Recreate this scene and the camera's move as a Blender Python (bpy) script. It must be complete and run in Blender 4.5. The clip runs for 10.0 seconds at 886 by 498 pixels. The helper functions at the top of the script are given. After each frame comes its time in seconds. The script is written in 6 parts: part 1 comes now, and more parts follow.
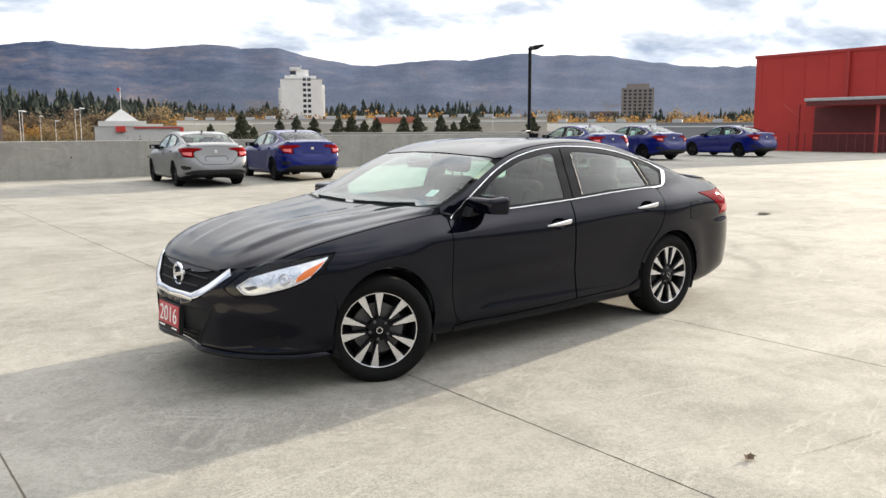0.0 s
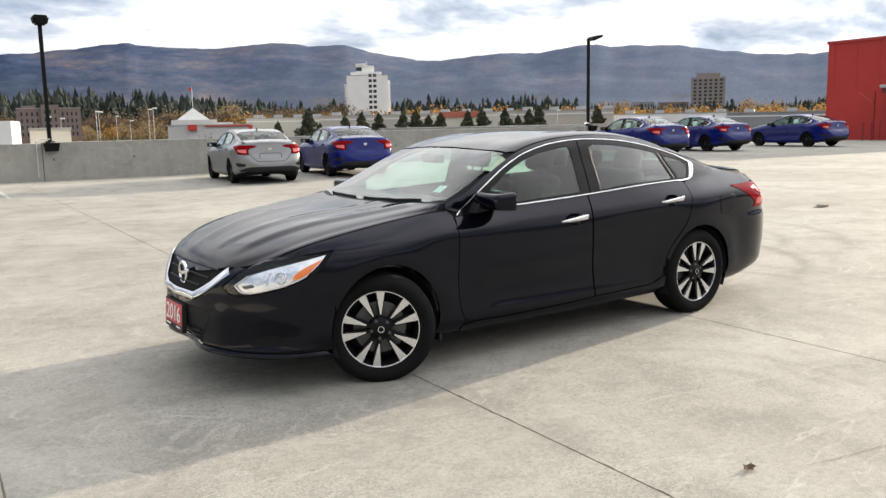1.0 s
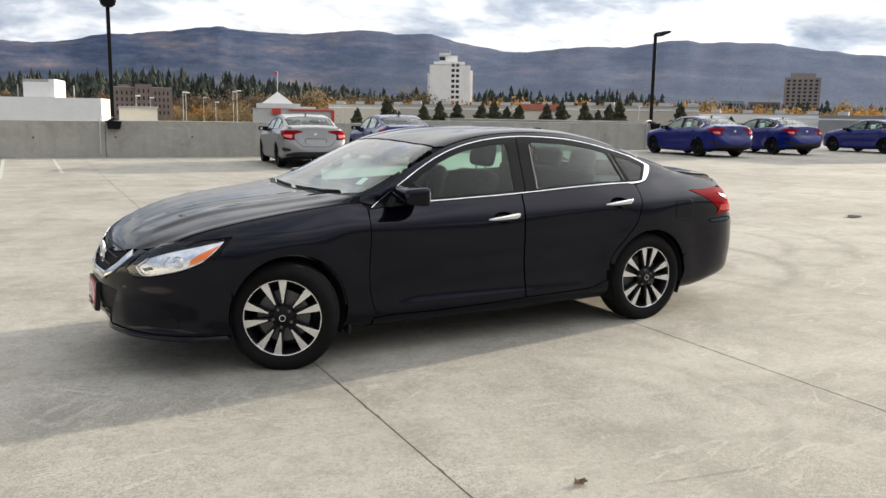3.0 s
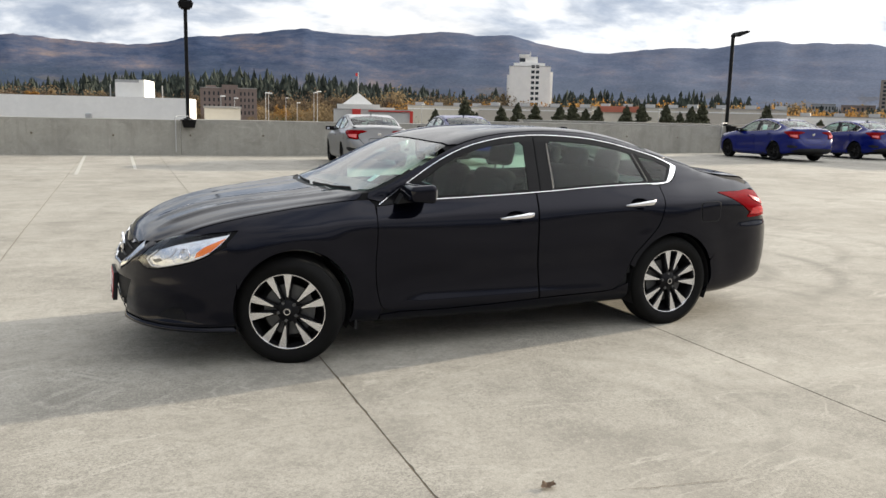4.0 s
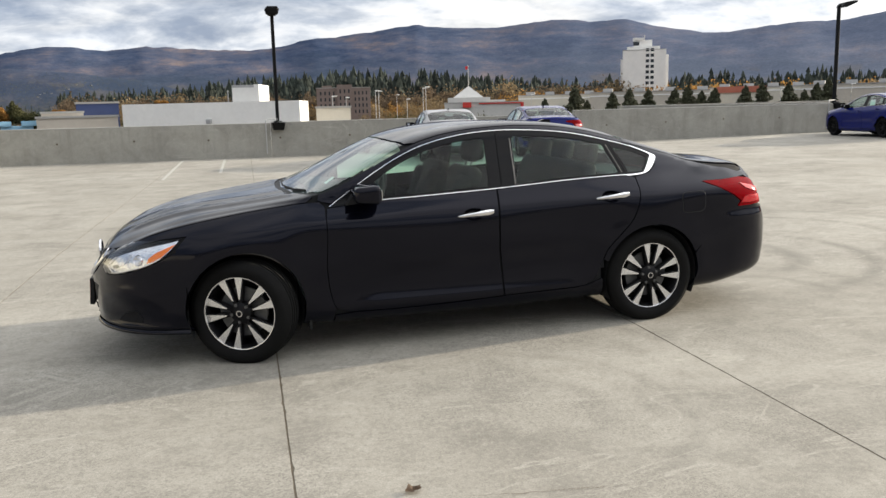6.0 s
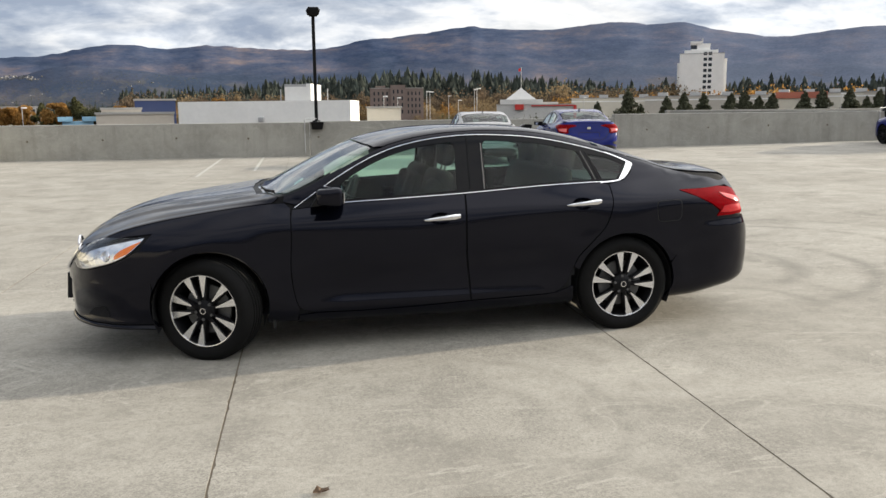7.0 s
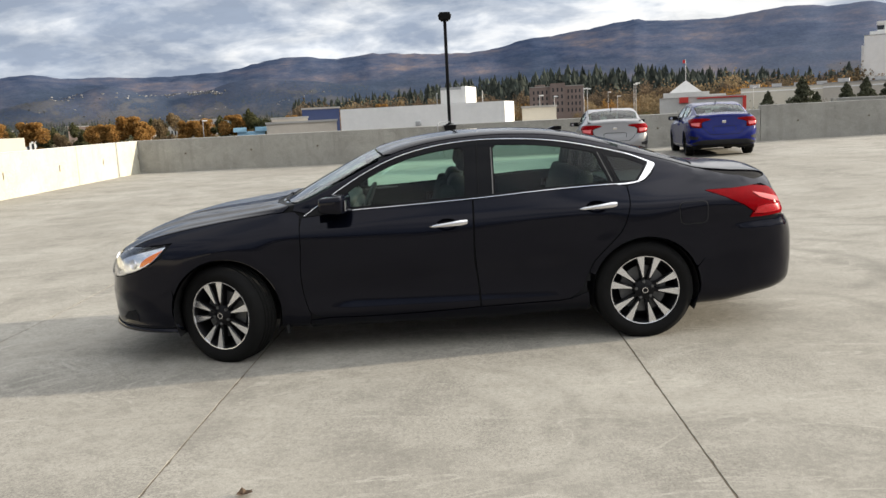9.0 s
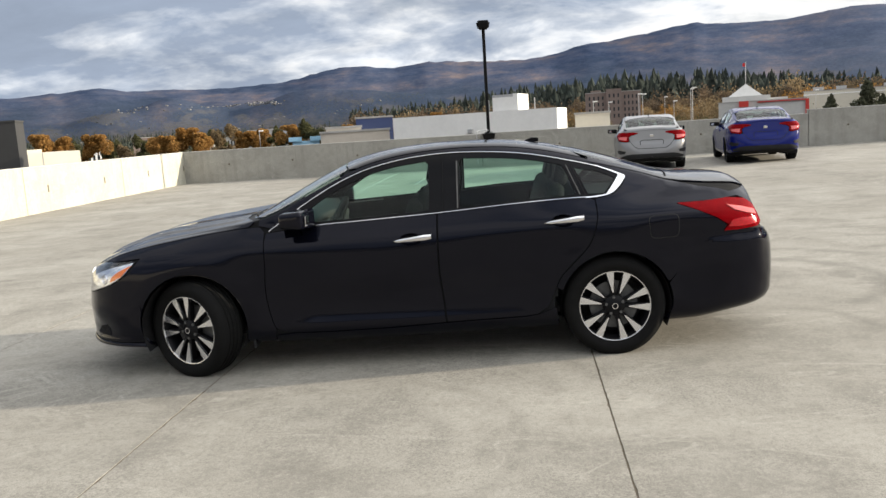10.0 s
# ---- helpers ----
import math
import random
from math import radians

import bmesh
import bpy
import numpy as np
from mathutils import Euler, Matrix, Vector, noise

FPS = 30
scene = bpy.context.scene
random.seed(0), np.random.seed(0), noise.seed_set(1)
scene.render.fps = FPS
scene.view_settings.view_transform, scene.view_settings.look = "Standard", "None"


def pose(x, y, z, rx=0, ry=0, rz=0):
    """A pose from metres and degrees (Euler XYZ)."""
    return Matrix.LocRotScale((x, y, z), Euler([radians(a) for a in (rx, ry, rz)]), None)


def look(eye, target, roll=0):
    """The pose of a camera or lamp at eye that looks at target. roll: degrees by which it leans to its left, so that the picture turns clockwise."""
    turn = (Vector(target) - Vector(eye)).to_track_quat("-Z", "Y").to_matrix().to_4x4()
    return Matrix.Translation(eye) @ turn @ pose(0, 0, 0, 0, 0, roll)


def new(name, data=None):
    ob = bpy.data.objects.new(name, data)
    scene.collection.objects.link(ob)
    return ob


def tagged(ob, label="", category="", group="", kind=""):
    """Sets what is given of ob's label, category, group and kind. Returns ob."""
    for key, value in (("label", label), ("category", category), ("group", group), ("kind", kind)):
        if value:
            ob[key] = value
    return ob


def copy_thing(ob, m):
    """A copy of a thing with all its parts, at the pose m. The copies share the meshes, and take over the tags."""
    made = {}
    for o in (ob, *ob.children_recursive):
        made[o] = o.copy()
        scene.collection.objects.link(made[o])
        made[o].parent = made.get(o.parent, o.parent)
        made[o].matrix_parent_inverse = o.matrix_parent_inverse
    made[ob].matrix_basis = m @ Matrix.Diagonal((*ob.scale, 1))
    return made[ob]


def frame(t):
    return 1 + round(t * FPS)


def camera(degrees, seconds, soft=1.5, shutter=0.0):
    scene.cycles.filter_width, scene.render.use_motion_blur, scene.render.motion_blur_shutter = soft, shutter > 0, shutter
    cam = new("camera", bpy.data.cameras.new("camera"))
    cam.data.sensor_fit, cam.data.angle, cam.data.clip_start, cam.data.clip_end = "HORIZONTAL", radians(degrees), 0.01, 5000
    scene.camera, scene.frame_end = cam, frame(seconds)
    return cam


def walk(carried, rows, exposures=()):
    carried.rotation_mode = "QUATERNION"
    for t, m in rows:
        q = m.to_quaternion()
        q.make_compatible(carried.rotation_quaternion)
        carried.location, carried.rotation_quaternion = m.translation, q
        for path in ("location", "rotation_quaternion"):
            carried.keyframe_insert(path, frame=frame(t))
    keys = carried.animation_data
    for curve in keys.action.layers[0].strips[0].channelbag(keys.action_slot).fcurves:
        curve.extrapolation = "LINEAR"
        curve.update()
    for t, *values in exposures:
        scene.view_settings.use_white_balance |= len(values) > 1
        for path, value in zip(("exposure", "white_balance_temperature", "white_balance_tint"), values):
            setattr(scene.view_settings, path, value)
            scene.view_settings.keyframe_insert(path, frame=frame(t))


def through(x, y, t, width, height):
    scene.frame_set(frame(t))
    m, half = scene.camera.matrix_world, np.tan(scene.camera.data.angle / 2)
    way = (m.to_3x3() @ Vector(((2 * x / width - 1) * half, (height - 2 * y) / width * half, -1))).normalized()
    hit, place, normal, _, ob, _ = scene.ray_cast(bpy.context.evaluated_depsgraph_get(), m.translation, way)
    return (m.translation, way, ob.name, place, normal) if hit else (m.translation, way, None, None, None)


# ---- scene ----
cam = camera(56.0, 10.0)
PATH = [
    (0, (0.048, 0.103, 1.471), (1.291, 1.644, 1.188), -0.2),
    (0.5, (0.233, 0.057, 1.453), (1.413, 1.646, 1.166), 0.2),
    (1, (0.422, -0.022, 1.468), (1.537, 1.613, 1.173), -1.1),
    (1.5, (0.652, -0.203, 1.464), (1.705, 1.473, 1.173), 1.1),
    (2, (0.817, -0.326, 1.462), (1.842, 1.365, 1.164), 1.5),
    (2.2, (0.902, -0.337, 1.459), (1.927, 1.352, 1.15), 1.8),
    (3.3, (1.408, -0.599, 1.487), (2.305, 1.162, 1.178), 0.9),
    (3.5, (1.467, -0.647, 1.486), (2.315, 1.138, 1.181), 1.2),
    (4, (1.685, -0.691, 1.467), (2.478, 1.117, 1.151), 1.3),
    (4.5, (1.919, -0.738, 1.485), (2.656, 1.09, 1.148), -0.1),
    (5, (2.148, -0.884, 1.49), (2.774, 0.986, 1.161), -0.5),
    (5.5, (2.374, -0.981, 1.503), (2.956, 0.905, 1.184), 0.1),
    (5.7, (2.488, -1.004, 1.509), (3.048, 0.888, 1.182), -0.6),
    (6.8, (3.094, -1.114, 1.51), (3.543, 0.806, 1.175), -1.1),
    (7, (3.192, -1.159, 1.518), (3.604, 0.77, 1.188), -0.6),
    (7.5, (3.404, -1.166, 1.506), (3.712, 0.789, 1.217), -0.7),
    (8, (3.674, -1.18, 1.532), (3.914, 0.786, 1.255), -2.1),
    (8.5, (3.971, -1.27, 1.536), (4.082, 0.704, 1.232), -2.0),
    (9, (4.195, -1.268, 1.528), (4.221, 0.707, 1.209), -2.9),
    (9.5, (4.483, -1.19, 1.534), (4.489, 0.782, 1.198), -3.0),
    (10, (4.792, -1.186, 1.533), (4.684, 0.789, 1.239), -3.6),
]
EXPOSURES = [(0.0, 1.11), (1.0, 1.03), (2.2, 0.93), (5.0, 0.83), (7.5, 0.79), (10.0, 0.80)]
walk(cam, [(t, look(eye, target, roll)) for t, eye, target, roll in PATH], EXPOSURES)

# ---- light ----
SUN_AZ, SUN_EL = 83.0, 13.0      # degrees from +y towards +x, and above the horizon
sun_dir = Vector((math.sin(radians(SUN_AZ)) * math.cos(radians(SUN_EL)), math.cos(radians(SUN_AZ)) * math.cos(radians(SUN_EL)), math.sin(radians(SUN_EL))))
sun = new("sun", bpy.data.lights.new("sun", "SUN"))
sun.data.energy, sun.data.angle, sun.data.color = 4.6, radians(0.6), (1.0, 0.878, 0.695)
sun.matrix_world = look(sun_dir * 100, (0, 0, 0))

world = bpy.data.worlds.new("world")
scene.world = world
world.use_nodes = True


class Net:
    """A small helper to write node trees in few lines."""

    def __init__(self, tree):
        self.tree = tree

    def node(self, kind, **inputs):
        n = self.tree.nodes.new(kind)
        for key, value in inputs.items():
            self.put(n.inputs[key.replace("_", " ")], value)
        return n

    def put(self, socket, value):
        if isinstance(value, bpy.types.NodeSocket):
            self.tree.links.new(value, socket)
        elif value is not None:
            socket.default_value = value

    def math(self, op, a, b=None, clamp=False):
        n = self.tree.nodes.new("ShaderNodeMath")
        n.operation, n.use_clamp = op, clamp
        self.put(n.inputs[0], a)
        self.put(n.inputs[1], b)
        return n.outputs[0]

    def vmath(self, op, a, b=None):
        n = self.tree.nodes.new("ShaderNodeVectorMath")
        n.operation = op
        self.put(n.inputs[0], a)
        self.put(n.inputs[1], b)
        return n.outputs["Value"] if op in ("DOT_PRODUCT", "LENGTH") else n.outputs[0]

    def noise(self, vector, scale, detail=4, rough=0.55, kind="FBM", distortion=0.0):
        n = self.tree.nodes.new("ShaderNodeTexNoise")
        self.put(n.inputs["Vector"], vector)
        n.inputs["Scale"].default_value, n.inputs["Detail"].default_value = scale, detail
        n.inputs["Roughness"].default_value, n.inputs["Distortion"].default_value = rough, distortion
        return n.outputs["Fac"]

    def ramp(self, fac, *stops):
        n = self.tree.nodes.new("ShaderNodeValToRGB")
        self.put(n.inputs[0], fac)
        els = n.color_ramp.elements
        while len(els) < len(stops):
            els.new(0.5)
        for e, (p, c) in zip(els, stops):
            e.position = p
            e.color = (c, c, c, 1) if isinstance(c, (int, float)) else (*c, 1)
        return n.outputs[0]

    def mix(self, fac, a, b, blend="MIX"):
        n = self.tree.nodes.new("ShaderNodeMix")
        n.data_type, n.blend_type = "RGBA", blend
        self.put(n.inputs[0], fac)
        for s, v in ((n.inputs[6], a), (n.inputs[7], b)):
            self.put(s, (*v, 1) if isinstance(v, tuple) and len(v) == 3 else v)
        return n.outputs[2]


def make_sky():
    net = Net(world.node_tree)
    net.tree.nodes.clear()
    out = net.node("ShaderNodeOutputWorld")
    sky = net.node("ShaderNodeTexSky")
    sky.sky_type, sky.sun_disc = "NISHITA", False
    sky.sun_elevation, sky.sun_rotation = radians(SUN_EL), radians(SUN_AZ)
    sky.air_density, sky.dust_density = 1.0, 2.0
    way = net.node("ShaderNodeTexCoord").outputs["Generated"]
    sep = net.node("ShaderNodeSeparateXYZ", Vector=way)
    x, y, z = sep.outputs
    # layers of cloud seen in perspective: the way divided by its height, drawn out along one wind
    up = net.math("ADD", net.math("MAXIMUM", z, 0.0), 0.30)
    flat = net.node("ShaderNodeCombineXYZ", X=net.math("DIVIDE", x, up), Y=net.math("DIVIDE", y, up), Z=0.0).outputs[0]
    wind = net.vmath("MULTIPLY", flat, (0.85, 1.0, 1.0))
    big = net.noise(wind, 1.25, 5, 0.55, distortion=0.25)
    small = net.noise(wind, 4.2, 8, 0.60, distortion=0.25)
    wisp = net.noise(net.vmath("MULTIPLY", flat, (0.8, 1.3, 1.0)), 2.0, 6, 0.6, distortion=0.3)
    mass = net.math("ADD", net.math("MULTIPLY", big, 0.62), net.math("MULTIPLY", small, 0.38))
    toward = net.math("ADD", net.math("MULTIPLY", net.vmath("DOT_PRODUCT", way, tuple(sun_dir)), 0.5), 0.5)
    # thick parts are slate grey, thin parts white; towards the sun the veil glows
    mass = net.math("ADD", net.math("MULTIPLY", net.math("SUBTRACT", mass, 0.5), 1.55), 0.485)
    thick = net.math("SUBTRACT", mass, net.math("MULTIPLY", net.math("SUBTRACT", toward, 0.60), 0.28))
    thick = net.math("SUBTRACT", thick, net.math("MULTIPLY", net.ramp(z, (0.16, 0.0), (0.40, 1.0)), 0.10))
    cloud = net.ramp(thick, (0.40, (1.21, 1.19, 1.16)), (0.455, (0.99, 1.01, 1.04)), (0.505, (0.71, 0.76, 0.84)), (0.59, (0.43, 0.50, 0.62)))
    cloud = net.mix(1.0, cloud, net.ramp(toward, (0.3, 1.0), (0.6, 1.0), (1.0, 1.12)), "MULTIPLY")
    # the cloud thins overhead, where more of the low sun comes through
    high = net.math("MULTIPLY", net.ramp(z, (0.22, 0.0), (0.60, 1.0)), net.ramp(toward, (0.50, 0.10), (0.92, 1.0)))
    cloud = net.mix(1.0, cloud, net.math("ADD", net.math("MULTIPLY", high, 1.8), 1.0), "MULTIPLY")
    cloud = net.mix(1.0, cloud, net.ramp(wisp, (0.35, 0.88), (0.65, 1.12)), "MULTIPLY")
    blue = net.mix(0.65, net.mix(1.0, sky.outputs[0], (0.10, 0.10, 0.10), "MULTIPLY"), (0.62, 0.70, 0.80))
    gap = net.ramp(net.math("ADD", net.math("MULTIPLY", wisp, 0.5), net.math("MULTIPLY", big, 0.5)), (0.34, 1.0), (0.42, 0.0))
    both = net.mix(net.math("MULTIPLY", gap, 0.7), cloud, blue)
    both = net.mix(1.0, both, (0.98, 1.0, 1.025), "MULTIPLY")
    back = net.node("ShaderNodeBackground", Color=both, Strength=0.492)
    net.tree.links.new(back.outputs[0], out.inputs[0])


make_sky()

# ---- materials ----
def material(name, colour, rough=0.5, metal=0.0, vary=0.0, scale=4.0, bump=0.0, bump_scale=60.0, coat=0.0, rough_vary=0.0, island=0.0, thing=0.0, second=None):
    """A surface with a colour that varies at two scales, fine relief and uneven gloss. second: a colour that stains it."""
    m = bpy.data.materials.new(name)
    m.use_nodes = True
    net = Net(m.node_tree)
    b = net.tree.nodes["Principled BSDF"]
    b.inputs["Roughness"].default_value, b.inputs["Metallic"].default_value = rough, metal
    b.inputs["Coat Weight"].default_value, b.inputs["Coat Roughness"].default_value = coat, 0.03
    where = net.node("ShaderNodeNewGeometry").outputs["Position"]
    c = (*colour, 1)
    if vary or second:
        n1, n2 = net.noise(where, scale, 5, 0.6), net.noise(where, scale * 9, 4, 0.6)
        f = net.math("ADD", net.math("MULTIPLY", n1, 0.65), net.math("MULTIPLY", n2, 0.35))
        if second:
            c = net.mix(net.ramp(f, (0.42, 0.0), (0.60, 1.0)), tuple(colour), tuple(second))
        else:
            c = net.mix(1.0, c, net.ramp(f, (0.3, 1 - vary), (0.7, 1 + vary)), "MULTIPLY")
    if island:
        r = net.node("ShaderNodeNewGeometry").outputs["Random Per Island"]
        c = net.mix(1.0, c, net.ramp(r, (0.0, 1 - island), (1.0, 1 + island)), "MULTIPLY")
    if thing:
        r = net.node("ShaderNodeObjectInfo").outputs["Random"]
        c = net.mix(1.0, c, net.ramp(r, (0.0, 1 - thing), (1.0, 1 + thing)), "MULTIPLY")
    net.put(b.inputs["Base Color"], c)
    if rough_vary:
        net.put(b.inputs["Roughness"], net.math("ADD", net.math("MULTIPLY", net.math("SUBTRACT", net.noise(where, scale * 2, 4), 0.5), rough_vary * 2), rough, True))
    if bump:
        n = net.node("ShaderNodeBump", Strength=bump, Distance=0.01, Height=net.noise(where, bump_scale, 6, 0.65))
        net.put(b.inputs["Normal"], n.outputs[0])
    return m


def glass(name, tint, rough=0.0, through=0.75, power=2.6, least=0.015):
    """A thin pane: part mirror by Fresnel, the rest lets light through with a tint."""
    m = bpy.data.materials.new(name)
    m.use_nodes = True
    net = Net(m.node_tree)
    net.tree.nodes.clear()
    out = net.node("ShaderNodeOutputMaterial")
    clear = net.node("ShaderNodeBsdfTransparent", Color=(*[v * through for v in tint], 1))
    gloss = net.node("ShaderNodeBsdfGlossy", Color=(1, 1, 1, 1), Roughness=rough)
    edge = net.node("ShaderNodeLayerWeight", Blend=0.5).outputs["Facing"]
    share = net.math("ADD", net.math("MULTIPLY", net.math("POWER", edge, power), 0.95), least)
    mix = net.node("ShaderNodeMixShader")
    net.put(mix.inputs[0], share)
    net.put(mix.inputs[1], clear.outputs[0])
    net.put(mix.inputs[2], gloss.outputs[0])
    net.put(out.inputs[0], mix.outputs[0])
    return m


def concrete(name, base, dark, light, joints=False, drips=False):
    """Worn trowelled concrete: broad stains, faint swirls of wheels, fine speckle and relief."""
    m = bpy.data.materials.new(name)
    m.use_nodes = True
    net = Net(m.node_tree)
    b = net.tree.nodes["Principled BSDF"]
    where = net.node("ShaderNodeNewGeometry").outputs["Position"]
    broad = net.noise(where, 0.22, 5, 0.6, distortion=0.6)
    mid = net.noise(where, 1.2, 9, 0.70, distortion=0.5)
    stretched = net.vmath("MULTIPLY", where, (1.7, 0.7, 1.0))
    streak = net.noise(stretched, 1.1, 9, 0.72, distortion=0.4)
    fine = net.noise(where, 34, 6, 0.74)
    blot = net.noise(where, 6.0, 8, 0.74, distortion=0.3)
    grit = net.noise(where, 160, 3, 0.7)
    c = net.mix(net.ramp(broad, (0.35, 0.0), (0.65, 1.0)), tuple(base), tuple(light))
    c = net.mix(net.math("MULTIPLY", net.ramp(mid, (0.46, 0.0), (0.66, 1.0)), 0.75), c, tuple(dark))
    c = net.mix(net.math("MULTIPLY", net.ramp(streak, (0.50, 0.0), (0.62, 1.0)), 0.26), c, tuple(light))
    c = net.mix(net.math("MULTIPLY", net.ramp(blot, (0.49, 0.0), (0.60, 1.0)), 0.26), c, tuple(dark))
    c = net.mix(net.math("MULTIPLY", net.ramp(blot, (0.38, 1.0), (0.47, 0.0)), 0.24), c, tuple(light))
    c = net.mix(net.math("MULTIPLY", net.ramp(fine, (0.50, 0.0), (0.62, 1.0)), 0.42), c, tuple(dark))
    c = net.mix(net.math("MULTIPLY", net.ramp(fine, (0.36, 1.0), (0.47, 0.0)), 0.42), c, tuple(light))
    if drips:
        # water has run down the face in pale and dark streaks
        run = net.noise(net.vmath("MULTIPLY", where, (1.0, 1.0, 0.06)), 3.5, 5, 0.65)
        c = net.mix(net.math("MULTIPLY", net.ramp(run, (0.54, 0.0), (0.66, 1.0)), 0.40), c, tuple(light))
        c = net.mix(net.math("MULTIPLY", net.ramp(run, (0.36, 1.0), (0.46, 0.0)), 0.45), c, tuple(dark))
    if joints:
        # darker arcs left by turning wheels, some with their sheen put into the colour, broken up, and a few oil stains
        for cx, cy, r, wide, amount in joints:
            off = net.vmath("SUBTRACT", where, (cx, cy, 0.0))
            flat = net.vmath("MULTIPLY", off, (1.0, 1.0, 0.0))
            d = net.math("ABSOLUTE", net.math("SUBTRACT", net.math("ADD", net.vmath("LENGTH", flat), net.math("MULTIPLY", net.math("SUBTRACT", mid, 0.5), 0.22)), r))
            ring = net.math("MULTIPLY", net.ramp(net.math("DIVIDE", d, wide), (0.0, 1.0), (1.0, 0.0)), net.ramp(streak, (0.36, 0.25), (0.56, 1.0)))
            if r:
                ring = net.math("MULTIPLY", ring, net.ramp(net.node("ShaderNodeSeparateXYZ", Vector=off).outputs[0], (0.0, 0.15), (0.6, 1.0)))
            c = net.mix(net.math("MULTIPLY", ring, amount), c, tuple(v * 0.72 for v in dark))
    # thin pale scuffs, and zones where the worn surface shows its dark pores
    scuff = net.noise(net.vmath("MULTIPLY", where, (0.55, 1.3, 1.0)), 0.9, 5, 0.55, distortion=1.2)
    line = net.ramp(net.math("ABSOLUTE", net.math("SUBTRACT", scuff, 0.5)), (0.0, 1.0), (0.016, 0.0))
    c = net.mix(net.math("MULTIPLY", net.math("MULTIPLY", line, net.ramp(blot, (0.42, 0.0), (0.58, 1.0))), 0.5), c, tuple(v * 1.25 for v in light))
    pores = net.math("MULTIPLY", net.ramp(net.noise(where, 75, 3, 0.6), (0.50, 0.0), (0.60, 1.0)), net.ramp(net.noise(where, 0.8, 4, 0.6), (0.44, 0.0), (0.58, 1.0)))
    c = net.mix(net.math("MULTIPLY", pores, 0.42), c, tuple(v * 0.62 for v in dark))
    c = net.mix(1.0, c, net.ramp(grit, (0.3, 0.74), (0.7, 1.24)), "MULTIPLY")
    net.put(b.inputs["Base Color"], c)
    net.put(b.inputs["Roughness"], net.ramp(mid, (0.3, 0.80), (0.7, 0.95)))
    b.inputs["Specular IOR Level"].default_value = 0.2
    h = net.math("ADD", net.math("MULTIPLY", fine, 0.6), net.math("MULTIPLY", grit, 0.4))
    net.put(b.inputs["Normal"], net.node("ShaderNodeBump", Strength=0.25, Distance=0.004, Height=h).outputs[0])
    return m


DECK = concrete("deck_concrete", (0.236, 0.221, 0.190), (0.168, 0.158, 0.138), (0.331, 0.315, 0.277),
                # the first two rings are wheel swirls with their sheen painted in
                [(3.95, 2.75, 0.55, 0.10, 0.26), (3.95, 2.75, 0.97, 0.08, 0.26), (7.1, 6.2, 1.1, 0.16, 0.55), (7.1, 6.2, 1.75, 0.14, 0.60), (8.6, 7.0, 1.4, 0.12, 0.5), (8.6, 7.0, 2.1, 0.15, 0.5), (6.9, 4.6, 0.5, 0.10, 0.5), (1.47, 3.9, 0.0, 0.30, 0.55), (2.1, 1.9, 0.0, 0.22, 0.3), (13.3, 7.7, 0.0, 0.35, 0.8), (5.6, 2.6, 0.0, 0.16, 0.3)])
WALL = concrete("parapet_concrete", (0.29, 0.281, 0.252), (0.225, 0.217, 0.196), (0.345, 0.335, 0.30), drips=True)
# brighter copy of the parapet concrete, with low sun partly put into the colour
WALL_PALE_SUNLIT = concrete("pale_sunlit_parapet_concrete", (0.43, 0.415, 0.345), (0.36, 0.345, 0.285), (0.49, 0.475, 0.40), drips=True)
# pale colour that stands for sunlight along the parapets' tops
SUNLIT_CAP = material("sunlit_parapet_cap", (0.55, 0.54, 0.50), 0.8, vary=0.15, bump=0.2)
SEAL = material("joint_sealant", (0.098, 0.078, 0.053), 0.9, vary=0.3, scale=20)
LINE = material("worn_line_paint", (0.38, 0.37, 0.335), 0.8, second=(0.26, 0.25, 0.222), scale=9)
PAINT_BLACK = material("black_car_paint", (0.0018, 0.0021, 0.0044), 0.085, 0.0, vary=0.1, scale=2)
PAINT_BLACK.node_tree.nodes["Principled BSDF"].inputs["IOR"].default_value = 1.335
PAINT_BLACK.node_tree.nodes["Principled BSDF"].inputs["Specular Tint"].default_value = (0.86, 0.86, 1.0, 1)
PAINT_BLUE = material("blue_car_paint", (0.0022, 0.0075, 0.110), 0.25, 0.0, coat=0.50, vary=0.06, scale=3)
PAINT_BLUE.node_tree.nodes["Principled BSDF"].inputs["Coat IOR"].default_value = 1.36
PAINT_SILVER = material("silver_car_paint", (0.175, 0.175, 0.178), 0.36, 0.4, coat=0.6, vary=0.04, scale=3)
PLASTIC = material("black_plastic", (0.018, 0.018, 0.019), 0.55, vary=0.2, scale=10, bump=0.1, bump_scale=300)
GLOSSY_BLACK = material("gloss_black_trim", (0.006, 0.006, 0.007), 0.15, vary=0.1)
SHELL = material("inner_body", (0.010, 0.010, 0.011), 0.8, vary=0.2)
CHROME = material("chrome", (0.74, 0.74, 0.76), 0.12, 1.0, rough_vary=0.04)
RUBBER = material("tyre_rubber", (0.006, 0.006, 0.006), 0.8, vary=0.25, scale=12, bump=0.15, bump_scale=200)
MACHINED = material("machined_alloy", (0.70, 0.70, 0.71), 0.26, 0.9, vary=0.06, scale=30)
RIM_BLACK = material("dark_alloy", (0.008, 0.008, 0.009), 0.35, 0.2)
STEEL = material("brake_steel", (0.10, 0.10, 0.10), 0.5, 0.6, vary=0.3, scale=30)
SIDE_GLASS = glass("side_glass", (0.70, 0.92, 0.84), 0.0, 0.97, 2.85, 0.018)
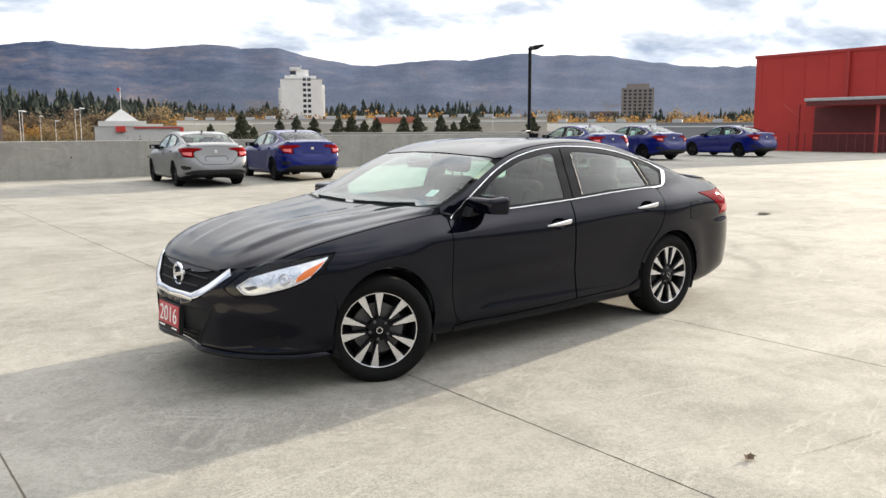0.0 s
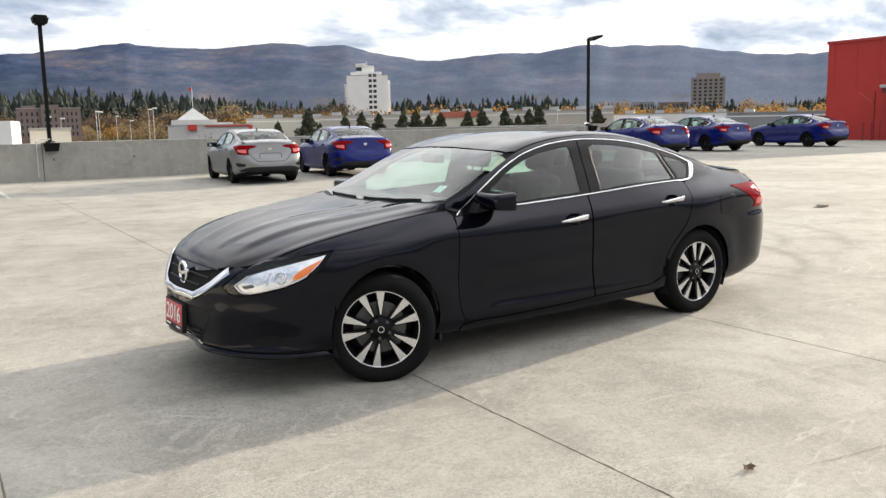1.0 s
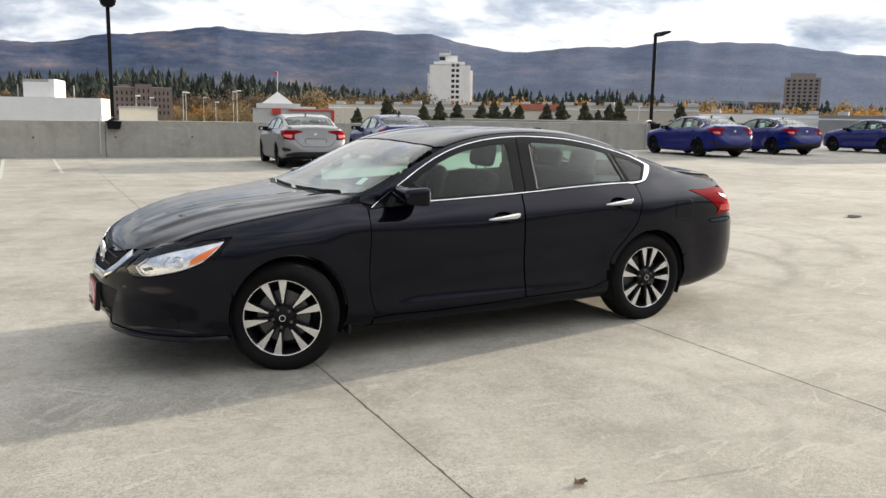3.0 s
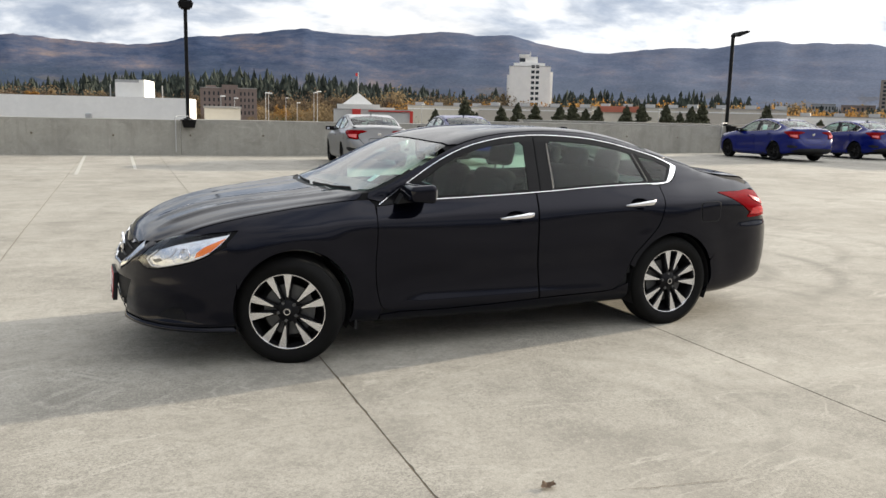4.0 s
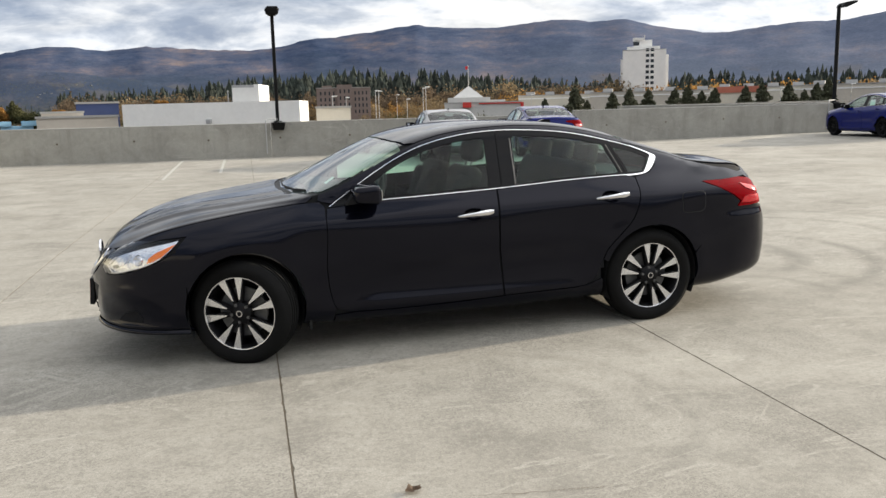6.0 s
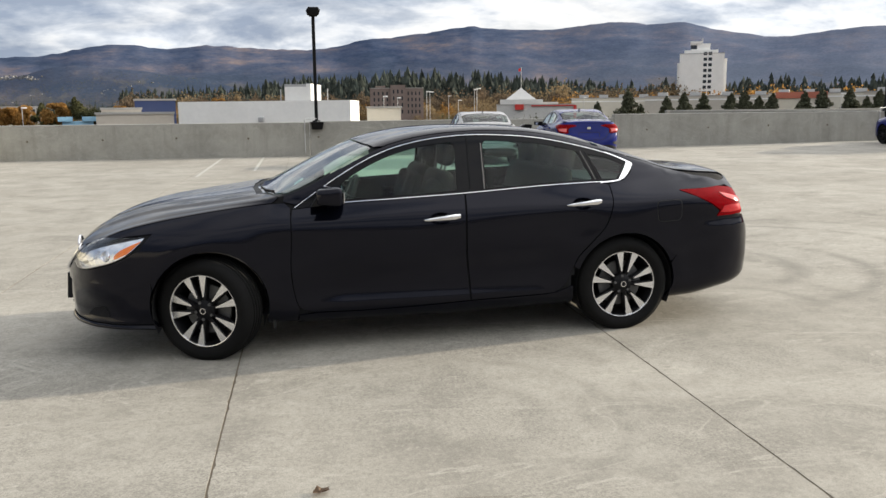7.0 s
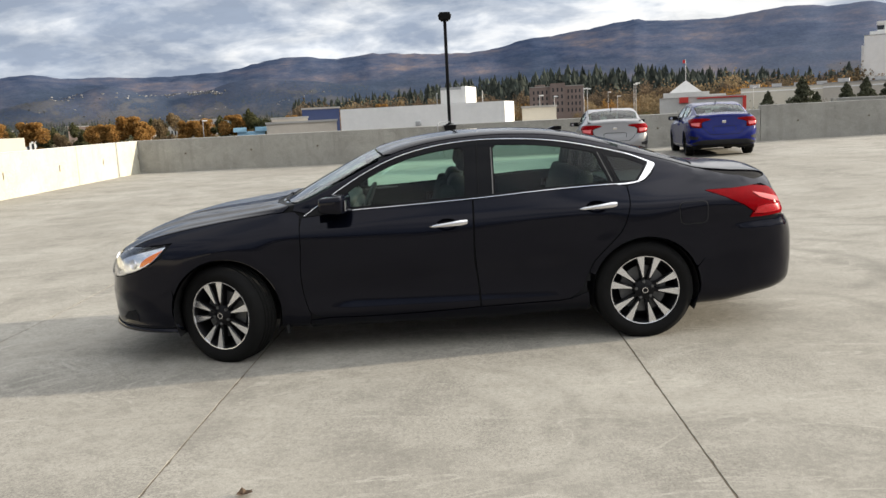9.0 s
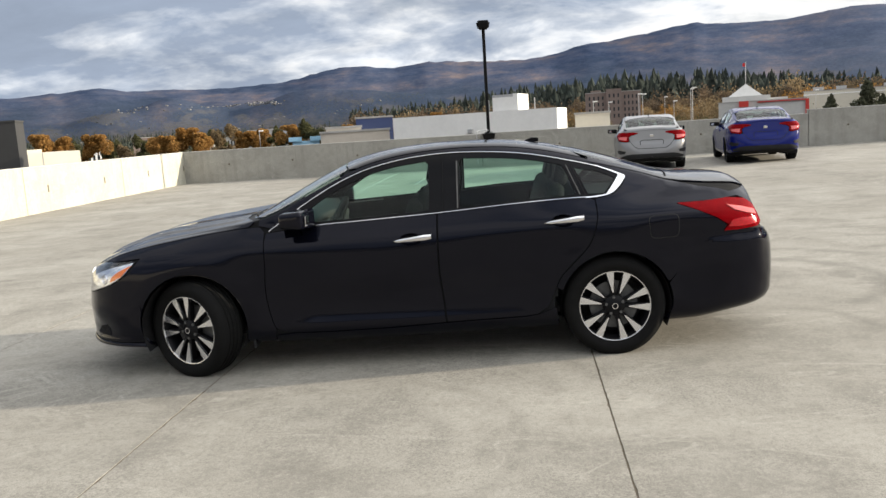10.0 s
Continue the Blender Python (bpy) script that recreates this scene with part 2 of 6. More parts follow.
QUARTER_GLASS = glass("tinted_quarter_glass", (0.72, 0.88, 0.82), 0.0, 0.45, 4.5, 0.025)
REAR_GLASS = glass("tinted_rear_glass", (0.72, 0.88, 0.82), 0.0, 0.60, 7.0, 0.03)
SCREEN_GLASS = glass("windscreen_glass", (0.70, 0.93, 0.88), 0.0, 0.78, 4.4, 0.035)
LENS = glass("lamp_lens", (0.97, 0.98, 1.0), 0.02, 0.95)
AMBER = material("amber_lens", (0.84, 0.19, 0.012), 0.15, coat=1.0)
RED_LENS = material("red_lens", (0.17, 0.0010, 0.003), 0.06, coat=0.0, vary=0.25, scale=20)
REFLEX_RED = material("red_reflector", (0.34, 0.006, 0.010), 0.2, vary=0.3, scale=60)
RED_LENS.node_tree.nodes["Principled BSDF"].inputs["IOR"].default_value = 1.30
# pale red that paints the sun's glint on the tail lights
LENS_GLINT = material("painted_lens_glint", (0.60, 0.12, 0.12), 0.08, 0.0, coat=0.0)
REFLECTOR = material("lamp_reflector", (0.80, 0.81, 0.83), 0.16, 1.0, vary=0.20, scale=30, bump=0.22, bump_scale=30)
SEAT = material("charcoal_seat_cloth", (0.012, 0.0125, 0.0135), 0.85, vary=0.25, scale=15, bump=0.08, bump_scale=40)
DASH = material("dark_dashboard", (0.03, 0.03, 0.03), 0.6, vary=0.2, scale=10)
PLATE_RED = material("red_plate", (0.45, 0.02, 0.035), 0.4, vary=0.08, scale=20)
PLATE_WHITE = material("white_lettering", (0.82, 0.82, 0.80), 0.5)
PLATE_PINK = material("faded_print", (0.55, 0.18, 0.18), 0.5)
PAPER = material("paper_sticker", (0.55, 0.70, 0.62), 0.6, vary=0.1, scale=40)
LAMP_BLACK = material("black_lamp_paint", (0.006, 0.006, 0.0065), 0.5, vary=0.2, scale=5)
RED_WALL = material("red_wall", (0.42, 0.028, 0.022), 0.7, vary=0.12, scale=0.5, bump=0.1, bump_scale=8)
RED_TRIM = material("red_trim", (0.36, 0.026, 0.022), 0.6, vary=0.1, scale=1)
SCREEN_RED = material("dark_red_screen", (0.12, 0.018, 0.018), 0.7, vary=0.2, scale=2)
GREY_METAL = material("grey_canopy_metal", (0.42, 0.42, 0.42), 0.5, 0.4, vary=0.15, scale=2)
WHITE_RENDER = material("white_render", (0.80, 0.79, 0.76), 0.8, vary=0.08, scale=0.2)
DULL_WHITE = material("dull_white_render", (0.52, 0.51, 0.485), 0.85, vary=0.12, scale=0.2)
CREAM = material("cream_render", (0.60, 0.56, 0.47), 0.85, vary=0.1, scale=0.15)
BEIGE = material("beige_render", (0.52, 0.47, 0.40), 0.85, vary=0.12, scale=0.15)
BROWN = material("brown_brick", (0.20, 0.15, 0.13), 0.85, vary=0.15, scale=0.3)
TOWER_TAN = material("tan_brick", (0.26, 0.22, 0.195), 0.85, vary=0.15, scale=0.2)
STONE_GREY = material("grey_render", (0.30, 0.30, 0.30), 0.85, vary=0.12, scale=0.2)
DARK_GREY = material("dark_cladding", (0.030, 0.030, 0.030), 0.7, vary=0.15, scale=0.5)
BLUE_WALL = material("dark_blue_cladding", (0.03, 0.05, 0.14), 0.6, vary=0.12, scale=0.3)
SKY_BLUE = material("pale_blue_cladding", (0.25, 0.45, 0.60), 0.6, vary=0.1, scale=1)
STORE_RED = material("red_store_front", (0.55, 0.04, 0.03), 0.6, vary=0.1, scale=0.3)
ORANGE_SIGN = material("orange_red_sign", (0.42, 0.13, 0.08), 0.6, vary=0.1, scale=0.3)
WINDOW_DARK = material("dark_window_pane", (0.03, 0.035, 0.04), 0.15, vary=0.3, scale=0.5)
ROOF_GREY = material("flat_roof", (0.35, 0.34, 0.32), 0.9, vary=0.2, scale=0.2)
BARK = material("bark", (0.07, 0.05, 0.04), 0.9, vary=0.3, scale=3)
CONIFER = material("conifer_needles", (0.085, 0.089, 0.056), 0.8, island=0.45)
FAR_CONIFER = material("far_conifers", (0.037, 0.044, 0.037), 0.95, island=0.4)
ORANGE_LEAF = material("orange_leaves", (0.29, 0.160, 0.050), 0.85, island=0.35)
YELLOW_LEAF = material("ochre_leaves", (0.20, 0.148, 0.085), 0.85, island=0.3)
BROWN_LEAF = material("brown_leaves", (0.125, 0.092, 0.062), 0.85, island=0.3)
GREEN_LEAF = material("olive_leaves", (0.085, 0.085, 0.04), 0.8, island=0.4)
LEAF_DEAD = material("dead_leaf", (0.15, 0.10, 0.065), 0.8, vary=0.4, scale=60)
DARK_MARK = material("dark_deck_mark", (0.035, 0.026, 0.02), 0.8, vary=0.3, scale=30)
FLAG_RED = material("red_flag_cloth", (0.6, 0.03, 0.03), 0.8)
HOUSE_WALL = material("house_walls", (0.16, 0.158, 0.155), 0.8, island=0.7)
for m in (RUBBER, PLASTIC, SHELL, RIM_BLACK, CONIFER, FAR_CONIFER, ORANGE_LEAF, YELLOW_LEAF, BROWN_LEAF, GREEN_LEAF, SEAT, DASH, PAINT_BLUE, RED_LENS, GLOSSY_BLACK, LAMP_BLACK):
    m.node_tree.nodes["Principled BSDF"].inputs["Specular IOR Level"].default_value = 0.12

for m in (ORANGE_LEAF, YELLOW_LEAF, BROWN_LEAF, GREEN_LEAF):
    net = Net(m.node_tree)
    b = net.tree.nodes["Principled BSDF"]
    thin = net.node("ShaderNodeBsdfTranslucent")
    net.tree.links.new(b.inputs["Base Color"].links[0].from_socket, thin.inputs["Color"])
    both = net.node("ShaderNodeMixShader")
    both.inputs[0].default_value = 0.45
    net.put(both.inputs[1], b.outputs[0])
    net.put(both.inputs[2], thin.outputs[0])
    net.put(net.tree.nodes["Material Output"].inputs[0], both.outputs[0])

# ---- tools to build meshes ----
def mesh_of(name, verts, faces, mat, smooth=False):
    me = bpy.data.meshes.new(name)
    me.from_pydata([tuple(v) for v in verts], [], [tuple(f) for f in faces])
    me.materials.append(mat)
    if smooth:
        me.shade_smooth()
    me.update()
    return me


def put_part(name, me, parent=None, label="", at=None):
    ob = new(name, me)
    ob.parent = parent
    if at is not None:
        ob.matrix_basis = at
    if label:
        tagged(ob, label=label)
    return ob


def part(name, bm, mat, parent=None, label="", at=None, smooth=False, sharp=40):
    """Links a bmesh as one mesh object under a thing or a part."""
    me = bpy.data.meshes.new(name)
    if smooth:
        for e in bm.edges:
            if len(e.link_faces) == 2 and e.calc_face_angle(0) > radians(sharp):
                e.smooth = False
        for f in bm.faces:
            f.smooth = True
    bm.to_mesh(me)
    bm.free()
    me.materials.append(mat)
    return put_part(name, me, parent, label, at)


def thing(name, label, category, at=None, group="", kind=""):
    ob = new(name)
    ob.empty_display_size = 0.1
    if at is not None:
        ob.matrix_basis = at
    return tagged(ob, label, category, group, kind)


def box(x0, x1, y0, y1, z0, z1, bevel=0.0, segments=2):
    bm = bmesh.new()
    bmesh.ops.create_cube(bm, size=1, matrix=Matrix.Translation(((x0 + x1) / 2, (y0 + y1) / 2, (z0 + z1) / 2)) @ Matrix.Diagonal((x1 - x0, y1 - y0, z1 - z0, 1)))
    if bevel:
        bmesh.ops.bevel(bm, geom=bm.edges[:], offset=bevel, segments=segments, profile=0.5, affect="EDGES")
    return bm


def add_box(bm, x0, x1, y0, y1, z0, z1, m=Matrix()):
    bmesh.ops.create_cube(bm, size=1, matrix=m @ Matrix.Translation(((x0 + x1) / 2, (y0 + y1) / 2, (z0 + z1) / 2)) @ Matrix.Diagonal((x1 - x0, y1 - y0, z1 - z0, 1)))


def prism(outline, y0, y1):
    """A solid with an outline in x and z, from y0 to y1."""
    n = len(outline)
    verts = [(x, y0, z) for x, z in outline] + [(x, y1, z) for x, z in outline]
    faces = [tuple(range(n)), tuple(range(2 * n - 1, n - 1, -1))] + [(i, i + n, (i + 1) % n + n, (i + 1) % n) for i in range(n)]
    bm = bmesh.new()
    vs = [bm.verts.new(v) for v in verts]
    for f in faces:
        bm.faces.new([vs[i] for i in f])
    bmesh.ops.recalc_face_normals(bm, faces=bm.faces[:])
    return bm


def lathe(profile, n=48, axis="y", closed=False):
    """Turns a profile of (radius, along) round an axis."""
    bm = bmesh.new()
    rings = []
    for r, a in profile:
        ring = []
        for i in range(n):
            c, s = r * math.cos(2 * math.pi * i / n), r * math.sin(2 * math.pi * i / n)
            ring.append(bm.verts.new((c, a, s) if axis == "y" else (c, s, a)))
        rings.append(ring)
    pairs = list(zip(rings, rings[1:])) + ([(rings[-1], rings[0])] if closed else [])
    for a, b in pairs:
        for i in range(n):
            bm.faces.new((a[i], a[(i + 1) % n], b[(i + 1) % n], b[i]))
    bmesh.ops.recalc_face_normals(bm, faces=bm.faces[:])
    return bm


def tube(points, radius, n=8, closed=False):
    """A round bar along points; radius: one number or one for each point."""
    pts = [Vector(p) for p in points]
    radii = radius if isinstance(radius, (list, tuple)) else [radius] * len(pts)
    bm = bmesh.new()
    rings = []
    for i, p in enumerate(pts):
        a, b = (pts[i - 1] if i or closed else pts[0]), (pts[(i + 1) % len(pts)] if i + 1 < len(pts) or closed else pts[-1])
        q = (b - a).to_track_quat("Z", "Y")
        rings.append([bm.verts.new(p + q @ Vector((radii[i] * math.cos(2 * math.pi * k / n), radii[i] * math.sin(2 * math.pi * k / n), 0))) for k in range(n)])
    for a, b in list(zip(rings, rings[1:])) + ([(rings[-1], rings[0])] if closed else []):
        for k in range(n):
            bm.faces.new((a[k], a[(k + 1) % n], b[(k + 1) % n], b[k]))
    if not closed:
        bm.faces.new(rings[0][::-1])
        bm.faces.new(rings[-1])
    bmesh.ops.recalc_face_normals(bm, faces=bm.faces[:])
    return bm


def pchip(keys):
    """A smooth curve through keys (x, value) that does not overshoot."""
    x = np.array([k[0] for k in keys], float)
    v = np.array([k[1] for k in keys], float)
    h, d = np.diff(x), np.diff(v) / np.diff(x)
    m = np.zeros(len(x))
    m[0], m[-1] = d[0], d[-1]
    for i in range(1, len(x) - 1):
        if d[i - 1] * d[i] > 0:
            w1, w2 = 2 * h[i] + h[i - 1], h[i] + 2 * h[i - 1]
            m[i] = (w1 + w2) / (w1 / d[i - 1] + w2 / d[i])

    def at(q):
        q = np.clip(q, x[0], x[-1])
        i = np.clip(np.searchsorted(x, q, "right") - 1, 0, len(x) - 2)
        s = (q - x[i]) / h[i]
        return (1 + 2 * s) * (1 - s) ** 2 * v[i] + s * (1 - s) ** 2 * h[i] * m[i] + s * s * (3 - 2 * s) * v[i + 1] + s * s * (s - 1) * h[i] * m[i + 1]
    return at


def spline(points, per=6, closed=False):
    """Points on a centripetal curve through the given ones."""
    p = [np.array(q, float) for q in points]
    n = len(p)
    out = []
    for i in range(n if closed else n - 1):
        p1, p2 = p[i], p[(i + 1) % n]
        p0 = p[i - 1] if (i or closed) else 2 * p1 - p2
        p3 = p[(i + 2) % n] if (i + 2 < n or closed) else 2 * p2 - p1
        t1 = max(np.linalg.norm(p1 - p0), 1e-6) ** 0.5
        t2 = t1 + max(np.linalg.norm(p2 - p1), 1e-6) ** 0.5
        t3 = t2 + max(np.linalg.norm(p3 - p2), 1e-6) ** 0.5
        for k in range(per):
            t = t1 + (t2 - t1) * k / per
            a1 = (t1 - t) / t1 * p0 + t / t1 * p1
            a2 = (t2 - t) / (t2 - t1) * p1 + (t - t1) / (t2 - t1) * p2
            a3 = (t3 - t) / (t3 - t2) * p2 + (t - t2) / (t3 - t2) * p3
            b1 = (t2 - t) / t2 * a1 + t / t2 * a2
            b2 = (t3 - t) / (t3 - t1) * a2 + (t - t1) / (t3 - t1) * a3
            out.append((t2 - t) / (t2 - t1) * b1 + (t - t1) / (t2 - t1) * b2)
    if not closed:
        out.append(p[-1])
    return [tuple(q) for q in out]

# ---- the roof deck ----
WALL_Y, WALL_X, DECK_END = 28.55, -6.0, 26.2
SLANT = 3.8        # degrees by which the parapets turn against the parked car


def deck_z(x, y=30.0):
    """The deck lies level near the camera, climbs very slightly to the east and has a shallow dip where water drains."""
    return 0.012 * min(max(x - 8, 0), 16) - 0.05 * math.exp(-((x - 1.3) / 2.2) ** 2 - ((y - 5.6) / 2.2) ** 2)


def joint_x(x0, y):
    return x0 + 0.045 * y


def slab(x0, x1, skew0, skew1, y0, y1, floor, width=0.0025):
    """One strip of deck between two joints, with softened edges."""
    verts, faces = [], []
    ys = np.concatenate([[y0], np.arange(-2.0, 12.0, 0.045), [y1]])
    rng = random.Random(int(x0 * 100) + 7)
    xs_n = max(2, int((x1 - x0) / 0.3))
    for y in ys:
        a = joint_x(x0, y) if skew0 else x0
        b = joint_x(x1, y) if skew1 else x1
        # the arrises are a little ragged, with a chip here and there
        chip = [rng.uniform(-0.0012, 0.0012) + (rng.uniform(0.003, 0.008) if rng.random() < 0.05 else 0) for _ in range(2)]
        a, b = a + (width + chip[0] if skew0 else 0), b - (width + chip[1] if skew1 else 0)
        row = [(a, y, deck_z(a, y) - 0.012), (a + 0.0025, y, deck_z(a, y))] + [(a + (b - a) * k / xs_n, y, deck_z(a + (b - a) * k / xs_n, y)) for k in range(1, xs_n)] + [(b - 0.0025, y, deck_z(b, y)), (b, y, deck_z(b, y) - 0.012)]
        verts += row
    n = len(verts) // len(ys)
    for j in range(len(ys) - 1):
        for i in range(n - 1):
            faces.append((j * n + i, j * n + i + 1, (j + 1) * n + i + 1, (j + 1) * n + i))
    put_part("slab", mesh_of("slab", verts, faces, DECK), floor)


floor = thing("floor", "pale worn concrete roof parking deck with thin joints", "floor", kind="structure")
part("base", box(-6.4, 62, -24, 46, -0.5, -0.066), SEAL, floor, "dark bed under the slabs and joints")
JOINTS = [0.58, 2.81, 5.25]
for x0 in JOINTS:
    ys = np.concatenate([np.arange(-23.8, -2.0, 0.4), np.arange(-2.0, 12.0, 0.09), np.arange(12.0, 45.9, 0.4)])
    verts = [(joint_x(x0, y) + e * 0.012, y, deck_z(joint_x(x0, y), y) - 0.0025) for y in ys for e in (-1, 1)]
    put_part("joint_filler", mesh_of("joint_filler", verts, [(2 * i, 2 * i + 1, 2 * i + 3, 2 * i + 2) for i in range(len(ys) - 1)], SEAL), floor, "worn brown sealant in the joint")
edges = [-6.3] + JOINTS + [46]
for i in range(len(edges) - 1):
    slab(edges[i], edges[i + 1], i > 0, i < len(edges) - 2, -23.9, 45.9, floor)


def parapet(name, start, turn, length, label, height=1.13, thick=0.25, mat=None, pitch=5.3):
    """A concrete upstand wall from start, in cast lengths with fine shadow joints and a thin top strip painted pale for
    the sun; its inner face looks to the right of its run.
    """
    wall = thing(name, label, "parapet wall", pose(*start, 0, 0, 0, turn), kind="structure")
    c = math.cos(radians(turn))
    n = max(1, round(length / pitch))
    for i in range(n):
        a, b = length * i / n + 0.006, length * (i + 1) / n - 0.006
        z = deck_z(start[0] + c * (a + b) / 2)
        part("panel", box(a, b, 0, thick, -0.1, z + height, 0.02), mat or WALL, wall)
        part("cap", box(a, b, -0.004, thick + 0.004, z + height, z + height + 0.012), SUNLIT_CAP, wall, "top edge painted paler for the sun on it")
    return wall


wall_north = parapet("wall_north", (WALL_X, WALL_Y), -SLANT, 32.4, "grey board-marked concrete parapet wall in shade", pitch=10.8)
wall_west = parapet("wall_west", (WALL_X - 1.0, -24), 90 - 1.1, WALL_Y + 24.3, "pale cream concrete parapet wall in low sun", mat=WALL_PALE_SUNLIT)
wall_south = parapet("wall_south", (60, -24), 180, 66, "plain grey concrete parapet wall")
wall_corner = parapet("wall_corner", (DECK_END, 26.6), 90 - SLANT, 19, "plain grey concrete parapet return")
wall_far = parapet("wall_far", (DECK_END + 1, 46), 0, 34, "plain grey concrete parapet wall behind parked cars")

# the small dark round holes of form ties
for k in range(13):
    x = 1.7 + 2.35 * k
    part("tie_hole", lathe([(0.0, -0.004), (0.028, -0.004), (0.034, 0.0)], 12), SEAL, wall_north, at=pose(x, -0.001, 0.62 + deck_z(x - 6) + 0.02 * (k % 3)))
for k in range(8):
    part("tie_hole", box(52.45 - 3.05 * k, 52.5 - 3.05 * k, -0.006, 0.0, 0.48, 0.66), SEAL, wall_west)

# worn parking lines near the wall
for x, y0, y1 in ((1.62, 19.4, 27.6), (2.95, 21.0, 27.4)):
    bm = bmesh.new()
    vs = [bm.verts.new(v) for v in ((x - 0.04, y0, 0.004), (x + 0.04, y0, 0.004), (x + 0.30, y1, 0.004), (x + 0.22, y1, 0.004))]
    bm.faces.new(vs)
    tagged(part("parking_line", bm, LINE), "worn white painted line on the deck", "parking line", "lines by the wall", "structure")


def street_lamp(x, y, z0, z1, head):
    """A black square pole on a skirted foot. head: 'front' has a rounded lamp seen end on, 'side' a flat head on an arm."""
    lamp = thing("street_lamp", "black lamp post with a %s fixed on the parapet" % ("rounded box head" if head == "front" else "flat tilted head"), "lamp post", pose(x, y, z0))
    h = z1 - z0
    bm = bmesh.new()
    bmesh.ops.create_cone(bm, cap_ends=True, segments=4, radius1=0.27, radius2=0.17, depth=0.16, matrix=pose(0, 0, 0.0, 0, 0, 45))
    part("foot", bm, LAMP_BLACK, lamp)
    bm = bmesh.new()
    bmesh.ops.create_cone(bm, cap_ends=True, segments=4, radius1=0.24, radius2=0.31, depth=0.25, matrix=pose(0, 0, 0, 0, 0, 45))
    part("bracket", bm, LAMP_BLACK, lamp, "black bracket over the wall's inner edge", at=pose(0, -0.16, -0.10))
    part("conduit", tube([(-0.42, -0.22, -1.0), (-0.42, -0.22, 0.10), (-0.36, -0.16, 0.14), (0, -0.05, 0.14)], 0.018, 6), GREY_METAL, lamp, "thin grey cable conduit")
    bm = box(-0.055, 0.055, -0.055, 0.055, -0.1, h - 0.12, 0.012)
    part("pole", bm, LAMP_BLACK, lamp)
    if head == "front":
        bm = bmesh.new()
        bmesh.ops.create_cone(bm, cap_ends=True, segments=4, radius1=0.25, radius2=0.34, depth=0.26, matrix=pose(0, 0, 0.06, 0, 0, 45))
        bmesh.ops.bevel(bm, geom=bm.edges[:], offset=0.05, segments=3, affect="EDGES", clamp_overlap=True)
        part("head", bm, LAMP_BLACK, lamp, at=pose(0, -0.08, h - 0.22), smooth=True)
        part("head_top", box(-0.18, 0.18, -0.18, 0.18, -0.03, 0.05, 0.03, 2), LAMP_BLACK, lamp, at=pose(0, -0.08, h - 0.05))
    else:
        part("arm", box(-0.03, 0.22, -0.03, 0.03, -0.03, 0.03, 0.01), LAMP_BLACK, lamp, at=pose(0, 0, h - 0.22, 0, -14, 0))
        part("head", prism([(-0.05, -0.02), (0.12, -0.09), (0.62, -0.05), (0.72, 0.0), (0.55, 0.06), (0.1, 0.09)], -0.17, 0.17), LAMP_BLACK, lamp, at=pose(0.05, 0, h - 0.16, 0, -16, 0))
    return lamp


street_lamp(5.03, 27.95, 1.12, 4.93, "front")
street_lamp(26.35, 26.62, 1.28, 5.12, "side")


def red_building():
    b = thing("red_building", "large red clad commercial building with a grey canopy", "building", pose(46.9, 19.6, 0.19, 0, 0, -SLANT))
    bm = box(0, 24, 0, 8.85, -6, 5.5)
    part("wall", bm, RED_WALL, b)
    part("roof_edge", box(-0.06, 24.06, -0.06, 8.91, 5.5, 5.66), RED_TRIM, b, "darker red roof flashing")
    for y in (2.9, -0.02):
        part("downpipe", box(-0.16, 0, y, y + 0.2, 2.9 if y > 0 else 0, 5.5, 0.03), RED_TRIM, b)
    part("canopy", box(-1.75, 0.0, -0.5, 4.5, 2.78, 2.95, 0.03), GREY_METAL, b, "grey sheet metal canopy")
    part("canopy_beam", box(-1.7, -1.5, -0.45, 4.4, 2.52, 2.775, 0.02), SCREEN_RED, b, "dark red canopy beam")
    part("canopy_post", box(-1.5, -1.38, 4.9, 5.02, -0.1, 2.62), RED_TRIM, b)
    part("canopy_post", box(-1.5, -1.38, 0.4, 0.52, -0.1, 2.62), RED_TRIM, b)
    part("canopy_brace", tube([(-1.44, 4.95, 1.9), (-1.44, 5.9, 2.6)], 0.05), RED_TRIM, b)
    # one dark sheet for the entrance screen and the shade under the canopy
    part("door", box(-0.06, 0.0, -0.3, 4.85, -0.1, 2.5), SCREEN_RED, b, "dark red entrance screen with the canopy's shade in its colour")
    for k in range(6):
        part("rib", box(-0.012, 0, 1.4 + 1.4 * k, 1.43 + 1.4 * k, 2.95, 5.5), RED_WALL, b)
    part("railing", box(-2.4, -2.35, -0.5, 5.0, 1.0, 1.05), RED_TRIM, b, "dark red handrail")
    for k in range(12):
        part("baluster", box(-2.39, -2.36, -0.4 + 0.48 * k, -0.36 + 0.48 * k, -0.1, 1.06), SCREEN_RED, b)


red_building()


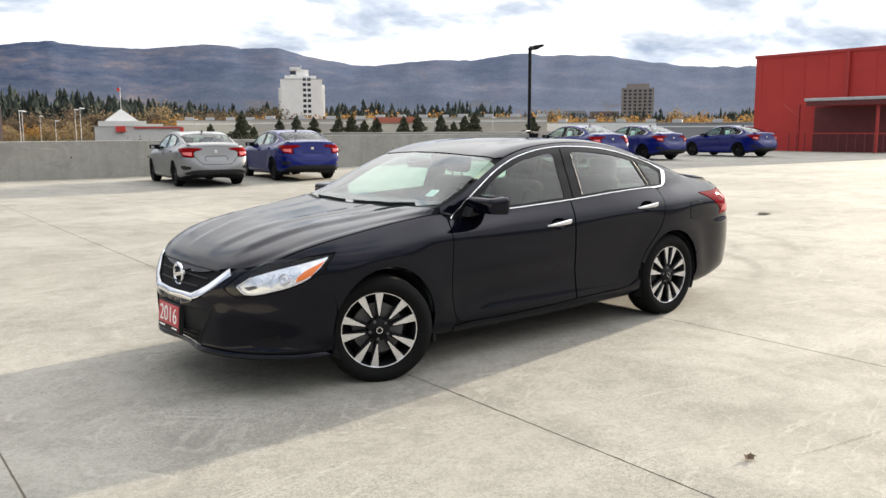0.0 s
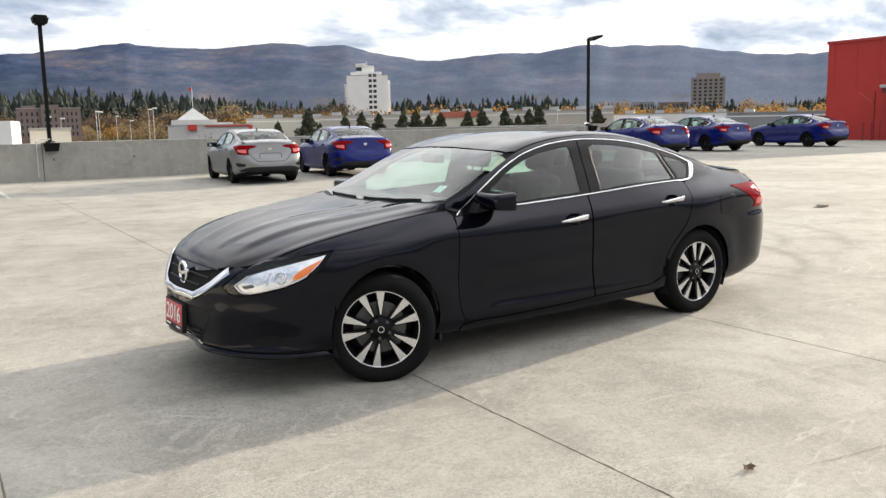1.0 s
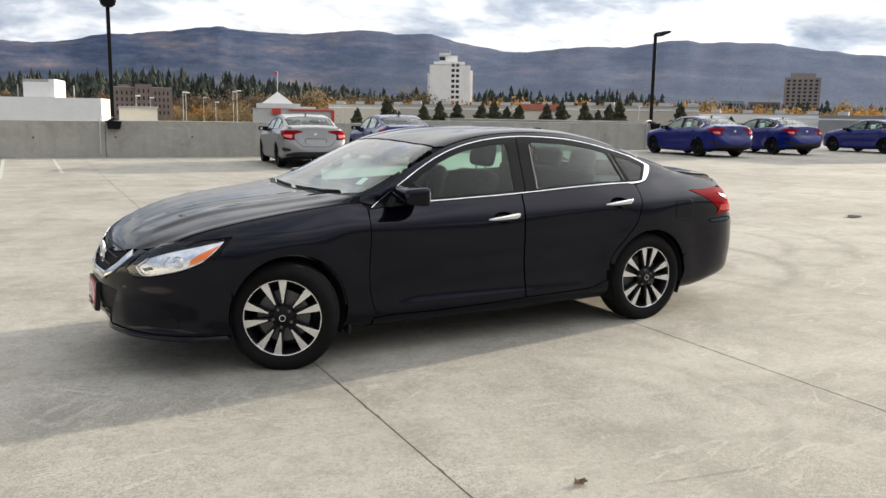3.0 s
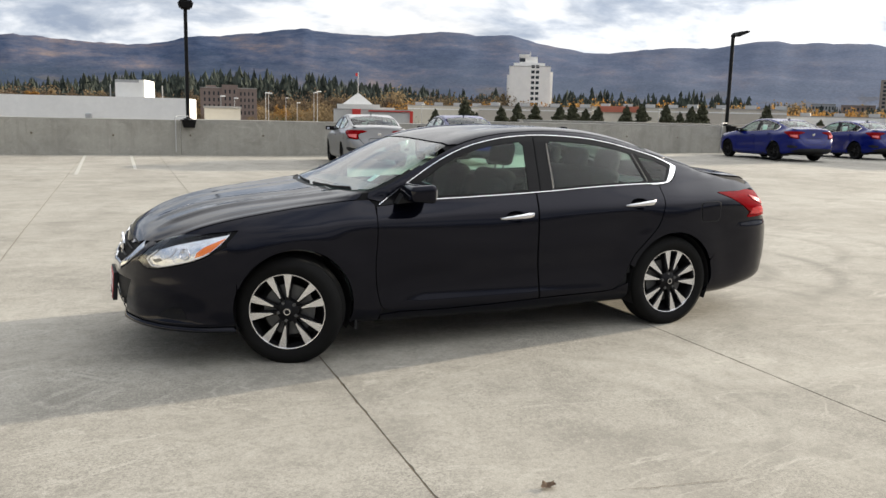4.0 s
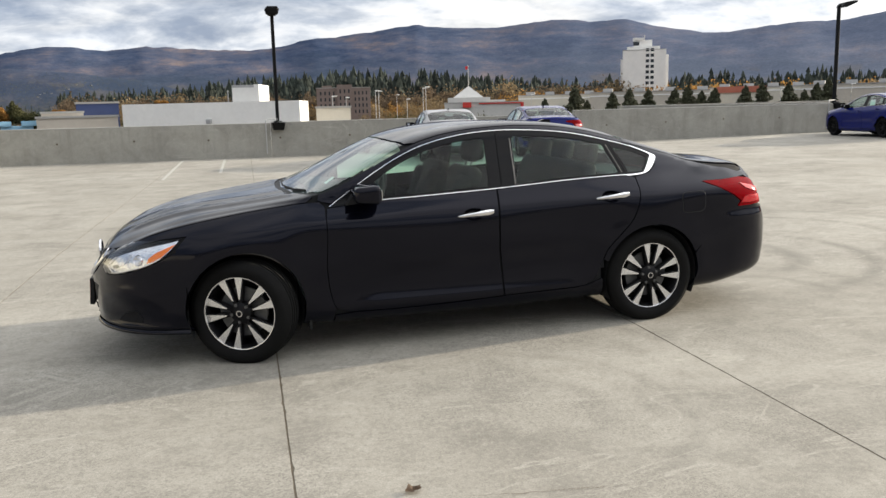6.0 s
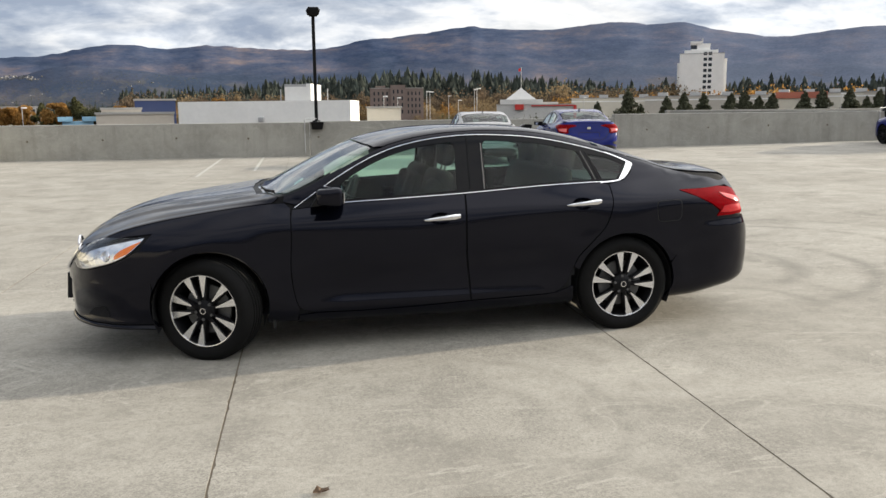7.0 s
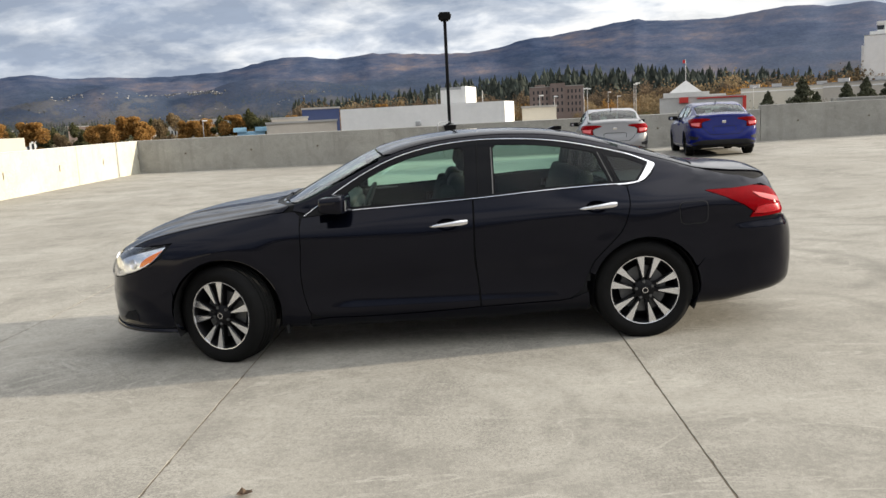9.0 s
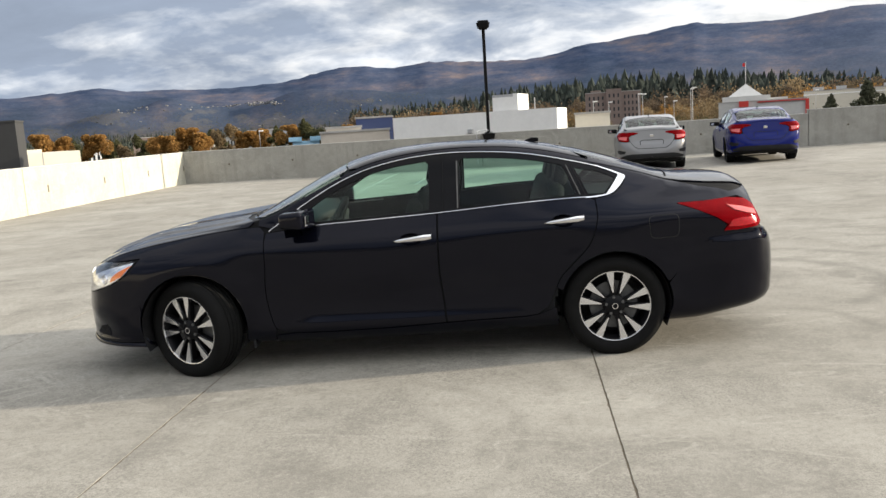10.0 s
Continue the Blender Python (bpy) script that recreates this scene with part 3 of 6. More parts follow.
def dead_leaf(x, y, turn, size=0.10, mat=None, label="curled brown dead leaf lying on the concrete"):
    bm = bmesh.new()
    rng = random.Random(int(x * 100))
    n = 14
    ring = [bm.verts.new((size * 0.5 * math.cos(2 * math.pi * i / n) * (0.75 + 0.5 * rng.random()), size * 0.28 * math.sin(2 * math.pi * i / n) * (0.6 + 0.8 * rng.random()), 0.006 + 0.022 * rng.random())) for i in range(n)]
    mid = bm.verts.new((0, 0, 0.004))
    for i in range(n):
        bm.faces.new((ring[i], ring[(i + 1) % n], mid))
    bmesh.ops.solidify(bm, geom=bm.faces[:], thickness=0.002)
    tagged(part("dead_leaf", bm, mat or LEAF_DEAD, at=pose(x, y, deck_z(x), 0, 0, turn)), label, "leaf", "leaves on the deck")


def crack(points, width):
    """A fine jagged crack: a narrow dark sliver that tapers to its ends."""
    rng = random.Random(8)
    pts = dense_line(points, 0.03, rng, 0.006)
    n = len(pts)
    verts, faces = [], []
    for i, (x, y) in enumerate(pts):
        w = width * math.sin(math.pi * (0.06 + 0.9 * i / n)) * rng.uniform(0.4, 1.0)
        verts += [(x, y - w / 2, 0.003), (x, y + w / 2, 0.003)]
    for i in range(n - 1):
        faces.append((2 * i, 2 * i + 2, 2 * i + 3, 2 * i + 1))
    put_part("crack", mesh_of("crack", verts, faces, SEAL), floor, "fine dark crack in the concrete")


def dense_line(points, step, rng, shake):
    out = []
    for (x0, y0), (x1, y1) in zip(points, points[1:]):
        k = max(1, int(math.hypot(x1 - x0, y1 - y0) / step))
        out += [(x0 + (x1 - x0) * j / k + rng.uniform(-shake, shake), y0 + (y1 - y0) * j / k + rng.uniform(-shake, shake)) for j in range(k)]
    return out


crack([(3.52, 1.92), (3.75, 1.87), (4.0, 1.83), (4.23, 1.80)], 0.0045)
dead_leaf(3.357, 2.02, 10, 0.078)
# unidentified dark mark on the deck, drawn with the leaf's shape
dead_leaf(12.9, 7.5, 12, 0.30, DARK_MARK, "small flat dark mark on the concrete")

# ---- cars ----
from mathutils.bvhtree import BVHTree
from mathutils.geometry import delaunay_2d_cdt


ARCH_F, ARCH_R, ARCH = (0.02, 0.312), (2.785, 0.318), 0.362


class Shape:
    """The outer surface of a saloon car: a smooth skin over cross-sections. x runs from nose to tail with the front axle at 0, z is up, and
    the half-width lies to either side. k stretches it along x."""
    PER = 12
    X0, X1 = -.945, 3.92
    TOP = [(-.945, .45), (-.937, .495), (-.908, .55), (-.868, .61), (-.835, .668), (-.80, .712), (-.745, .754), (-.60, .822), (-.42, .880), (-.22, .916), (0, .941), (.2, .963), (.36, .992),
           (.5, 1.066), (.7, 1.17), (.9, 1.267), (1.05, 1.326), (1.25, 1.372), (1.45, 1.398), (1.7, 1.411), (1.95, 1.410), (2.2, 1.395), (2.45, 1.358), (2.65, 1.315),
           (2.85, 1.258), (3.05, 1.190), (3.25, 1.126), (3.35, 1.108), (3.5, 1.096), (3.65, 1.084), (3.705, 1.068), (3.74, .97), (3.785, .80), (3.838, .715), (3.888, .645), (3.912, .57), (3.92, .49)]
    LOW = [(-.945, .435), (-.937, .37), (-.905, .275), (-.85, .21), (-.78, .185), (-.4, .165), (.4, .145), (1.5, .145), (2.4, .165), (3.1, .165), (3.3, .172), (3.5, .20), (3.75, .240), (3.85, .268), (3.893, .315), (3.914, .39), (3.92, .47)]
    WIDE = [(-.945, 0), (-.94, .13), (-.918, .27), (-.87, .42), (-.785, .60), (-.66, .755), (-.48, .852), (-.25, .893), (0, .905), (.6, .900), (1.5, .900), (2.4, .905), (2.8, .912),
            (3.1, .904), (3.4, .878), (3.6, .838), (3.71, .795), (3.79, .728), (3.845, .63), (3.885, .48), (3.91, .28), (3.92, 0)]
    BELT = [(-.945, .440), (-.915, .51), (-.867, .575), (-.775, .665), (-.61, .750), (-.49, .800), (-.31, .845), (-.13, .877), (.06, .906), (.24, .928), (.43, .945), (.7, .946), (1.17, .958), (1.69, .98),
            (2.14, 1.008), (2.5, 1.022), (2.9, 1.03), (3.2, 1.045), (3.42, 1.035), (3.55, 1.008), (3.65, .965), (3.725, .86), (3.78, .755), (3.835, .695), (3.888, .625), (3.912, .555), (3.92, .48)]
    BELT_IN = [(-.945, .95), (-.8, .93), (-.5, .915), (0, .895), (.5, .905), (1.2, .925), (2.0, .925), (2.8, .882), (3.2, .838), (3.6, .87), (3.92, .95)]
    RAIL = [(-.945, 0), (-.915, .18), (-.86, .34), (-.775, .485), (-.6, .615), (-.3, .68), (0, .71), (.3, .755), (.5, .80), (.65, .792), (.8, .765), (1.0, .72), (1.2, .682), (1.5, .647), (1.8, .635), (2.1, .633),
            (2.4, .638), (2.7, .652), (3.0, .675), (3.3, .69), (3.55, .665), (3.70, .58), (3.80, .42), (3.87, .26), (3.92, 0)]
    RAIL_Z = [(-.945, .445), (-.915, .52), (-.86, .602), (-.82, .660), (-.775, .704), (-.6, .786), (-.3, .876), (0, .922), (.3, .962), (.45, .982), (.6, 1.026), (.8, 1.122), (1.0, 1.22), (1.2, 1.30), (1.4, 1.345), (1.6, 1.368),
              (1.85, 1.378), (2.1, 1.368), (2.35, 1.334), (2.6, 1.274), (2.8, 1.214), (3.0, 1.150), (3.2, 1.088), (3.4, 1.065), (3.58, 1.048), (3.68, 1.015), (3.73, .93), (3.78, .78), (3.835, .705), (3.888, .635), (3.912, .562), (3.92, .482)]

    def __init__(self, k=1.0, kz=1.0, kw=1.0, sculpt=False):
        self.k, self.kz, self.kw = k, kz, kw
        self.f = {n: pchip(v) for n, v in (("top", self.TOP), ("low", self.LOW), ("wide", self.WIDE), ("belt", self.BELT), ("belt_in", self.BELT_IN), ("rail", self.RAIL), ("rail_z", self.RAIL_Z))}
        ends = 0.45 * (1 - np.cos(np.linspace(0, math.pi / 2, 40)))
        xs = np.concatenate([self.X0 + ends, np.linspace(self.X0 + .45, self.X1 - .45, 170)[1:-1], self.X1 - ends[::-1]])
        rows = []
        for x in xs:
            rows.append(self.section(x))
        self.xs = xs
        half = len(rows[0])
        ring = [[(x, -y, z) for y, z in row] + [(x, y, z) for y, z in row[::-1][1:]] for x, row in zip(xs, rows)]
        n = len(ring[0])
        v = np.array(ring)
        # pressed ridges along the bonnet and a swage line along the doors
        x, y, z = v[:, :, 0], v[:, :, 1], v[:, :, 2]
        upper = np.clip((z - .74) / .06, 0, 1)
        fade = np.clip((x + .86) / .25, 0, 1) * np.clip((.42 - x) / .12, 0, 1) * upper
        for at_y, tall, broad, steep in ((.43 + .2 * (x + .7), .017, .20, .042), (.15 + .15 * (x + .86), .011, .13, .036)):
            d = np.abs(y) - at_y
            z += fade * tall * np.where(d < 0, np.clip(1 + d / broad, 0, 1) ** 1.2, np.clip(1 - d / steep, 0, 1) ** 1.2)
        # flared wheel arches, a shoulder crease over each axle, hollow door skins and a fuller sill
        flank = np.sign(y) * np.clip((np.abs(y) - .55) / .15, 0, 1)
        push = 0 * x
        for (cx, cz), tall in ((ARCH_F, .014), (ARCH_R, .013)):
            far = np.hypot(x - cx, z - cz) - ARCH
            push += tall * np.where(far < .015, 1.0, np.exp(-((far - .015) / .125) ** 2)) * np.clip((z - .22) / .12, 0, 1)
        for line, fade, tall in ((.775 + .055 * (x + .4), np.clip((x + .62) / .25, 0, 1) * np.clip((1.5 - x) / 1.0, 0, 1), .009),
                                 (.835 + .040 * (x - 1.6), np.clip((x - 1.3) / .9, 0, 1) * np.clip((3.6 - x) / .3, 0, 1), .008)):
            d = z - line
            push += fade * tall * np.where(d > 0, np.clip(1 - d / .075, 0, 1) ** 1.3, np.clip(1 + d / .16, 0, 1) ** 1.5)
        doors = np.clip((x - .45) / .4, 0, 1) * np.clip((2.55 - x) / .4, 0, 1)
        push += doors * (-.012 * np.exp(-((z - (.43 + .03 * x)) / .09) ** 2) + .010 * np.exp(-((z - .285) / .04) ** 2))
        # the rear bumper stands out below a ledge under the lamps
        push += .012 * np.clip((x - 3.25) / .3, 0, 1) * np.clip((.735 - z) / .035, 0, 1) * np.clip((z - .25) / .2, 0, 1)
        y += flank * push
        if sculpt:
            # a hollow round the fog lamp, a splitter lip below it and a fuller edge under the headlight
            ang = np.degrees(np.arctan2(np.abs(y), .1 - x))
            front = np.clip((-.30 - x) / .12, 0, 1)
            push = -.014 * np.exp(-((z - .315) / .045) ** 2) * np.exp(-((ang - 43) / 9) ** 2)
            push += .022 * np.exp(-((z - .222) / .026) ** 2) * np.clip((64 - ang) / 8, 0, 1) * np.clip((ang - 8) / 10, 0, 1)
            push += .009 * np.exp(-((z - .435) / .06) ** 2) * np.exp(-((ang - 41) / 14) ** 2)
            push += .006 * np.exp(-((ang - 27) / 3.2) ** 2) * np.clip((.50 - z) / .06, 0, 1) * np.clip((z - .22) / .08, 0, 1)
            reach = np.maximum(np.hypot(y, .1 - x), .1)
            gain = 1 + front * push / reach
            v[:, :, 0] = .1 - (.1 - x) * gain
            v[:, :, 1] = y * gain
        v[:, :, 0] *= k
        v[:, :, 1] *= kw
        v[:, :, 2] *= kz
        self.n, self.half = n, half
        self.v = v.reshape(-1, 3)
        du = np.gradient(v, axis=0)
        dv = np.gradient(v, axis=1)
        nor = np.cross(dv, du)
        nor /= np.maximum(np.linalg.norm(nor, axis=2, keepdims=True), 1e-9)
        if nor[len(xs) // 2, n // 2, 2] < 0:
            nor = -nor
        self.nor = nor.reshape(-1, 3)
        self.faces = [(i * n + j, i * n + j + 1, (i + 1) * n + j + 1, (i + 1) * n + j) for i in range(len(xs) - 1) for j in range(n - 1)]
        tri = []
        for a, b, c, d in self.faces:
            tri += [(a, b, c), (a, c, d)]
        self.tri = tri
        self.bvh = BVHTree.FromPolygons([tuple(q) for q in self.v], tri)

    def section(self, x):
        g = {n: float(f(x)) for n, f in self.f.items()}
        low, belt, w = g["low"], g["belt"], g["wide"]
        h = belt - low
        wb, wc, zc, zt = w * g["belt_in"], min(g["rail"], w * g["belt_in"] * 0.985 + 1e-4), g["rail_z"], g["top"]
        wr = w * 0.955
        cabin = min(1.0, max(0.0, (zc - belt) / 0.2))
        p = [(0, low), (0.8 * wr, low), (wr, low + min(.06, .2 * h)), (w * .988, low + .32 * h), (w, low + .60 * h), (w * 0.984, low + .85 * h), (wb, belt),
             ((wb + wc) / 2 + 0.012 * cabin, (belt + zc) / 2), (wc, zc), (wc * .55, zc + .74 * (zt - zc)), (0, zt)]
        full = [(-p[1][0], p[1][1])] + p + [(-p[9][0], p[9][1])]
        s = spline(full, self.PER)
        return [(abs(a) if i else 0.0, b) for i, (a, b) in enumerate(s[self.PER:len(s) - self.PER])]

    def cast(self, proj, u, z, side):
        """The place and the normal on the skin for a point of a flat drawing: side view (x, z), top view (x, y), front view (y, z), or
        round the nose or the tail (angle in degrees, z)."""
        if proj == "side":
            o, d = Vector((u, side * 3.0, z)), Vector((0, -side, 0))
        elif proj == "top":
            o, d = Vector((u, z, 4.0)), Vector((0, 0, -1))
        elif proj == "front":
            o, d = Vector((-4.0, u, z)), Vector((1, 0, 0))
        elif proj == "rear":
            o, d = Vector((8.0, u, z)), Vector((-1, 0, 0))
        elif proj == "nose":
            a = radians(u)
            d = Vector((math.cos(a), -side * math.sin(a), 0))
            o = Vector((0.1 * self.k, 0, z)) - 4 * d
        else:
            a = radians(u)
            d = Vector((-math.cos(a), -side * math.sin(a), 0))
            o = Vector((2.6 * self.k, 0, z)) - 4 * d
        hit, _, i, _ = self.bvh.ray_cast(o, d)
        if hit is None:
            near = o + d * (3.0 - 0.85) if proj == "side" else o + d * 3
            hit, _, i, _ = self.bvh.find_nearest(near)
        a, b, c = self.tri[i]
        va, vb, vc = (Vector(self.v[q]) for q in (a, b, c))
        e0, e1, e2 = vb - va, vc - va, hit - va
        d00, d01, d11, d20, d21 = e0.dot(e0), e0.dot(e1), e1.dot(e1), e2.dot(e0), e2.dot(e1)
        den = d00 * d11 - d01 * d01
        if abs(den) < 1e-14:
            return hit, Vector(self.nor[a])
        flat = e0.cross(e1).normalized()
        if flat.dot(d) > 0:
            flat = -flat
        s, t = (d11 * d20 - d01 * d21) / den, (d00 * d21 - d01 * d20) / den
        n = Vector((1 - s - t) * self.nor[a] + s * self.nor[b] + t * self.nor[c]).normalized()
        return hit, n if n.dot(flat) > .4 else flat

    def along(self, x):
        """A length along the larger car, brought to this one; behind the rear axle it shrinks with the tail."""
        return (x if x < 3.2 else 3.2 + (x - 3.2) * (self.X1 - 3.2) / (Shape.X1 - 3.2)) * self.k

    def round_nose(self, x, z):
        return math.degrees(math.atan2(float(self.f["wide"](x / self.k)) * self.kw, 0.1 * self.k - x))

    def round_tail(self, x, z):
        return math.degrees(math.atan2(float(self.f["wide"](x / self.k)) * self.kw, x - 2.6 * self.k))


class CompactShape(Shape):
    """The skin of the smaller saloons: a shorter, more upright tail."""
    X1 = 3.845
    TOP = [p for p in Shape.TOP if p[0] < 3.3] + [(3.4, 1.105), (3.52, 1.10), (3.60, 1.085), (3.628, 1.03), (3.66, .90), (3.70, .76), (3.77, .66), (3.82, .54), (3.845, .42)]
    LOW = [p for p in Shape.LOW if p[0] < 3.0] + [(3.1, .2), (3.5, .24), (3.70, .28), (3.80, .32), (3.835, .36), (3.845, .405)]
    WIDE = [p for p in Shape.WIDE if p[0] < 3.2] + [(3.3, .888), (3.5, .85), (3.62, .80), (3.72, .71), (3.79, .57), (3.83, .36), (3.845, 0)]
    BELT = [p for p in Shape.BELT if p[0] < 3.0] + [(3.2, 1.055), (3.4, 1.058), (3.52, 1.03), (3.60, .96), (3.65, .84), (3.70, .74), (3.76, .65), (3.82, .52), (3.845, .412)]
    BELT_IN = [p for p in Shape.BELT_IN if p[0] < 3.7] + [(3.845, .95)]
    RAIL = [p for p in Shape.RAIL if p[0] < 3.4] + [(3.5, .68), (3.62, .60), (3.72, .43), (3.80, .26), (3.845, 0)]
    RAIL_Z = [p for p in Shape.RAIL_Z if p[0] < 3.1] + [(3.2, 1.093), (3.4, 1.085), (3.54, 1.07), (3.61, 1.03), (3.65, .92), (3.70, .78), (3.76, .67), (3.82, .53), (3.845, .415)]


def inside(p, poly):
    x, y = p
    hit = False
    for (x0, y0), (x1, y1) in zip(poly, poly[1:] + poly[:1]):
        if (y0 > y) != (y1 > y) and x < (x1 - x0) * (y - y0) / (y1 - y0) + x0:
            hit = not hit
    return hit


def dense(poly, step, closed=True):
    out = []
    n = len(poly)
    for i in range(n if closed else n - 1):
        a, b = np.array(poly[i]), np.array(poly[(i + 1) % n])
        k = max(1, int(np.linalg.norm(b - a) / step))
        out += [tuple(a + (b - a) * j / k) for j in range(k)]
    return out


def panel(name, shape, proj, outline, mat, parent, side=-1, off=0.0, lip=0.014, step=0.035, holes=(), label="", scale=1.0, solid=0.0):
    """A pressed panel that follows the car's skin inside an outline, with its edge turned inwards. scale: metres to a unit of the outline's first number."""
    poly = dense([(u * scale, z) for u, z in outline], step)
    hole = [dense([(u * scale, z) for u, z in h], step) for h in holes]
    us, zs = [p[0] for p in poly], [p[1] for p in poly]
    pts, cons = [], []
    for loop in [poly] + hole:
        b = len(pts)
        pts += loop
        cons += [(b + i, b + (i + 1) % len(loop)) for i in range(len(loop))]
    edge_n = len(pts)
    rng = random.Random(3)
    edge_pts = np.array(pts)
    for u in np.arange(min(us), max(us), step):
        for z in np.arange(min(zs), max(zs), step):
            q = (u + 0.02 * step * rng.random(), z + 0.02 * step * rng.random())
            if inside(q, poly) and not any(inside(q, h) for h in hole) and np.min(np.sum((edge_pts - q) ** 2, axis=1)) > (0.5 * step) ** 2:
                pts.append(q)
    res = delaunay_2d_cdt([Vector(p) for p in pts], cons, [], 0, 1e-6)
    rv, rf = [tuple(v) for v in res[0]], res[2]
    keep = []
    for f in rf:
        c = (sum(rv[i][0] for i in f) / 3, sum(rv[i][1] for i in f) / 3)
        if inside(c, poly) and not any(inside(c, h) for h in hole):
            keep.append(tuple(f))
    used = sorted({i for f in keep for i in f})
    index = {o: i for i, o in enumerate(used)}
    verts, nors = [], []
    for i in used:
        p, n = shape.cast(proj, rv[i][0] / scale, rv[i][1], side)
        verts.append(p + n * off)
        nors.append(n)
    faces = [tuple(index[i] for i in f) for f in keep]
    if faces:
        a, b, c = (verts[i] for i in faces[len(faces) // 2])
        if (b - a).cross(c - a).dot(nors[faces[len(faces) // 2][0]]) < 0:
            faces = [f[::-1] for f in faces]
    count = {}
    for f in faces:
        for a, b in zip(f, f[1:] + f[:1]):
            count[(a, b)] = 1
    rim = [(a, b) for a, b in count if (b, a) not in count]
    top = len(verts)
    made = {}
    for a, b in rim:
        for i in (a, b):
            if i not in made:
                made[i] = len(verts)
                verts.append(verts[i].copy())
                verts.append(verts[i] - nors[i] * lip)
                nors += [Vector((0, 0, 0))] * 2
        faces.append((made[b], made[a], made[a] + 1, made[b] + 1))
    me = mesh_of(name, verts, faces, mat, True)
    me.normals_split_custom_set_from_vertices([tuple(n) for n in nors])
    return put_part(name, me, parent, label)


def strip(name, shape, proj, line, width, height, mat, parent, side=-1, label="", closed=False, scale=1.0):
    """A thin moulding that lies on the skin along a line; width: one number or one for each end."""
    pts = dense([(u * scale, z) for u, z in line], 0.025, closed)
    if not closed:
        pts.append((line[-1][0] * scale, line[-1][1]))
    hits = [shape.cast(proj, u / scale, z, side) for u, z in pts]
    n = len(hits)
    bm = bmesh.new()
    rings = []
    for i, (p, nor) in enumerate(hits):
        a = hits[i - 1][0] if i or closed else p
        b = hits[(i + 1) % n][0] if i + 1 < n or closed else p
        t = (b - a).normalized()
        s = nor.cross(t).normalized()
        w = width if not isinstance(width, tuple) else width[0] + (width[1] - width[0]) * i / (n - 1)
        rings.append([bm.verts.new(p + s * du * w / 2 + nor * dn) for du, dn in ((-1, -.004), (-1, height * .55), (-.6, height), (.6, height), (1, height * .55), (1, -.004))])
    for a, b in list(zip(rings, rings[1:])) + ([(rings[-1], rings[0])] if closed else []):
        for k in range(6):
            bm.faces.new((a[k], a[(k + 1) % 6], b[(k + 1) % 6], b[k]))
    if not closed:
        bm.faces.new(rings[0])
        bm.faces.new(rings[-1])
    bmesh.ops.recalc_face_normals(bm, faces=bm.faces[:])
    return part(name, bm, mat, parent, label, smooth=True, sharp=50)


def sector(r0, r1, a0, a1, b0, b1, y0, y1, bevel=0.0):
    """A spoke: a flat wedge from radius r0 (angles a0..a1) to r1 (angles b0..b1), facing -y."""
    def p(r, a, y):
        return (r * math.cos(radians(a)), y, r * math.sin(radians(a)))
    bm = bmesh.new()
    vs = [bm.verts.new(q) for q in (p(r0, a0, y0), p(r0, a1, y0), p(r1, b1, y0), p(r1, b0, y0), p(r0, a0, y1), p(r0, a1, y1), p(r1, b1, y1), p(r1, b0, y1))]
    for f in ((0, 1, 2, 3), (7, 6, 5, 4), (0, 4, 5, 1), (1, 5, 6, 2), (2, 6, 7, 3), (3, 7, 4, 0)):
        bm.faces.new([vs[i] for i in f])
    bmesh.ops.recalc_face_normals(bm, faces=bm.faces[:])
    return bm


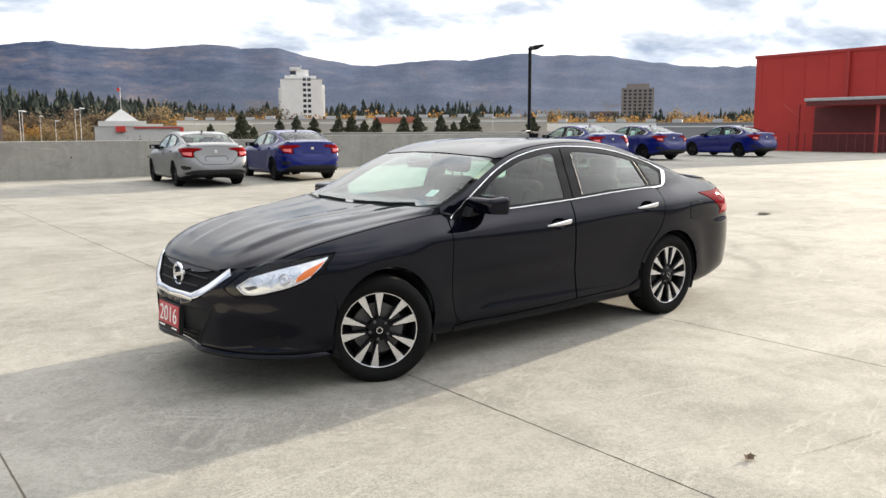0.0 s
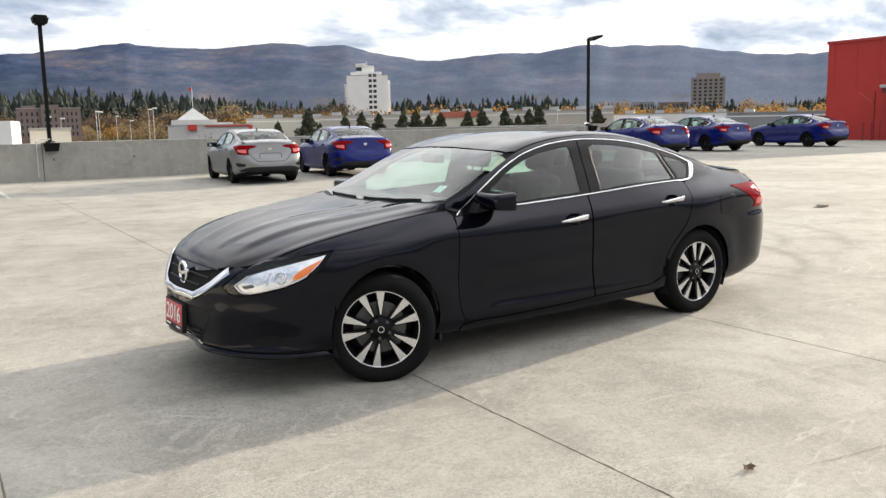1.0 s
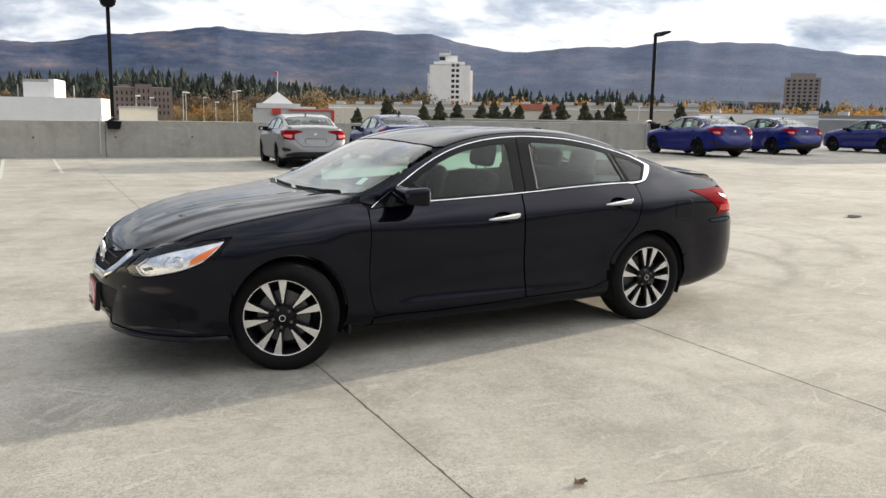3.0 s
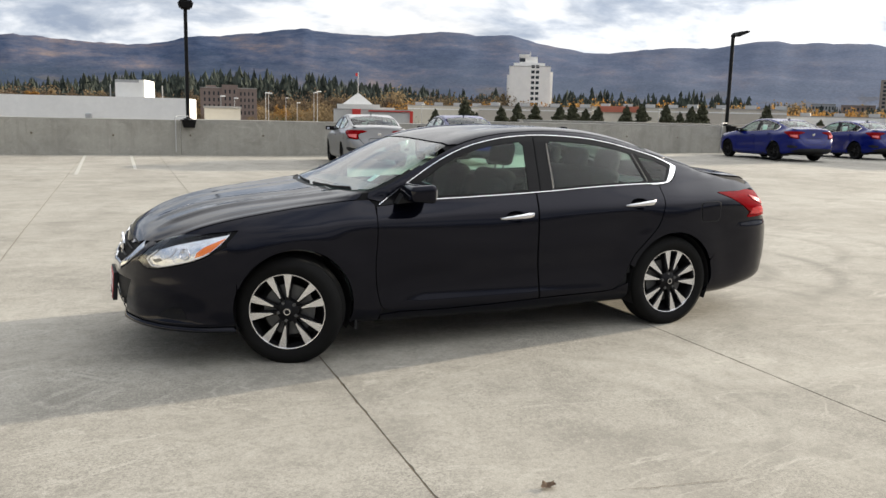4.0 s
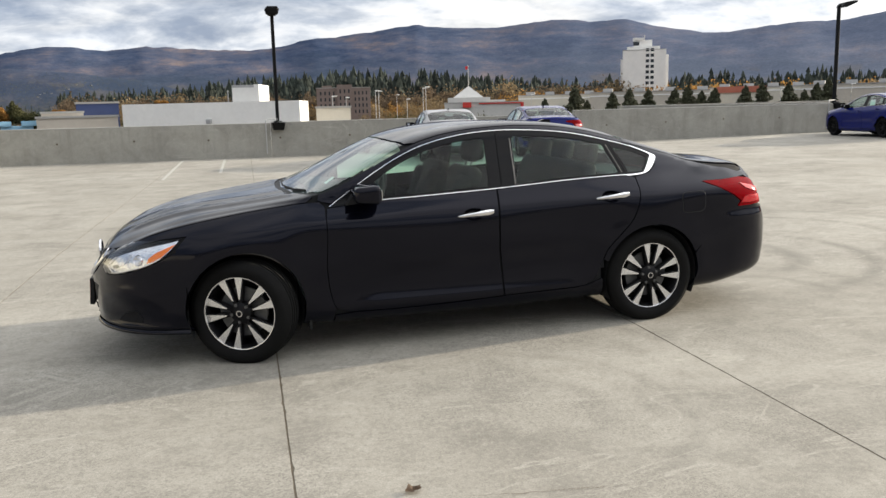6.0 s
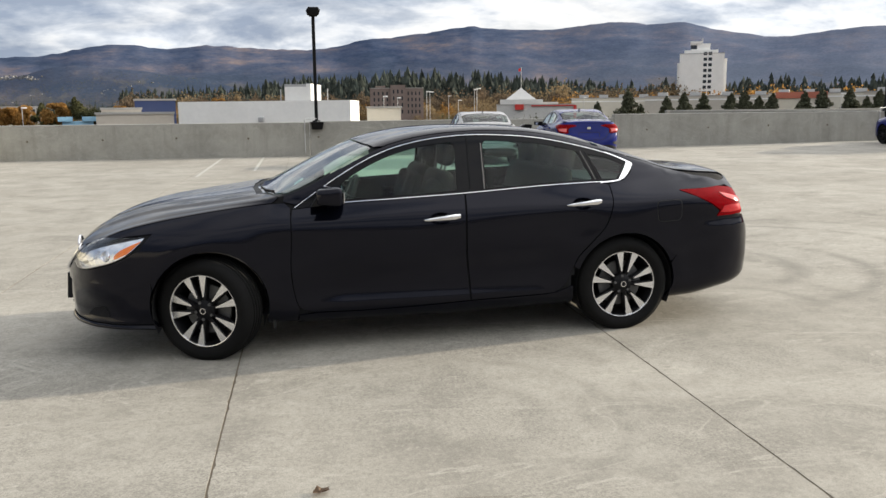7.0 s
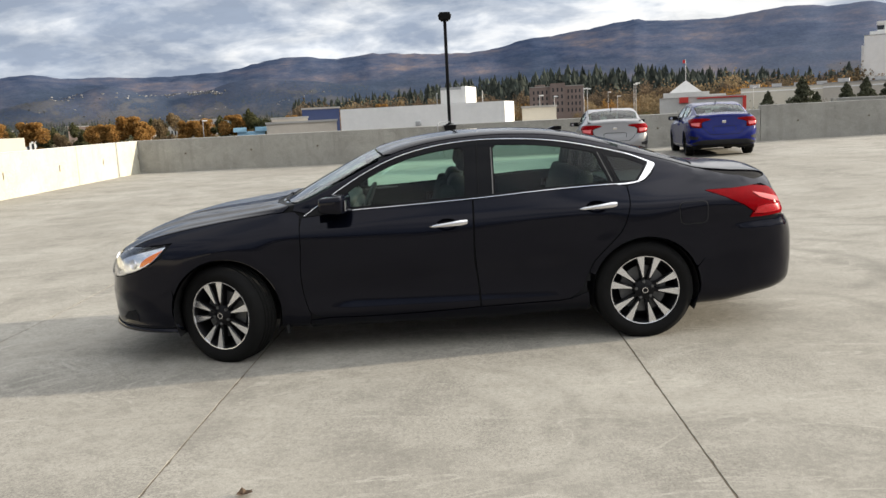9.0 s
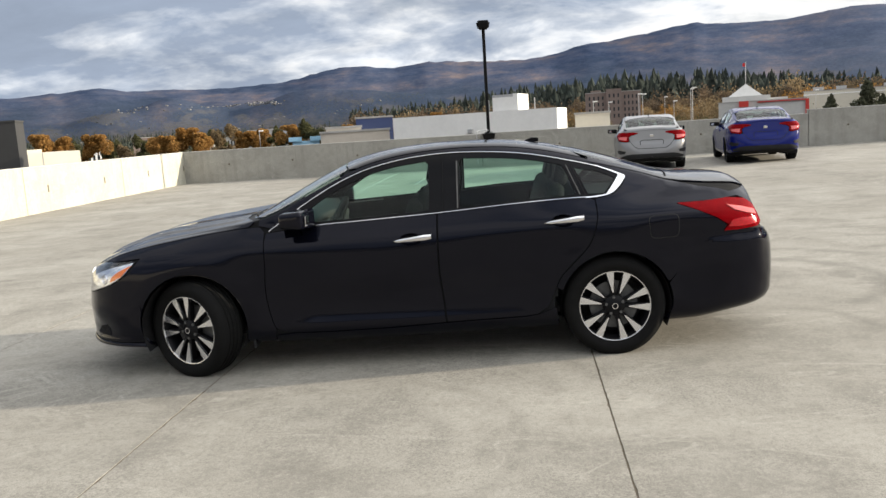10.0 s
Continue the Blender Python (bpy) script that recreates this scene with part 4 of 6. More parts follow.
def wheel_meshes(radius, rim, alloy):
    """The parts of a wheel that faces -y, centred on the axle: (name, mesh, label, parent)."""
    made = []
    w, r = 0.105, radius

    def add(name, bm, mat, label="", owner=None, smooth=True, sharp=40):
        me = bpy.data.meshes.new(name)
        if smooth:
            for e in bm.edges:
                if len(e.link_faces) == 2 and e.calc_face_angle(0) > radians(sharp):
                    e.smooth = False
            for f in bm.faces:
                f.smooth = True
        bm.to_mesh(me)
        bm.free()
        me.materials.append(mat)
        made.append((name, me, label, owner))

    tyre = [(rim - 0.004, -w + .018), (rim + .012, -w + .004), (rim + .03, -w - .006), (rim + .055, -w - .008), (r - .03, -w), (r - .012, -w + .012), (r - .002, -w + .035)]
    for g in (-.052, -.018, .018, .052):
        tyre += [(r, g - .010), (r - .008, g - .005), (r - .008, g + .005), (r, g + .010)]
    tyre += [(r - .002, w - .035), (r - .012, w - .012), (r - .03, w), (rim + .03, w), (rim, w - .02)]
    add("tyre", lathe(tyre, 72, "y", True), RUBBER)
    add("rim", lathe([(rim + .002, -w + .022), (rim - .002, -w + .013), (rim - .007, -w + .014), (rim - .009, -w + .022)], 64), MACHINED if alloy else RIM_BLACK, "thin bright machined rim edge" if alloy else "")
    add("barrel", lathe([(rim - .008, -w + .021), (rim - .017, -w + .032), (rim - .026, -w + .08), (rim - .032, .07), (0.05, .075)], 48), RIM_BLACK, "dark inner barrel of the wheel")
    add("brake_disc", lathe([(0.06, -.02), (0.155, -.02), (0.155, .0), (0.06, .0)], 40), STEEL)
    face = -w + .022
    for k in range(10):
        a = 72 * (k // 2) + 36 * (k % 2) + (5 if k % 2 == 0 else -2) + 20
        add("spoke", sector(.050, rim - .012, a - 10, a + 10, a - 6.6, a + 6.6, face + .012, face + .050), RIM_BLACK, smooth=False)
        if alloy:
            add("spoke_face", sector(.088, rim - .004, a - 2.2, a + 2.2, a - 6.3, a + 6.3, face - .002, face + .013), MACHINED, "bright machined wedge on the spoke", "spoke", False)
    add("hub", lathe([(0.0, face - .004), (.030, face - .004), (.048, face + .002), (.066, face + .012), (.072, face + .05)], 32), RIM_BLACK)
    if alloy:
        add("centre_cap", lathe([(0.0, face - .010), (.022, face - .010), (.029, face - .003)], 24), RIM_BLACK)
        add("cap_ring", lathe([(.0155, face - .0125), (.0195, face - .0125), (.0195, face - .009), (.0155, face - .009)], 24, "y", True), CHROME)
    for k in range(5):
        a = radians(72 * k + 90 + 36)
        bm = lathe([(0.0, face - .002), (.010, face - .002), (.011, face + .016)], 6)
        bmesh.ops.translate(bm, verts=bm.verts[:], vec=(.056 * math.cos(a), 0, .056 * math.sin(a)))
        add("lug_nut", bm, STEEL, smooth=False)
    return made


def wheel(meshes, car, m):
    ob = new("wheel")
    ob.parent, ob.matrix_basis, ob.empty_display_size = car, m, 0.1
    last = None
    for name, me, label, owner in meshes:
        o = put_part(name, me, last if owner else ob, label)
        if not owner:
            last = o
    return ob


def arc(c, r, a0, a1, n=16):
    return [(c[0] + r * math.cos(radians(a0 + (a1 - a0) * i / n)), c[1] + r * math.sin(radians(a0 + (a1 - a0) * i / n))) for i in range(n + 1)]


DLO = spline([(.56, .912), (.87, .940), (1.17, .953), (1.69, .977), (2.14, 1.006), (2.47, 1.019), (2.70, 1.022)], 4) + spline([(2.79, 1.035), (2.845, 1.075), (2.885, 1.13)], 3) + \
    spline([(2.82, 1.163), (2.71, 1.207), (2.51, 1.261), (2.32, 1.303), (2.13, 1.331), (1.79, 1.349), (1.56, 1.338), (1.37, 1.311), (1.18, 1.263), (.99, 1.183), (.79, 1.070), (.68, .997)], 4)
BELT_LINE = [p for p in DLO[:25]]


def scaled(pts, s):
    return [(s.along(x), z * s.kz) for x, z in pts]


def build_body(car, s, paint, alloy, step=0.035):
    """Skin panels, glass, trim and cabin that all the saloons share."""
    f = s.f

    def edge(name, x0, x1, n=24, dz=0.0):
        return [(x, float(f[name](x)) + dz) for x in np.linspace(x0, x1, n)]

    def wide_edge(x0, x1, n=20, d=0.003):
        return [(x, float(f["wide"](x)) * float(f["belt_in"](x)) - d) for x in np.linspace(x0, x1, n)]

    door_f = spline([(.535, .893), (.535, .72), (.525, .53), (.545, .36), (.575, .28), (.64, .252)], 4)
    fender = edge("belt", -.60, .44, 24, -.002) + [(.50, .945), (.53, .915)] + [(x - .006, z) for x, z in door_f[1:-4]] + [(.56, .235), (.55, .19), (.42, .19)] + arc(ARCH_F, ARCH, -18, 158) + [(-.337, .55), (-.371, .712), (-.30, .79), (-.45, .774), (-.58, .742)]
    front_door = [(.545, .905)] + [(x, z - .006) for x, z in BELT_LINE if .56 < x < 1.66] + [(1.66, .966), (1.655, .78), (1.655, .59), (1.675, .40), (1.683, .268), (1.32, .252), (.95, .244), (.70, .248)] + door_f[::-1][:-1]
    rear_door = [(1.672, .967)] + [(x, z - .006) for x, z in BELT_LINE if 1.70 < x < 2.66] + spline([(2.675, 1.0), (2.68, .93), (2.672, .865), (2.625, .736), (2.525, .628), (2.435, .53), (2.39, .43), (2.345, .34), (2.27, .29)], 4) + [(2.20, .284), (2.0, .279), (1.696, .269), (1.688, .40), (1.668, .59), (1.668, .78)]
    sill = [(.565, .228), (.70, .240), (.95, .236), (1.32, .243), (1.70, .261), (2.04, .271), (2.21, .277), (2.29, .288), (2.40, .33), (2.415, .195), (1.9, .172), (1.2, .156), (.56, .156)]
    shoulder = [(3.35, 1.045), (3.45, 1.03), (3.55, 1.00), (3.60, .975)] if alloy else [(3.35, 1.088), (3.45, 1.08), (3.56, 1.06), (3.60, 1.0)]
    notch = [(3.56, .972), (3.39, .960), (3.20, .958), (3.43, .848), (3.495, .80), (3.465, .758)] if alloy else [(3.50, .985), (3.36, .985), (3.22, .975), (3.40, .905), (3.52, .848), (3.59, .785)]
    over = [(x, z + .006) for x, z in DLO[25:]]
    uniside = [(.49, .955)] + edge("rail_z", .50, 3.2, 60, -.004) + shoulder + notch + [(3.30, .66), (3.125, .47)] + arc(ARCH_R, ARCH, 25, 160) + \
        spline([(2.41, .46), (2.44, .525), (2.532, .622), (2.632, .732), (2.679, .863), (2.687, .93), (2.683, 1.005)], 3) + [(2.73, 1.016), (2.80, 1.03), (2.855, 1.07), (2.897, 1.13)] + over[3:] + [(.575, .935)]
    for side in (-1, 1):
        panel("front_fender", s, "side", scaled(fender, s), paint, car, side, step=step)
        bowls = [[(x + .072 * math.cos(a), z - .004 + .040 * math.sin(a)) for a in np.linspace(0, 2 * math.pi, 20, endpoint=False)] for x, z in ((1.49, .825), (2.465, .890))]
        d = panel("front_door", s, "side", scaled(front_door, s), paint, car, side, step=step, holes=[scaled(bowls[0], s)])
        e = panel("rear_door", s, "side", scaled(rear_door, s), paint, car, side, step=step, holes=[scaled(bowls[1], s)])
        panel("sill", s, "side", scaled(sill, s), paint, car, side, step=step)
        panel("body_side", s, "side", scaled(uniside, s), paint, car, side, step=step)
        pane_f = spline([(.80, 1.02), (1.00, 1.145), (1.19, 1.228), (1.38, 1.277), (1.60, 1.305)], 4) + [(1.625, 1.28), (1.615, .995), (1.15, .972), (.78, .957)]
        pane_r = [(1.815, 1.003), (1.82, 1.29)] + spline([(1.84, 1.312), (2.1, 1.298), (2.32, 1.268), (2.485, 1.232)], 4) + [(2.495, 1.215), (2.565, 1.045), (2.53, 1.038), (2.14, 1.026)]
        pane_q = [(2.565, 1.208), (2.640, 1.042), (2.742, 1.040), (2.782, 1.085), (2.818, 1.132), (2.78, 1.152), (2.70, 1.183)]
        dlo = [(x, z) for x, z in DLO]
        surround = panel("window_surround", s, "side", scaled(dlo, s), GLOSSY_BLACK, car, side, off=-.003, lip=.006, step=0.03, holes=[scaled(h, s) for h in (pane_f, pane_r, pane_q)], label="gloss black pillars and window frames")
        for nm, pane, mat in (("front_window", pane_f, SIDE_GLASS), ("rear_window", pane_r, SIDE_GLASS), ("quarter_window", pane_q, QUARTER_GLASS)):
            o = panel(nm, s, "side", scaled(pane, s), mat, car, side, off=-.007, lip=.003, step=0.08)
            o.visible_shadow = False
        strip("belt_trim", s, "side", scaled([q for q in BELT_LINE if .80 < q[0] < 2.68], s), .0066, .004, CHROME, car, side, "bright chrome strip under the windows")
        strip("window_trim", s, "side", scaled([(.56, .915), (.68, .999)] + DLO[::-1][3:41], s), .0058, .004, CHROME, car, side, "bright chrome strip over the windows")
        corner = spline([(2.62, 1.014), (2.72, 1.019), (2.79, 1.036), (2.845, 1.078), (2.888, 1.128)], 4) + spline([(2.884, 1.140), (2.82, 1.168), (2.70, 1.2145)], 4) + spline([(2.70, 1.2095), (2.80, 1.169), (2.842, 1.149)], 4) + [(2.841, 1.138), (2.800, 1.085), (2.757, 1.033)] + spline([(2.735, 1.0285), (2.69, 1.0245), (2.62, 1.020)], 3)
        panel("pillar_trim", s, "side", scaled(corner, s), CHROME, car, side, off=.005, lip=.010, step=.014, label="wide chrome corner behind the quarter window")
        strip("window_edge", s, "side", scaled([(1.800, 1.000), (1.806, 1.295)], s), .007, .002, STEEL, car, side)
        strip("window_edge", s, "side", scaled([(2.512, 1.228), (2.588, 1.040)], s), .005, .002, STEEL, car, side)
        strip("pillar_seam", s, "side", scaled([(2.545, 1.232), (2.622, 1.034)], s), .005, .001, SHELL, car, side)
        # door shut line edges of the pillar between the doors
        strip("pillar_seam", s, "side", scaled([(1.705, .985), (1.715, 1.335)], s), .008, .001, SHELL, car, side)
        for x, z, owner in ((1.50, .825, d), (2.475, .890, e)):
            handle(s, x * s.k, z * s.kz, side, owner, paint, alloy)
        fuel = spline([(3.003, .868), (3.018, .884), (3.09, .888), (3.165, .889), (3.184, .874), (3.187, .82), (3.184, .766), (3.165, .751), (3.10, .748), (3.03, .748), (3.012, .762), (3.006, .81)], 3, True)
        if side < 0:
            # lighter grey than the paint: a highlight drawn along the flap's edge
            strip("fuel_flap_gap", s, "side", scaled(fuel, s), .005, .0012, DASH, car, side, "thin lighter line painted for the highlight round the fuel flap", closed=True)
            panel("fuel_flap", s, "side", scaled([(3.097 + (x - 3.097) * .955, .818 + (z - .818) * .945) for x, z in fuel], s), paint, car, side, off=.0045, lip=.006, step=.02)
    hood_front = spline([(-.60, .752), (-.70, .64), (-.78, .49), (-.835, .27), (-.855, 0)], 5)
    cowl = spline([(.46, .80), (.40, .68), (.33, .45), (.30, 0)], 5)
    half = [(x, y) for x, y in hood_front][::-1] + wide_edge(-.58, .42) + [(x, y) for x, y in cowl]
    top = [(x * s.k, -y * s.kw) for x, y in half] + [(x * s.k, y * s.kw) for x, y in half[::-1][1:-1]]
    panel("bonnet", s, "top", top, paint, car, 1, step=step * (.6 if alloy else 1))
    ws = [(.335, 0), (.365, .45), (.435, .68), (.52, .775), (.70, .752), (.85, .725), (1.0, .685), (1.075, .655), (1.045, .5), (1.01, .25), (1.0, 0)]
    outline = [(x * s.k, -y * s.kw) for x, y in ws] + [(x * s.k, y * s.kw) for x, y in ws[::-1][1:-1]]
    o = panel("windscreen", s, "top", outline, SCREEN_GLASS, car, 1, off=-.004, lip=.004, step=0.06)
    o.visible_shadow = False
    rf = [(1.012, 0), (1.022, .25), (1.057, .5), (1.09, .66)] + [(x, float(f["rail"](x)) - .004) for x in np.linspace(1.15, 2.62, 20)] + [(2.50, .5), (2.46, .25), (2.45, 0)]
    outline = [(x * s.k, -y * s.kw) for x, y in rf] + [(x * s.k, y * s.kw) for x, y in rf[::-1][1:-1]]
    panel("roof", s, "top", outline, paint, car, 1, step=step)
    rg = [(2.46, 0), (2.47, .25), (2.515, .5), (2.65, .60), (2.95, .63), (3.16, .62), (3.20, .4), (3.215, 0)]
    outline = [(x * s.k, -y * s.kw) for x, y in rg] + [(x * s.k, y * s.kw) for x, y in rg[::-1][1:-1]]
    o = panel("rear_screen", s, "top", outline, REAR_GLASS, car, 1, off=-.004, lip=.004, step=0.07)
    o.visible_shadow = False
    tk = [(3.225, 0), (3.21, .42), (3.17, .635), (3.22, .672), (3.4, .668), (3.55, .645), (3.66, .60), (3.705, .4), (3.715, 0)]
    outline = [(s.along(x), -y * s.kw) for x, y in tk] + [(s.along(x), y * s.kw) for x, y in tk[::-1][1:-1]]
    panel("boot_lid", s, "top", outline, paint, car, 1, step=step)
    strip("rear_pillar_fill", s, "top", [(x * s.k, .655 * s.kw) for x in np.linspace(2.66, 3.2, 12)], .05, .002, paint, car, 1)
    strip("rear_pillar_fill", s, "top", [(x * s.k, -.655 * s.kw) for x in np.linspace(2.66, 3.2, 12)], .05, .002, paint, car, 1)
    # the dark shell under the panels, open at the glass and the wheels
    v = s.v - 0.013 * s.nor
    dlo = scaled(DLO, s)
    keep = []
    rail_i = 8 * s.PER
    for q in s.faces:
        c = sum(s.v[i] for i in q) / 4
        j = q[0] % s.n
        j = min(j, s.n - 1 - j)
        x, y, z = c[0] / s.k, abs(c[1]) / s.kw, c[2] / s.kz
        if y > 0.5 and z > .85 and inside((c[0], c[2]), dlo):
            continue
        if j >= rail_i - 1 and (.33 + .13 * y < x < 1.02 + .09 * y * y or 2.47 < x < 3.19) and z > .96 and y < .74:
            continue
        if y > 0.45 and any((x - a[0]) ** 2 + (z - a[1]) ** 2 < (ARCH + .03) ** 2 for a in (ARCH_F, ARCH_R)):
            continue
        if y > .6 and any(abs(x - a) < .11 and abs(z - b) < .07 for a, b in ((1.48, .82), (2.455, .885))):
            continue
        keep.append(q)
    put_part("inner_shell", mesh_of("inner_shell", v, keep, SHELL, True), car, "dark inner body behind the panels")
    for c in (ARCH_F, ARCH_R):
        for side in (-1, 1):
            bm = bmesh.new()
            pts = arc((c[0] * s.k, c[1] * s.kz), ARCH - .012, -25, 205, 24)
            rows = [[bm.verts.new((x, side * y * s.kw, z)) for x, z in pts] for y in (.885, .50)]
            for i in range(24):
                bm.faces.new((rows[0][i], rows[0][i + 1], rows[1][i + 1], rows[1][i]))
            bm.faces.new(rows[1])
            part("wheel_arch_liner", bm, PLASTIC, car, "dark lining of the wheel arch")
    cabin(car, s)


def handle(s, x, z, side, owner, paint, alloy):
    """A pull handle with its hollow."""
    p, n = s.cast("side", x, z, side)
    line = [(-.125, -.012), (-.09, -.008), (0, .001), (.08, .007), (.122, .008)]
    bm = bmesh.new()
    rings = []
    for i, (dx, dz) in enumerate(line):
        w = (.006, .010, .013, .017, .013)[i]
        out = (.008, .030, .036, .034, .010)[i]
        rings.append([bm.verts.new((p.x + dx, p.y + side * (out - q), p.z + dz + r * w)) for q, r in ((.016, -.8), (.004, -1), (0, -.5), (0, .5), (.004, 1), (.016, .8))])
    for a, b in zip(rings, rings[1:]):
        for k in range(6):
            bm.faces.new((a[k], a[(k + 1) % 6], b[(k + 1) % 6], b[k]))
    bm.faces.new(rings[0])
    bm.faces.new(rings[-1])
    bmesh.ops.recalc_face_normals(bm, faces=bm.faces[:])
    part("handle", bm, CHROME if alloy else paint, owner, "chrome pull handle" if alloy else "", smooth=True, sharp=60)
    bm = lathe([(0.0, .030), (.45, .027), (.75, .018), (.95, .004), (1.02, -.001)], 24)
    bmesh.ops.transform(bm, matrix=Matrix.Diagonal((.072, -side, .040, 1)), verts=bm.verts[:])
    part("handle_hollow", bm, paint, owner, "hollow behind the handle", at=Matrix.Translation(p + Vector((-.01, 0, -.004))), smooth=True)


def cabin(car, s):
    """Seats, dashboard, wheel and shelf seen through the glass."""
    def seat(x, y, w, rear=False):
        part("seat_cushion", box(x - .24, x + .26, y - w, y + w, .42, .60, .05, 3), SEAT, car, smooth=True)
        part("seat_back", box(-.065, .065, -w + .01, w - .01, 0, .60, .055, 4), SEAT, car, at=pose(x + .24, y, .53, 0, 17, 0), smooth=True)
        if not rear:
            for e in (-1, 1):
                part("seat_bolster", box(-.10, .03, -.045, .045, .02, .50, .04, 3), SEAT, car, at=pose(x + .23, y + e * (w - .05), .56, 0, 17, 0), smooth=True)
        for hy in ([y] if not rear else [y - .42, y, y + .42]):
            part("headrest", box(-.048, .048, -.13, .13, -.085, .085, .045, 4), SEAT, car, at=pose(x + .45, hy, 1.215 if not rear else 1.16, 0, 12, 0), smooth=True)
            for e in (-1, 1):
                part("headrest_post", tube([(x + .42, hy + e * .06, 1.07), (x + .445, hy + e * .06, 1.17)], .008, 6), STEEL, car)
    k = s.k
    seat(1.19 * k, -.37, .25)
    seat(1.19 * k, .37, .25)
    seat(2.05 * k, 0, .62, True)
    d = prism([(.45, .80), (.47, .985), (.62, 1.00), (.80, .985), (.86, .92), (.82, .70)], -.70, .70)
    bmesh.ops.bevel(d, geom=d.edges[:], offset=.03, segments=2, affect="EDGES")
    part("dashboard", d, DASH, car, smooth=True, sharp=60)
    bm = tube([(.185 * math.cos(a), .185 * math.sin(a), 0) for a in np.linspace(0, 2 * math.pi, 28, endpoint=False)], .016, 8, True)
    add_box(bm, -.17, .17, -.03, .03, -.02, .02)
    add_box(bm, -.05, .05, -.17, .05, -.02, .03)
    part("steering_wheel", bm, DASH, car, at=pose(.93 * k, -.37, .90, 0, -66, 0))
    part("rear_shelf", box(2.70 * k, 3.18 * k, -.62, .62, .98, 1.0, .008), DASH, car)
    part("cabin_floor", box(.4, 2.9 * k, -.72, .72, .26, .30), DASH, car)
    part("interior_mirror", box(.93 * k, .97 * k, -.12, .12, 1.20, 1.265, .012), PLASTIC, car)


def door_mirror(car, s, side, paint):
    ob = new("door_mirror")
    ob.parent = car
    ob.empty_display_size = .1
    y = side * .965 * s.kw
    bm = bmesh.new()
    # housing: rounded box, tapering to its tip
    bmesh.ops.create_cube(bm, size=1)
    for v in bm.verts:
        f = 1 if v.co.y * side > 0 else 0
        v.co = Vector((v.co.x * (.175 - .02 * f), v.co.y * .265, v.co.z * (.128 - .012 * f) + .004 * f))
        if v.co.x < 0:
            v.co.z *= .80
            v.co.y *= .94
    bmesh.ops.bevel(bm, geom=bm.edges[:], offset=.030, segments=4, profile=.6, affect="EDGES")
    part("housing", bm, paint, ob, at=pose(.775 * s.k, y - side * .01, .995 * s.kz, 0, 0, side * 6), smooth=True, sharp=70)
    part("mirror_foot", prism([(.66, .925), (.76, .935), (.79, .955), (.79, .985), (.70, .985)], side * .845 - .05, side * .845 + .05), PLASTIC, ob, "black foot of the mirror", at=Matrix.Diagonal((s.k, s.kw, s.kz, 1)))
    part("mirror_glass", box(.852, .858, y - .085, y + .065, .960, 1.022, .002), CHROME, ob, "silvered mirror glass", at=Matrix.Diagonal((s.k, 1, s.kz, 1)))
    return ob


